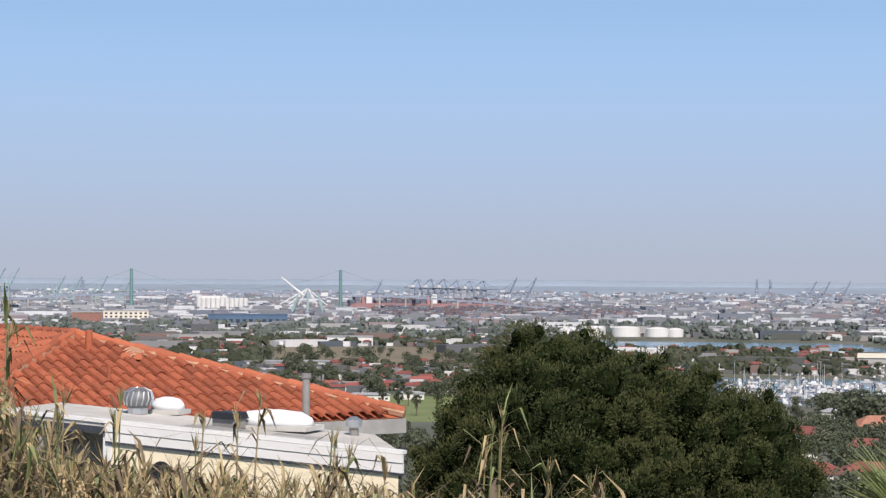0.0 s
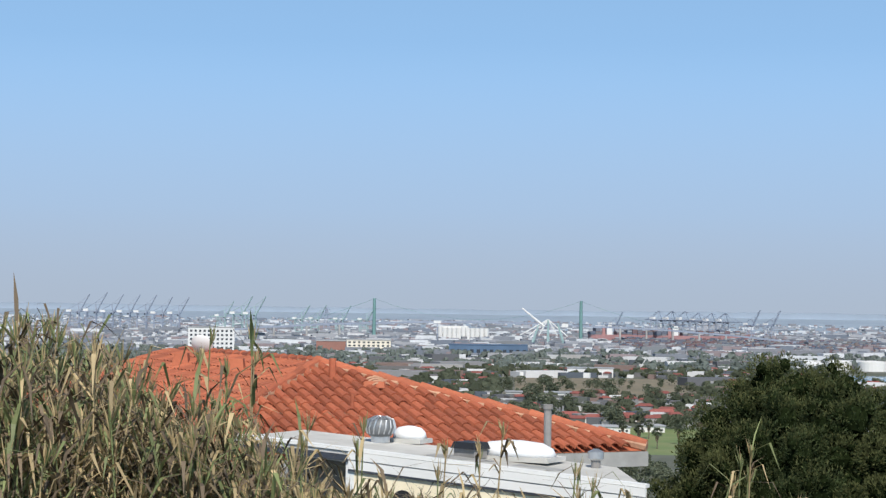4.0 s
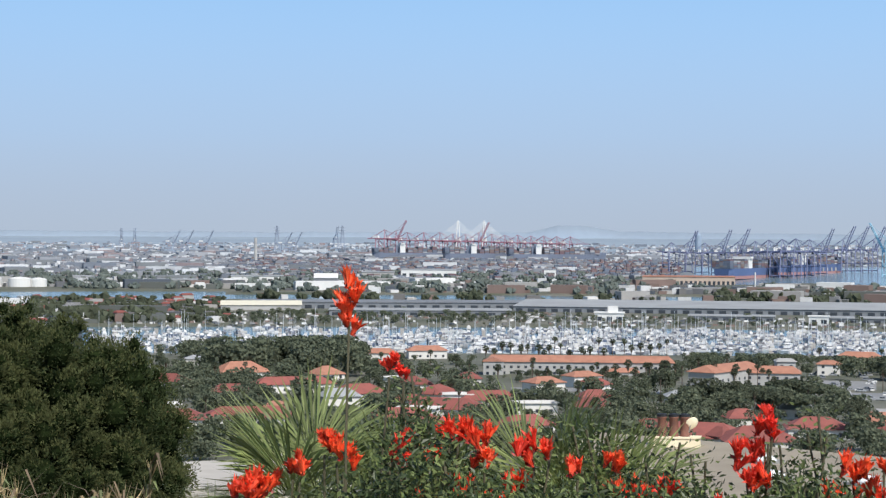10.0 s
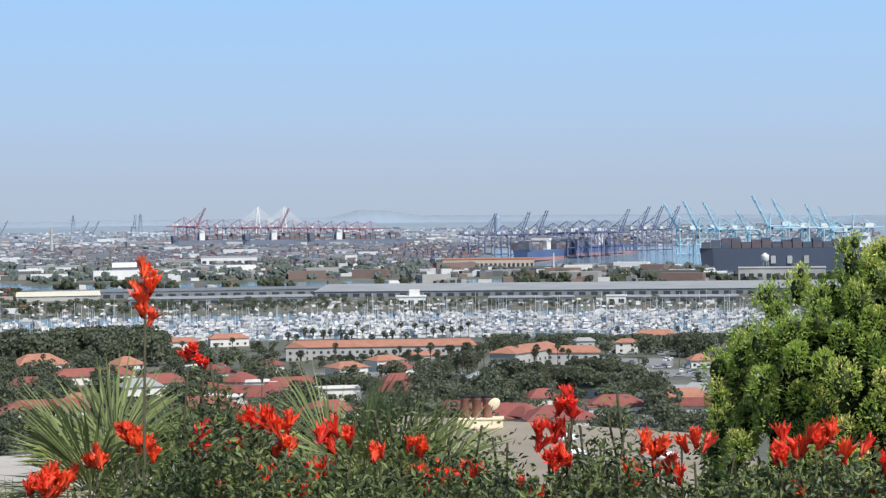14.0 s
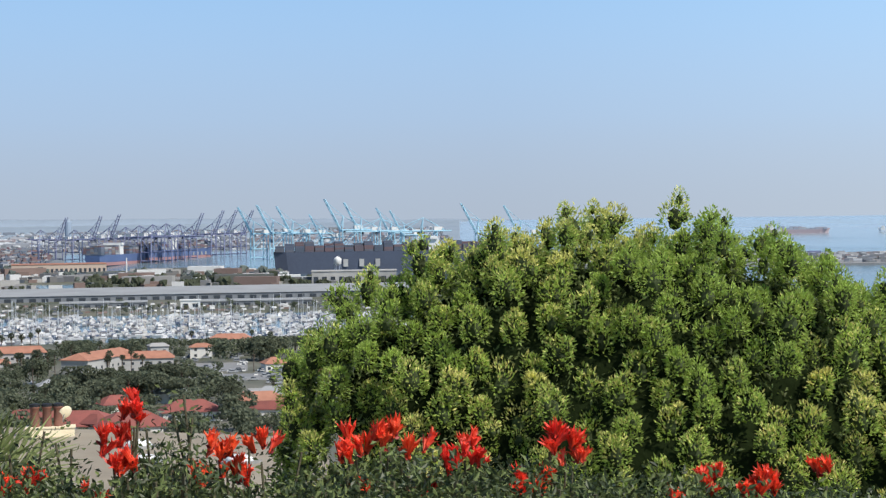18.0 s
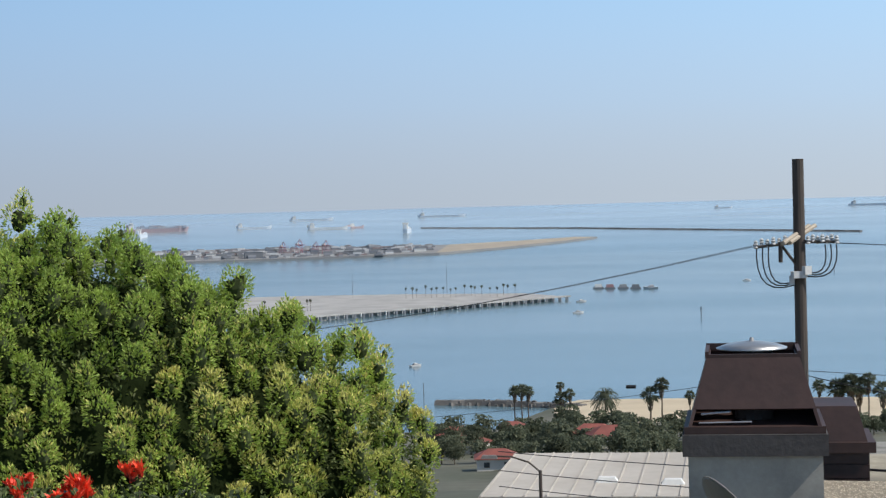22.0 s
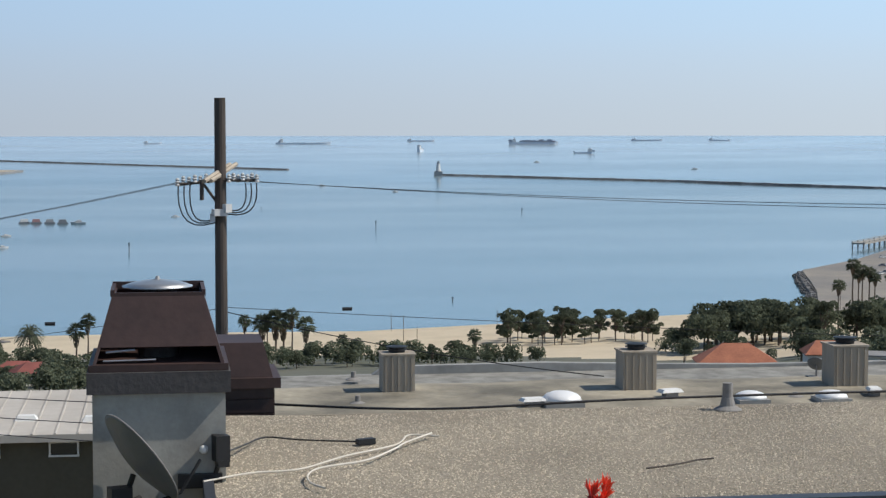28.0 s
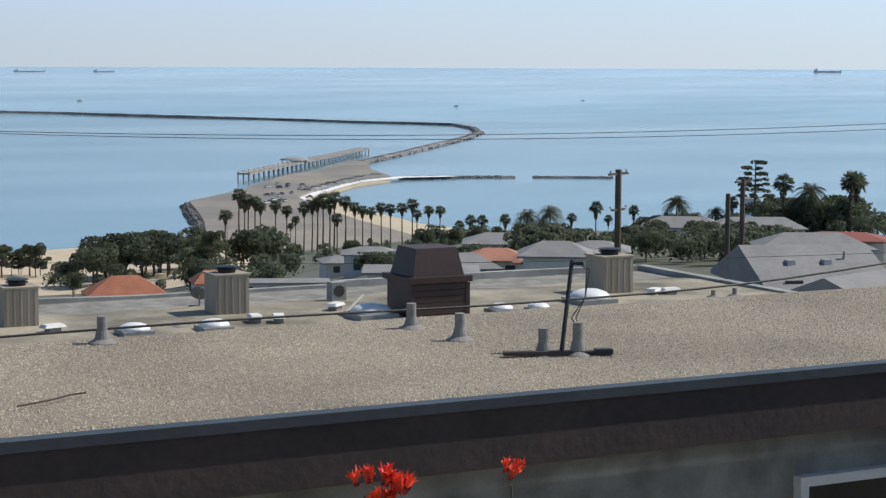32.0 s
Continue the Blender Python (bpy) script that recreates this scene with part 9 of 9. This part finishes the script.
# near-black shell under the leaves, shade painted into the gaps
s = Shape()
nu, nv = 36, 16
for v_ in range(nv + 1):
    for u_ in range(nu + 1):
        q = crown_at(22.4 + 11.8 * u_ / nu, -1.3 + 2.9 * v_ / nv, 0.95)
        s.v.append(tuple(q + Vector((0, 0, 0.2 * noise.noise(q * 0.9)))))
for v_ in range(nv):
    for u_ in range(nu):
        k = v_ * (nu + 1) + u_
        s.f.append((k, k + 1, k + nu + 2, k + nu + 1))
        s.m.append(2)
got = []
for _ in range(5200):
    az, phi = rng.uniform(22.15, 34.6), rng.uniform(-0.8, 1.5)
    q = crown_at(az, phi, 0.30)
    if any((q - g).length_squared < 0.50 ** 2 for g in got):
        continue
    got.append(q)
    nrm = (q - Vector(polar(28.3, TREE_D, 72.9))).normalized()
    big = rng.uniform(0.8, 1.35)
    q += nrm * rng.uniform(-0.55, 0.12)
    # lit tops painted: the lighter olive leaf grows commoner up each head
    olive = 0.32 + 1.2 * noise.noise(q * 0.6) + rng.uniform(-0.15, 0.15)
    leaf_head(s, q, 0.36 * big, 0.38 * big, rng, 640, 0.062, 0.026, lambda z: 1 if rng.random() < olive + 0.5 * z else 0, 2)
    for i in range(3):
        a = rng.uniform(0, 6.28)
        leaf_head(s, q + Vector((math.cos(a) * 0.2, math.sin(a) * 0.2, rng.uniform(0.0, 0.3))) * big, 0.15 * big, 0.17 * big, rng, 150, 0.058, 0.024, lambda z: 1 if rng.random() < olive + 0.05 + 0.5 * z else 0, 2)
under("crown", s, [M_LEAF_D, M_LEAF_LIT, M_SHADE], dark, "uneven crown of small dark leaves")
s = Shape()
tb = Vector(polar(28.0, 32.5, 67.4))
s.tube(tb, tb + Vector((0, 0, 4.0)), 0.32, 0.22, 12)
for a in range(5):
    s.tube(tb + Vector((0, 0, 3.6)), tb + Vector((1.8 * math.cos(a * 1.26), 1.8 * math.sin(a * 1.26), 6.2)), 0.15, 0.06, 8)
under("trunk", s, M_BARK, dark)


def reed(s, base, h, lean, rng, dry, leaves=14, ln=0.34, top=True):
    """One cane with arching strap leaves; dry picks the share of straw-coloured ones."""
    p = Vector(base)
    segs = 5
    pts = [p + Vector((lean.x * (i / segs) ** 2, lean.y * (i / segs) ** 2, h * i / segs)) for i in range(segs + 1)]
    cm = 0 if rng.random() < dry else 1
    for i in range(segs):
        s.tube(pts[i], pts[i + 1], 0.011 * (1 - 0.12 * i), 0.011 * (1 - 0.12 * (i + 1)), 4, cm, False)
    for k in range(leaves):
        t = 0.25 + 0.75 * (k + rng.random()) / leaves
        i = min(segs - 1, int(t * segs))
        q = pts[i].lerp(pts[i + 1], t * segs - i)
        a = rng.uniform(0, 2 * math.pi)
        out = Vector((math.cos(a), math.sin(a), 0))
        m = rng.choices((0, 1, 2), (dry, 1 - dry, 0.75))[0]
        L = ln * rng.uniform(0.6, 1.2)
        wd = 0.018 * rng.uniform(0.5, 1.4)
        rise = rng.uniform(0.6, 2.2) if rng.random() < 0.3 else rng.uniform(-0.7, 0.7)
        a0, a1 = q, q + (out + Vector((0, 0, rise))).normalized() * (L * 0.5)
        a2 = a1 + (out + Vector((0, 0, rise - rng.uniform(0.9, 2.4)))).normalized() * (L * 0.55)
        side = Vector((-out.y, out.x, 0)) * wd * 0.5
        n = len(s.v)
        s.v += [tuple(a0 - side * 0.6), tuple(a0 + side * 0.6), tuple(a1 - side), tuple(a1 + side), tuple(a2)]
        s.f += [(n, n + 1, n + 3, n + 2), (n + 2, n + 3, n + 4)]
        s.m += [m, m]
    if top:
        q = pts[-1]
        for k in range(8):
            d = (Vector((lean.x, lean.y, 0)) * 0.4 + Vector((rng.uniform(-0.4, 0.4), rng.uniform(-0.4, 0.4), 1))).normalized()
            leaf(s, q - Vector((0, 0, 0.1)), d, d.orthogonal().normalized(), ln * rng.uniform(0.3, 0.55), 0.014, 1 if rng.random() > dry else 0)


def ground_z(p):
    d = math.hypot(p[0], p[1])
    return hill(math.degrees(math.atan2(p[0], p[1])), d)


REED_TOP = [(-12, 79.9), (0, 80.02), (1.75, 80.08), (3.4, 80.12), (4.7, 79.9), (5.8, 79.72), (7.5, 79.62), (9.0, 79.48), (10.0, 79.25), (11.0, 79.2), (13, 79.1), (15, 79.04), (19, 79.0), (22, 78.92), (26, 78.9), (28, 78.82), (31, 78.72), (34.5, 78.52)]
rng = random.Random(31)
groups = [(-12, 4.4, 420, 0.48), (4.4, 10.0, 360, 0.64), (10.0, 18, 470, 0.74), (18, 26, 420, 0.76), (26, 34.0, 240, 0.74)]
for a0, a1, n, dry in groups:
    tufts = [Shape() for _ in range(24)]
    mid = Vector(polar((a0 + a1) / 2, 10.5, 0))
    mid.z = ground_z(mid)
    clump = thing("reed_clump", Matrix.Translation(mid), "thicket of giant reed canes, %s" % ("mostly dry and straw-coloured" if dry > 0.6 else "green leaves mixed with dry ones"), "reeds", group="reed thicket on the slope")
    for i in range(n):
        az, d = rng.uniform(a0, a1), rng.uniform(8.8, 12.2)
        p = Vector(polar(az, d, 0))
        p.z = ground_z(p) - 0.1
        top = lerp(az, REED_TOP)
        top = 80 + (top - 80) * d / 10.5
        h = top - p.z - 0.16 - abs(rng.gauss(0, 0.2)) - rng.random() ** 2 * 0.8
        if h < 0.4:
            continue
        s = tufts[int((az - a0) / (a1 - a0) * 24)]
        reed(s, p, h, Vector((rng.uniform(-0.25, 0.3), rng.uniform(-0.25, 0.25), 0)), rng, dry, leaves=int(34 + h * 13), ln=0.36)
    tall = [(7.9, 79.90), (9.3, 79.90), (8.6, 79.72), (10.9, 79.42), (12.7, 79.42), (15.0, 79.27), (16.4, 79.40), (18.95, 79.18), (19.3, 79.1), (20.6, 79.0), (24.2, 79.30), (23.8, 79.25), (25.9, 79.02), (27.2, 78.95), (27.6, 78.88), (33.0, 78.76)]
    for az, top in tall:
        if a0 <= az < a1:
            for k in range(2):
                p = Vector(polar(az + rng.uniform(-0.15, 0.15), 10.4, 0))
                p.z = ground_z(p)
                one = Shape()
                reed(one, p, top - p.z - 0.05 - 0.12 * k, Vector((rng.uniform(0.0, 0.12), 0.02, 0)), rng, dry * 0.85, 34, 0.30)
                under("cane", one, [M_REED_DRY, M_REED_GREEN, M_REED_BROWN], clump, "tall cane with clasping blades")
    for one in tufts:
        if one.v:
            tagged(under("cane_tuft", one, [M_REED_DRY, M_REED_GREEN, M_REED_BROWN], clump), "canes with arching strap leaves", kind="stuff")


# fan palms behind the flowering hedge
def fan(s, hub, az, el, size, rng, m=0, n=30):
    """One pleated fan leaf with its blades spread from the hub."""
    d = Vector((math.cos(el) * math.cos(az), math.cos(el) * math.sin(az), math.sin(el)))
    side = Vector((-math.sin(az), math.cos(az), 0))
    roll = rng.uniform(-0.6, 0.6)
    side = Matrix.Rotation(roll, 3, d) @ side
    up = side.cross(d)
    for i in range(n):
        a = -1.25 + 2.5 * i / (n - 1)
        w = (d * math.cos(a) + side * math.sin(a) + up * 0.12 * rng.uniform(-1, 1)).normalized()
        ln = size * (1 - 0.18 * abs(a)) * rng.uniform(0.9, 1.05)
        q0, q1 = hub, hub + w * ln * 0.6
        q2 = hub + w * ln - Vector((0, 0, size * rng.uniform(0.02, 0.16)))
        sd = w.cross(up).normalized() * 0.0075
        k = len(s.v)
        s.v += [tuple(q0), tuple(q1 - sd), tuple(q1 + sd), tuple(q2)]
        s.f += [(k, k + 1, k + 2), (k + 1, k + 3, k + 2)]
        s.m += [m, m]


rng = random.Random(41)
for az, d, ztop, size, nl in ((37.9, 8.8, 79.06, 0.66, 22), (40.6, 9.0, 79.02, 0.60, 16), (45.2, 9.3, 78.98, 0.62, 20), (47.0, 9.2, 78.92, 0.56, 14), (35.0, 9.2, 78.5, 0.6, 12)):
    base = Vector(polar(az, d, 0))
    base.z = ground_z(base)
    palm = thing("fan_palm", Matrix.Translation(base), "low fan palm with stiff grey-green pleated leaves", "palm", group="low fan palms behind the hedge")
    hub = Vector((0, 0, ztop - base.z - 0.42))
    part("trunk", Shape().tube((0, 0, -0.2), hub - Vector((0, 0, 0.1)), 0.13, 0.10, 10), M_BARK, palm)
    for i in range(nl):
        az_, el = rng.uniform(0, 6.28), rng.uniform(0.0, 1.35)
        st = Vector((math.cos(el) * math.cos(az_), math.cos(el) * math.sin(az_), math.sin(el))) * rng.uniform(0.12, 0.35)
        s = Shape().tube(hub, hub + st, 0.012, 0.008, 5)
        fan(s, hub + st, az_, el - 0.1, size * rng.uniform(0.75, 1.0), rng)
        part("frond", s, M_PALM, palm)


# flowering hedge: orange-red trumpet clusters over dark leaves
def trumpet_cluster(p, size, rng, spike=False):
    """Curved trumpets that lean up and outwards from a few short stalks."""
    s = Shape()
    heads = [p + Vector((rng.uniform(-0.95, 0.95), rng.uniform(-0.8, 0.8), rng.uniform(-0.7, 0.6))) * size for _ in range(3)]
    if spike:
        heads = [p + Vector((rng.uniform(-0.45, 0.45), rng.uniform(-0.3, 0.3), k)) * size for k in (-2.6, -2.0, -1.4, -0.8, -0.2, 0.4, 1.0)]
    for hd in heads:
        lean = Vector((rng.uniform(-0.7, 0.7), rng.uniform(-0.5, 0.5), 1.0)).normalized()
        for i in range(rng.randint(5, 7)):
            d = (unit(rng) * 0.5 + lean + Vector((0, 0, 0.35))).normalized()
            q = hd + unit(rng) * size * 0.1
            L = size * rng.uniform(1.0, 1.9)
            bend = Vector((rng.uniform(-0.3, 0.3), rng.uniform(-0.3, 0.3), -0.25)) * L
            u = d.orthogonal().normalized()
            w = d.cross(u)
            k = len(s.v)
            for t, r in ((0, 0.0018), (0.5, 0.0036), (0.85, 0.0062)):
                for j in range(5):
                    a = 2 * math.pi * j / 5
                    s.v.append(tuple(q + d * L * t + bend * t * t * 0.5 + (u * math.cos(a) + w * math.sin(a)) * r))
            for r in (0, 5):
                s.f += [(k + r + j, k + r + (j + 1) % 5, k + r + 5 + (j + 1) % 5, k + r + 5 + j) for j in range(5)]
                s.m += [0] * 5
            e = q + d * L * 0.85 + bend * 0.36
            for j in range(5):
                a = 2 * math.pi * (j + 0.5) / 5
                r = (u * math.cos(a) + w * math.sin(a))
                k2 = len(s.v)
                s.v.append(tuple(e + d * L * rng.uniform(0.05, 0.4) + r * rng.uniform(0.006, 0.016)))
                s.f.append((k + 10 + j, k + 10 + (j + 1) % 5, k2))
                s.m.append(0)
        for i in range(7):
            d = (unit(rng) + lean).normalized()
            leaf(s, hd, d, d.orthogonal().normalized(), size * rng.uniform(0.3, 0.7), 0.009, 1)
    return s


BLOOMS = [(38.88, -6.79), (38.5, -6.5), (39.1, -7.05), (42.63, -6.18), (42.35, -6.3), (43.49, -6.36), (41.0, -6.66), (40.9, -6.95), (41.94, -7.02), (43.14, -7.21), (44.70, -6.97), (45.0, -6.85), (37.53, -7.26), (37.75, -7.35), (36.44, -8.23), (36.86, -7.75), (47.39, -7.17), (47.99, -8.20), (48.3, -8.1), (47.7, -8.3), (49.13, -7.95), (51.48, -6.83), (51.75, -6.75), (52.26, -5.80), (52.15, -6.02), (51.74, -7.77), (51.9, -7.5), (50.95, -8.55), (54.68, -7.07), (54.9, -7.2), (55.97, -7.22), (55.37, -8.00), (55.1, -7.8), (54.07, -8.18), (58.86, -7.18), (58.6, -7.4), (59.87, -6.73), (59.6, -6.95), (60.62, -7.22), (59.11, -8.35), (61.70, -7.53), (61.9, -7.75), (40.50, -4.12), (40.93, -4.35), (43.74, -8.50), (44.43, -7.91), (42.54, -8.05), (41.33, -8.45), (46.34, -7.25),
          (62.19, -7.25), (62.79, -7.60), (65.31, -7.36), (65.5, -7.6), (64.80, -7.01), (69.78, -8.21), (69.6, -8.4), (73.16, -8.00), (63.74, -8.46), (70.80, -8.62), (101.5, -10.9), (115.05, -12.6), (115.58, -12.3), (116.15, -12.85), (115.7, -13.15), (119.63, -12.24)]
extra = random.Random(57)
BLOOMS += [(extra.uniform(36, 44), extra.uniform(-8.8, -7.4)) for i in range(3)] + [(extra.uniform(44, 72), extra.uniform(-9.0, -8.2)) for i in range(6)]
rng = random.Random(51)
SPRIGS = [(53.64, -5.6), (53.3, -6.1), (53.9, -6.3), (50.26, -7.1), (49.48, -6.55), (49.8, -6.9), (41.18, -4.5), (41.4, -4.9), (40.9, -5.2), (41.6, -5.4), (42.0, -5.9), (46.18, -6.1), (46.6, -6.2), (47.22, -6.39), (47.6, -6.7), (48.43, -7.2), (36.44, -7.7), (45.6, -6.4), (52.0, -6.5), (52.5, -6.6), (55.6, -7.0), (57.2, -7.4), (60.2, -7.3)]
spans = [(34.5, 44, 0), (44, 51, 0), (51, 58, 0), (58, 75, 0), (100, 125, 0)]
for a0, a1, _ in spans:
    mid = Vector(polar((a0 + a1) / 2, 4.2, 0))
    mid.z = ground_z(mid)
    shrub = thing("flowering_shrub", Matrix.Translation(mid), "trumpet-flowered shrub with orange-red clusters over dark leaves", "shrub", group="flowering hedge")
    for az, el in BLOOMS:
        if not a0 <= az < a1:
            continue
        d = 4.0
        p = Vector(polar(az, d, 80 + d * math.tan(radians(el)) - 0.016)) + (Vector((0.02, 0.105, 0)) if az < 90 else Vector((0.02, -0.28, 0)))
        under("blossom", trumpet_cluster(p, rng.uniform(0.021, 0.031) * (0.6 if el > -5 else 1.0), rng), [M_RED, M_BUD], shrub, "orange-red trumpet flowers")
        st = Shape()
        q = p - Vector((0, 0, 0.02))
        foot = Vector((p.x * 1.01, p.y * 1.01, p.z - 0.55 if a0 < 90 else ground_z(p) - 0.05))
        st.path([foot, foot.lerp(q, 0.55) + unit(rng) * 0.02, q], 0.0028, 5)
        for i in range(16):
            t = rng.uniform(0.25, 0.97)
            b = foot.lerp(q, t)
            dd = (unit(rng) + Vector((0, 0, 0.3))).normalized()
            leaf(st, b, dd, dd.orthogonal().normalized(), rng.uniform(0.018, 0.034), 0.012, 1)
        under("stem", st, [M_STEM, M_LEAF_HD], shrub)
    if a0 == 34.5:
        p = Vector(polar(39.25, 3.75, 80 + 3.75 * math.tan(radians(-2.3)))) + Vector((0.02, 0.105, 0))
        under("flower_spike", trumpet_cluster(p, 0.026, rng, True), [M_RED, M_BUD], shrub, "tall spike of orange-red trumpet flowers")
        st = Shape().path([p - Vector((0.0, 0.0, 0.75)), p - Vector((0.01, 0.0, 0.3)), p + Vector((0, 0, 0.03))], 0.0028, 5)
        for i in range(16):
            b = p - Vector((0, 0, rng.uniform(0.16, 0.7)))
            dd = (unit(rng) + Vector((0, 0, 0.3))).normalized()
            leaf(st, b, dd, dd.orthogonal().normalized(), rng.uniform(0.018, 0.034), 0.012, 1)
        under("stem", st, [M_STEM, M_LEAF_HD], shrub)
    for az, el in SPRIGS:
        if a0 <= az < a1:
            p = Vector(polar(az, 4.1, 80 + 4.1 * math.tan(radians(el)))) + Vector((0.02, 0.105, 0))
            foot = p + Vector((rng.uniform(-0.05, 0.05), rng.uniform(-0.05, 0.05), -0.34))
            bend = foot.lerp(p, 0.55) + Vector((rng.uniform(-0.02, 0.02), rng.uniform(-0.02, 0.02), 0))
            st = Shape().path([foot, bend, p], 0.0028, 5)
            for i in range(26):
                t = 0.2 + 0.8 * i / 25
                b = foot.lerp(bend, t / 0.55) if t < 0.55 else bend.lerp(p, (t - 0.55) / 0.45)
                o_ = Vector((math.cos(i * 2.6), math.sin(i * 2.6), 0.35)).normalized()
                for k in range(4):
                    c = b + o_ * (0.012 + 0.014 * k)
                    dd = (o_ + unit(rng) * 0.8).normalized()
                    leaf(st, c, dd, dd.orthogonal().normalized(), rng.uniform(0.012, 0.022), 0.008, 1 if rng.random() < 0.5 else 2)
            under("sprig", st, [M_STEM, M_LEAF_HD, M_LEAF_H], shrub, "upright leafy sprig")
    s = Shape()
    if a0 < 90:
        top_el = [(34, -9.2), (37, -8.4), (39.2, -7.6), (40.2, -5.9), (40.9, -5.9), (41.8, -7.2), (43, -7.6), (45.5, -7.9), (47.5, -7.4), (49.0, -7.9), (50.5, -8.4), (52.3, -7.2), (54, -8.4), (56, -8.2), (58.5, -7.6), (62, -7.9), (66, -8.4), (75, -9.0)]
        for i in range(int((a1 - a0) * 75)):
            az, d = rng.uniform(a0, a1), rng.uniform(3.6, 5.2)
            te = lerp(az, top_el) - abs(rng.gauss(0, 0.8)) - rng.random() * 1.6
            p = Vector(polar(az, d, 80 + d * math.tan(radians(te))))
            m = 0 if rng.random() < 0.62 else 1
            for j in range(26):
                dd = (unit(rng) + Vector((0, 0, 0.35))).normalized()
                leaf(s, p + unit(rng) * 0.05, dd, dd.cross(unit(rng)).normalized(), rng.uniform(0.012, 0.026), 0.0095, m if rng.random() < 0.8 else 1 - m)
        under("foliage", s, [M_LEAF_HD, M_LEAF_H], shrub, "small dark green leaflets")
        s = Shape()
        for i in range(int((a1 - a0) * 5)):
            az, d = rng.uniform(a0, a1), rng.uniform(3.8, 5.0)
            p = Vector(polar(az, d, 80 + d * math.tan(radians(lerp(az, top_el) - 0.4))))
            g = Vector((p.x * 1.02, p.y * 1.02, ground_z(p) - 0.05))
            s.path([g, g.lerp(p, 0.6) + unit(rng) * 0.05, p], 0.005, 4)
        under("branchwork", s, M_STEM, shrub)
        tagged(shrub.children[-1], kind="stuff")
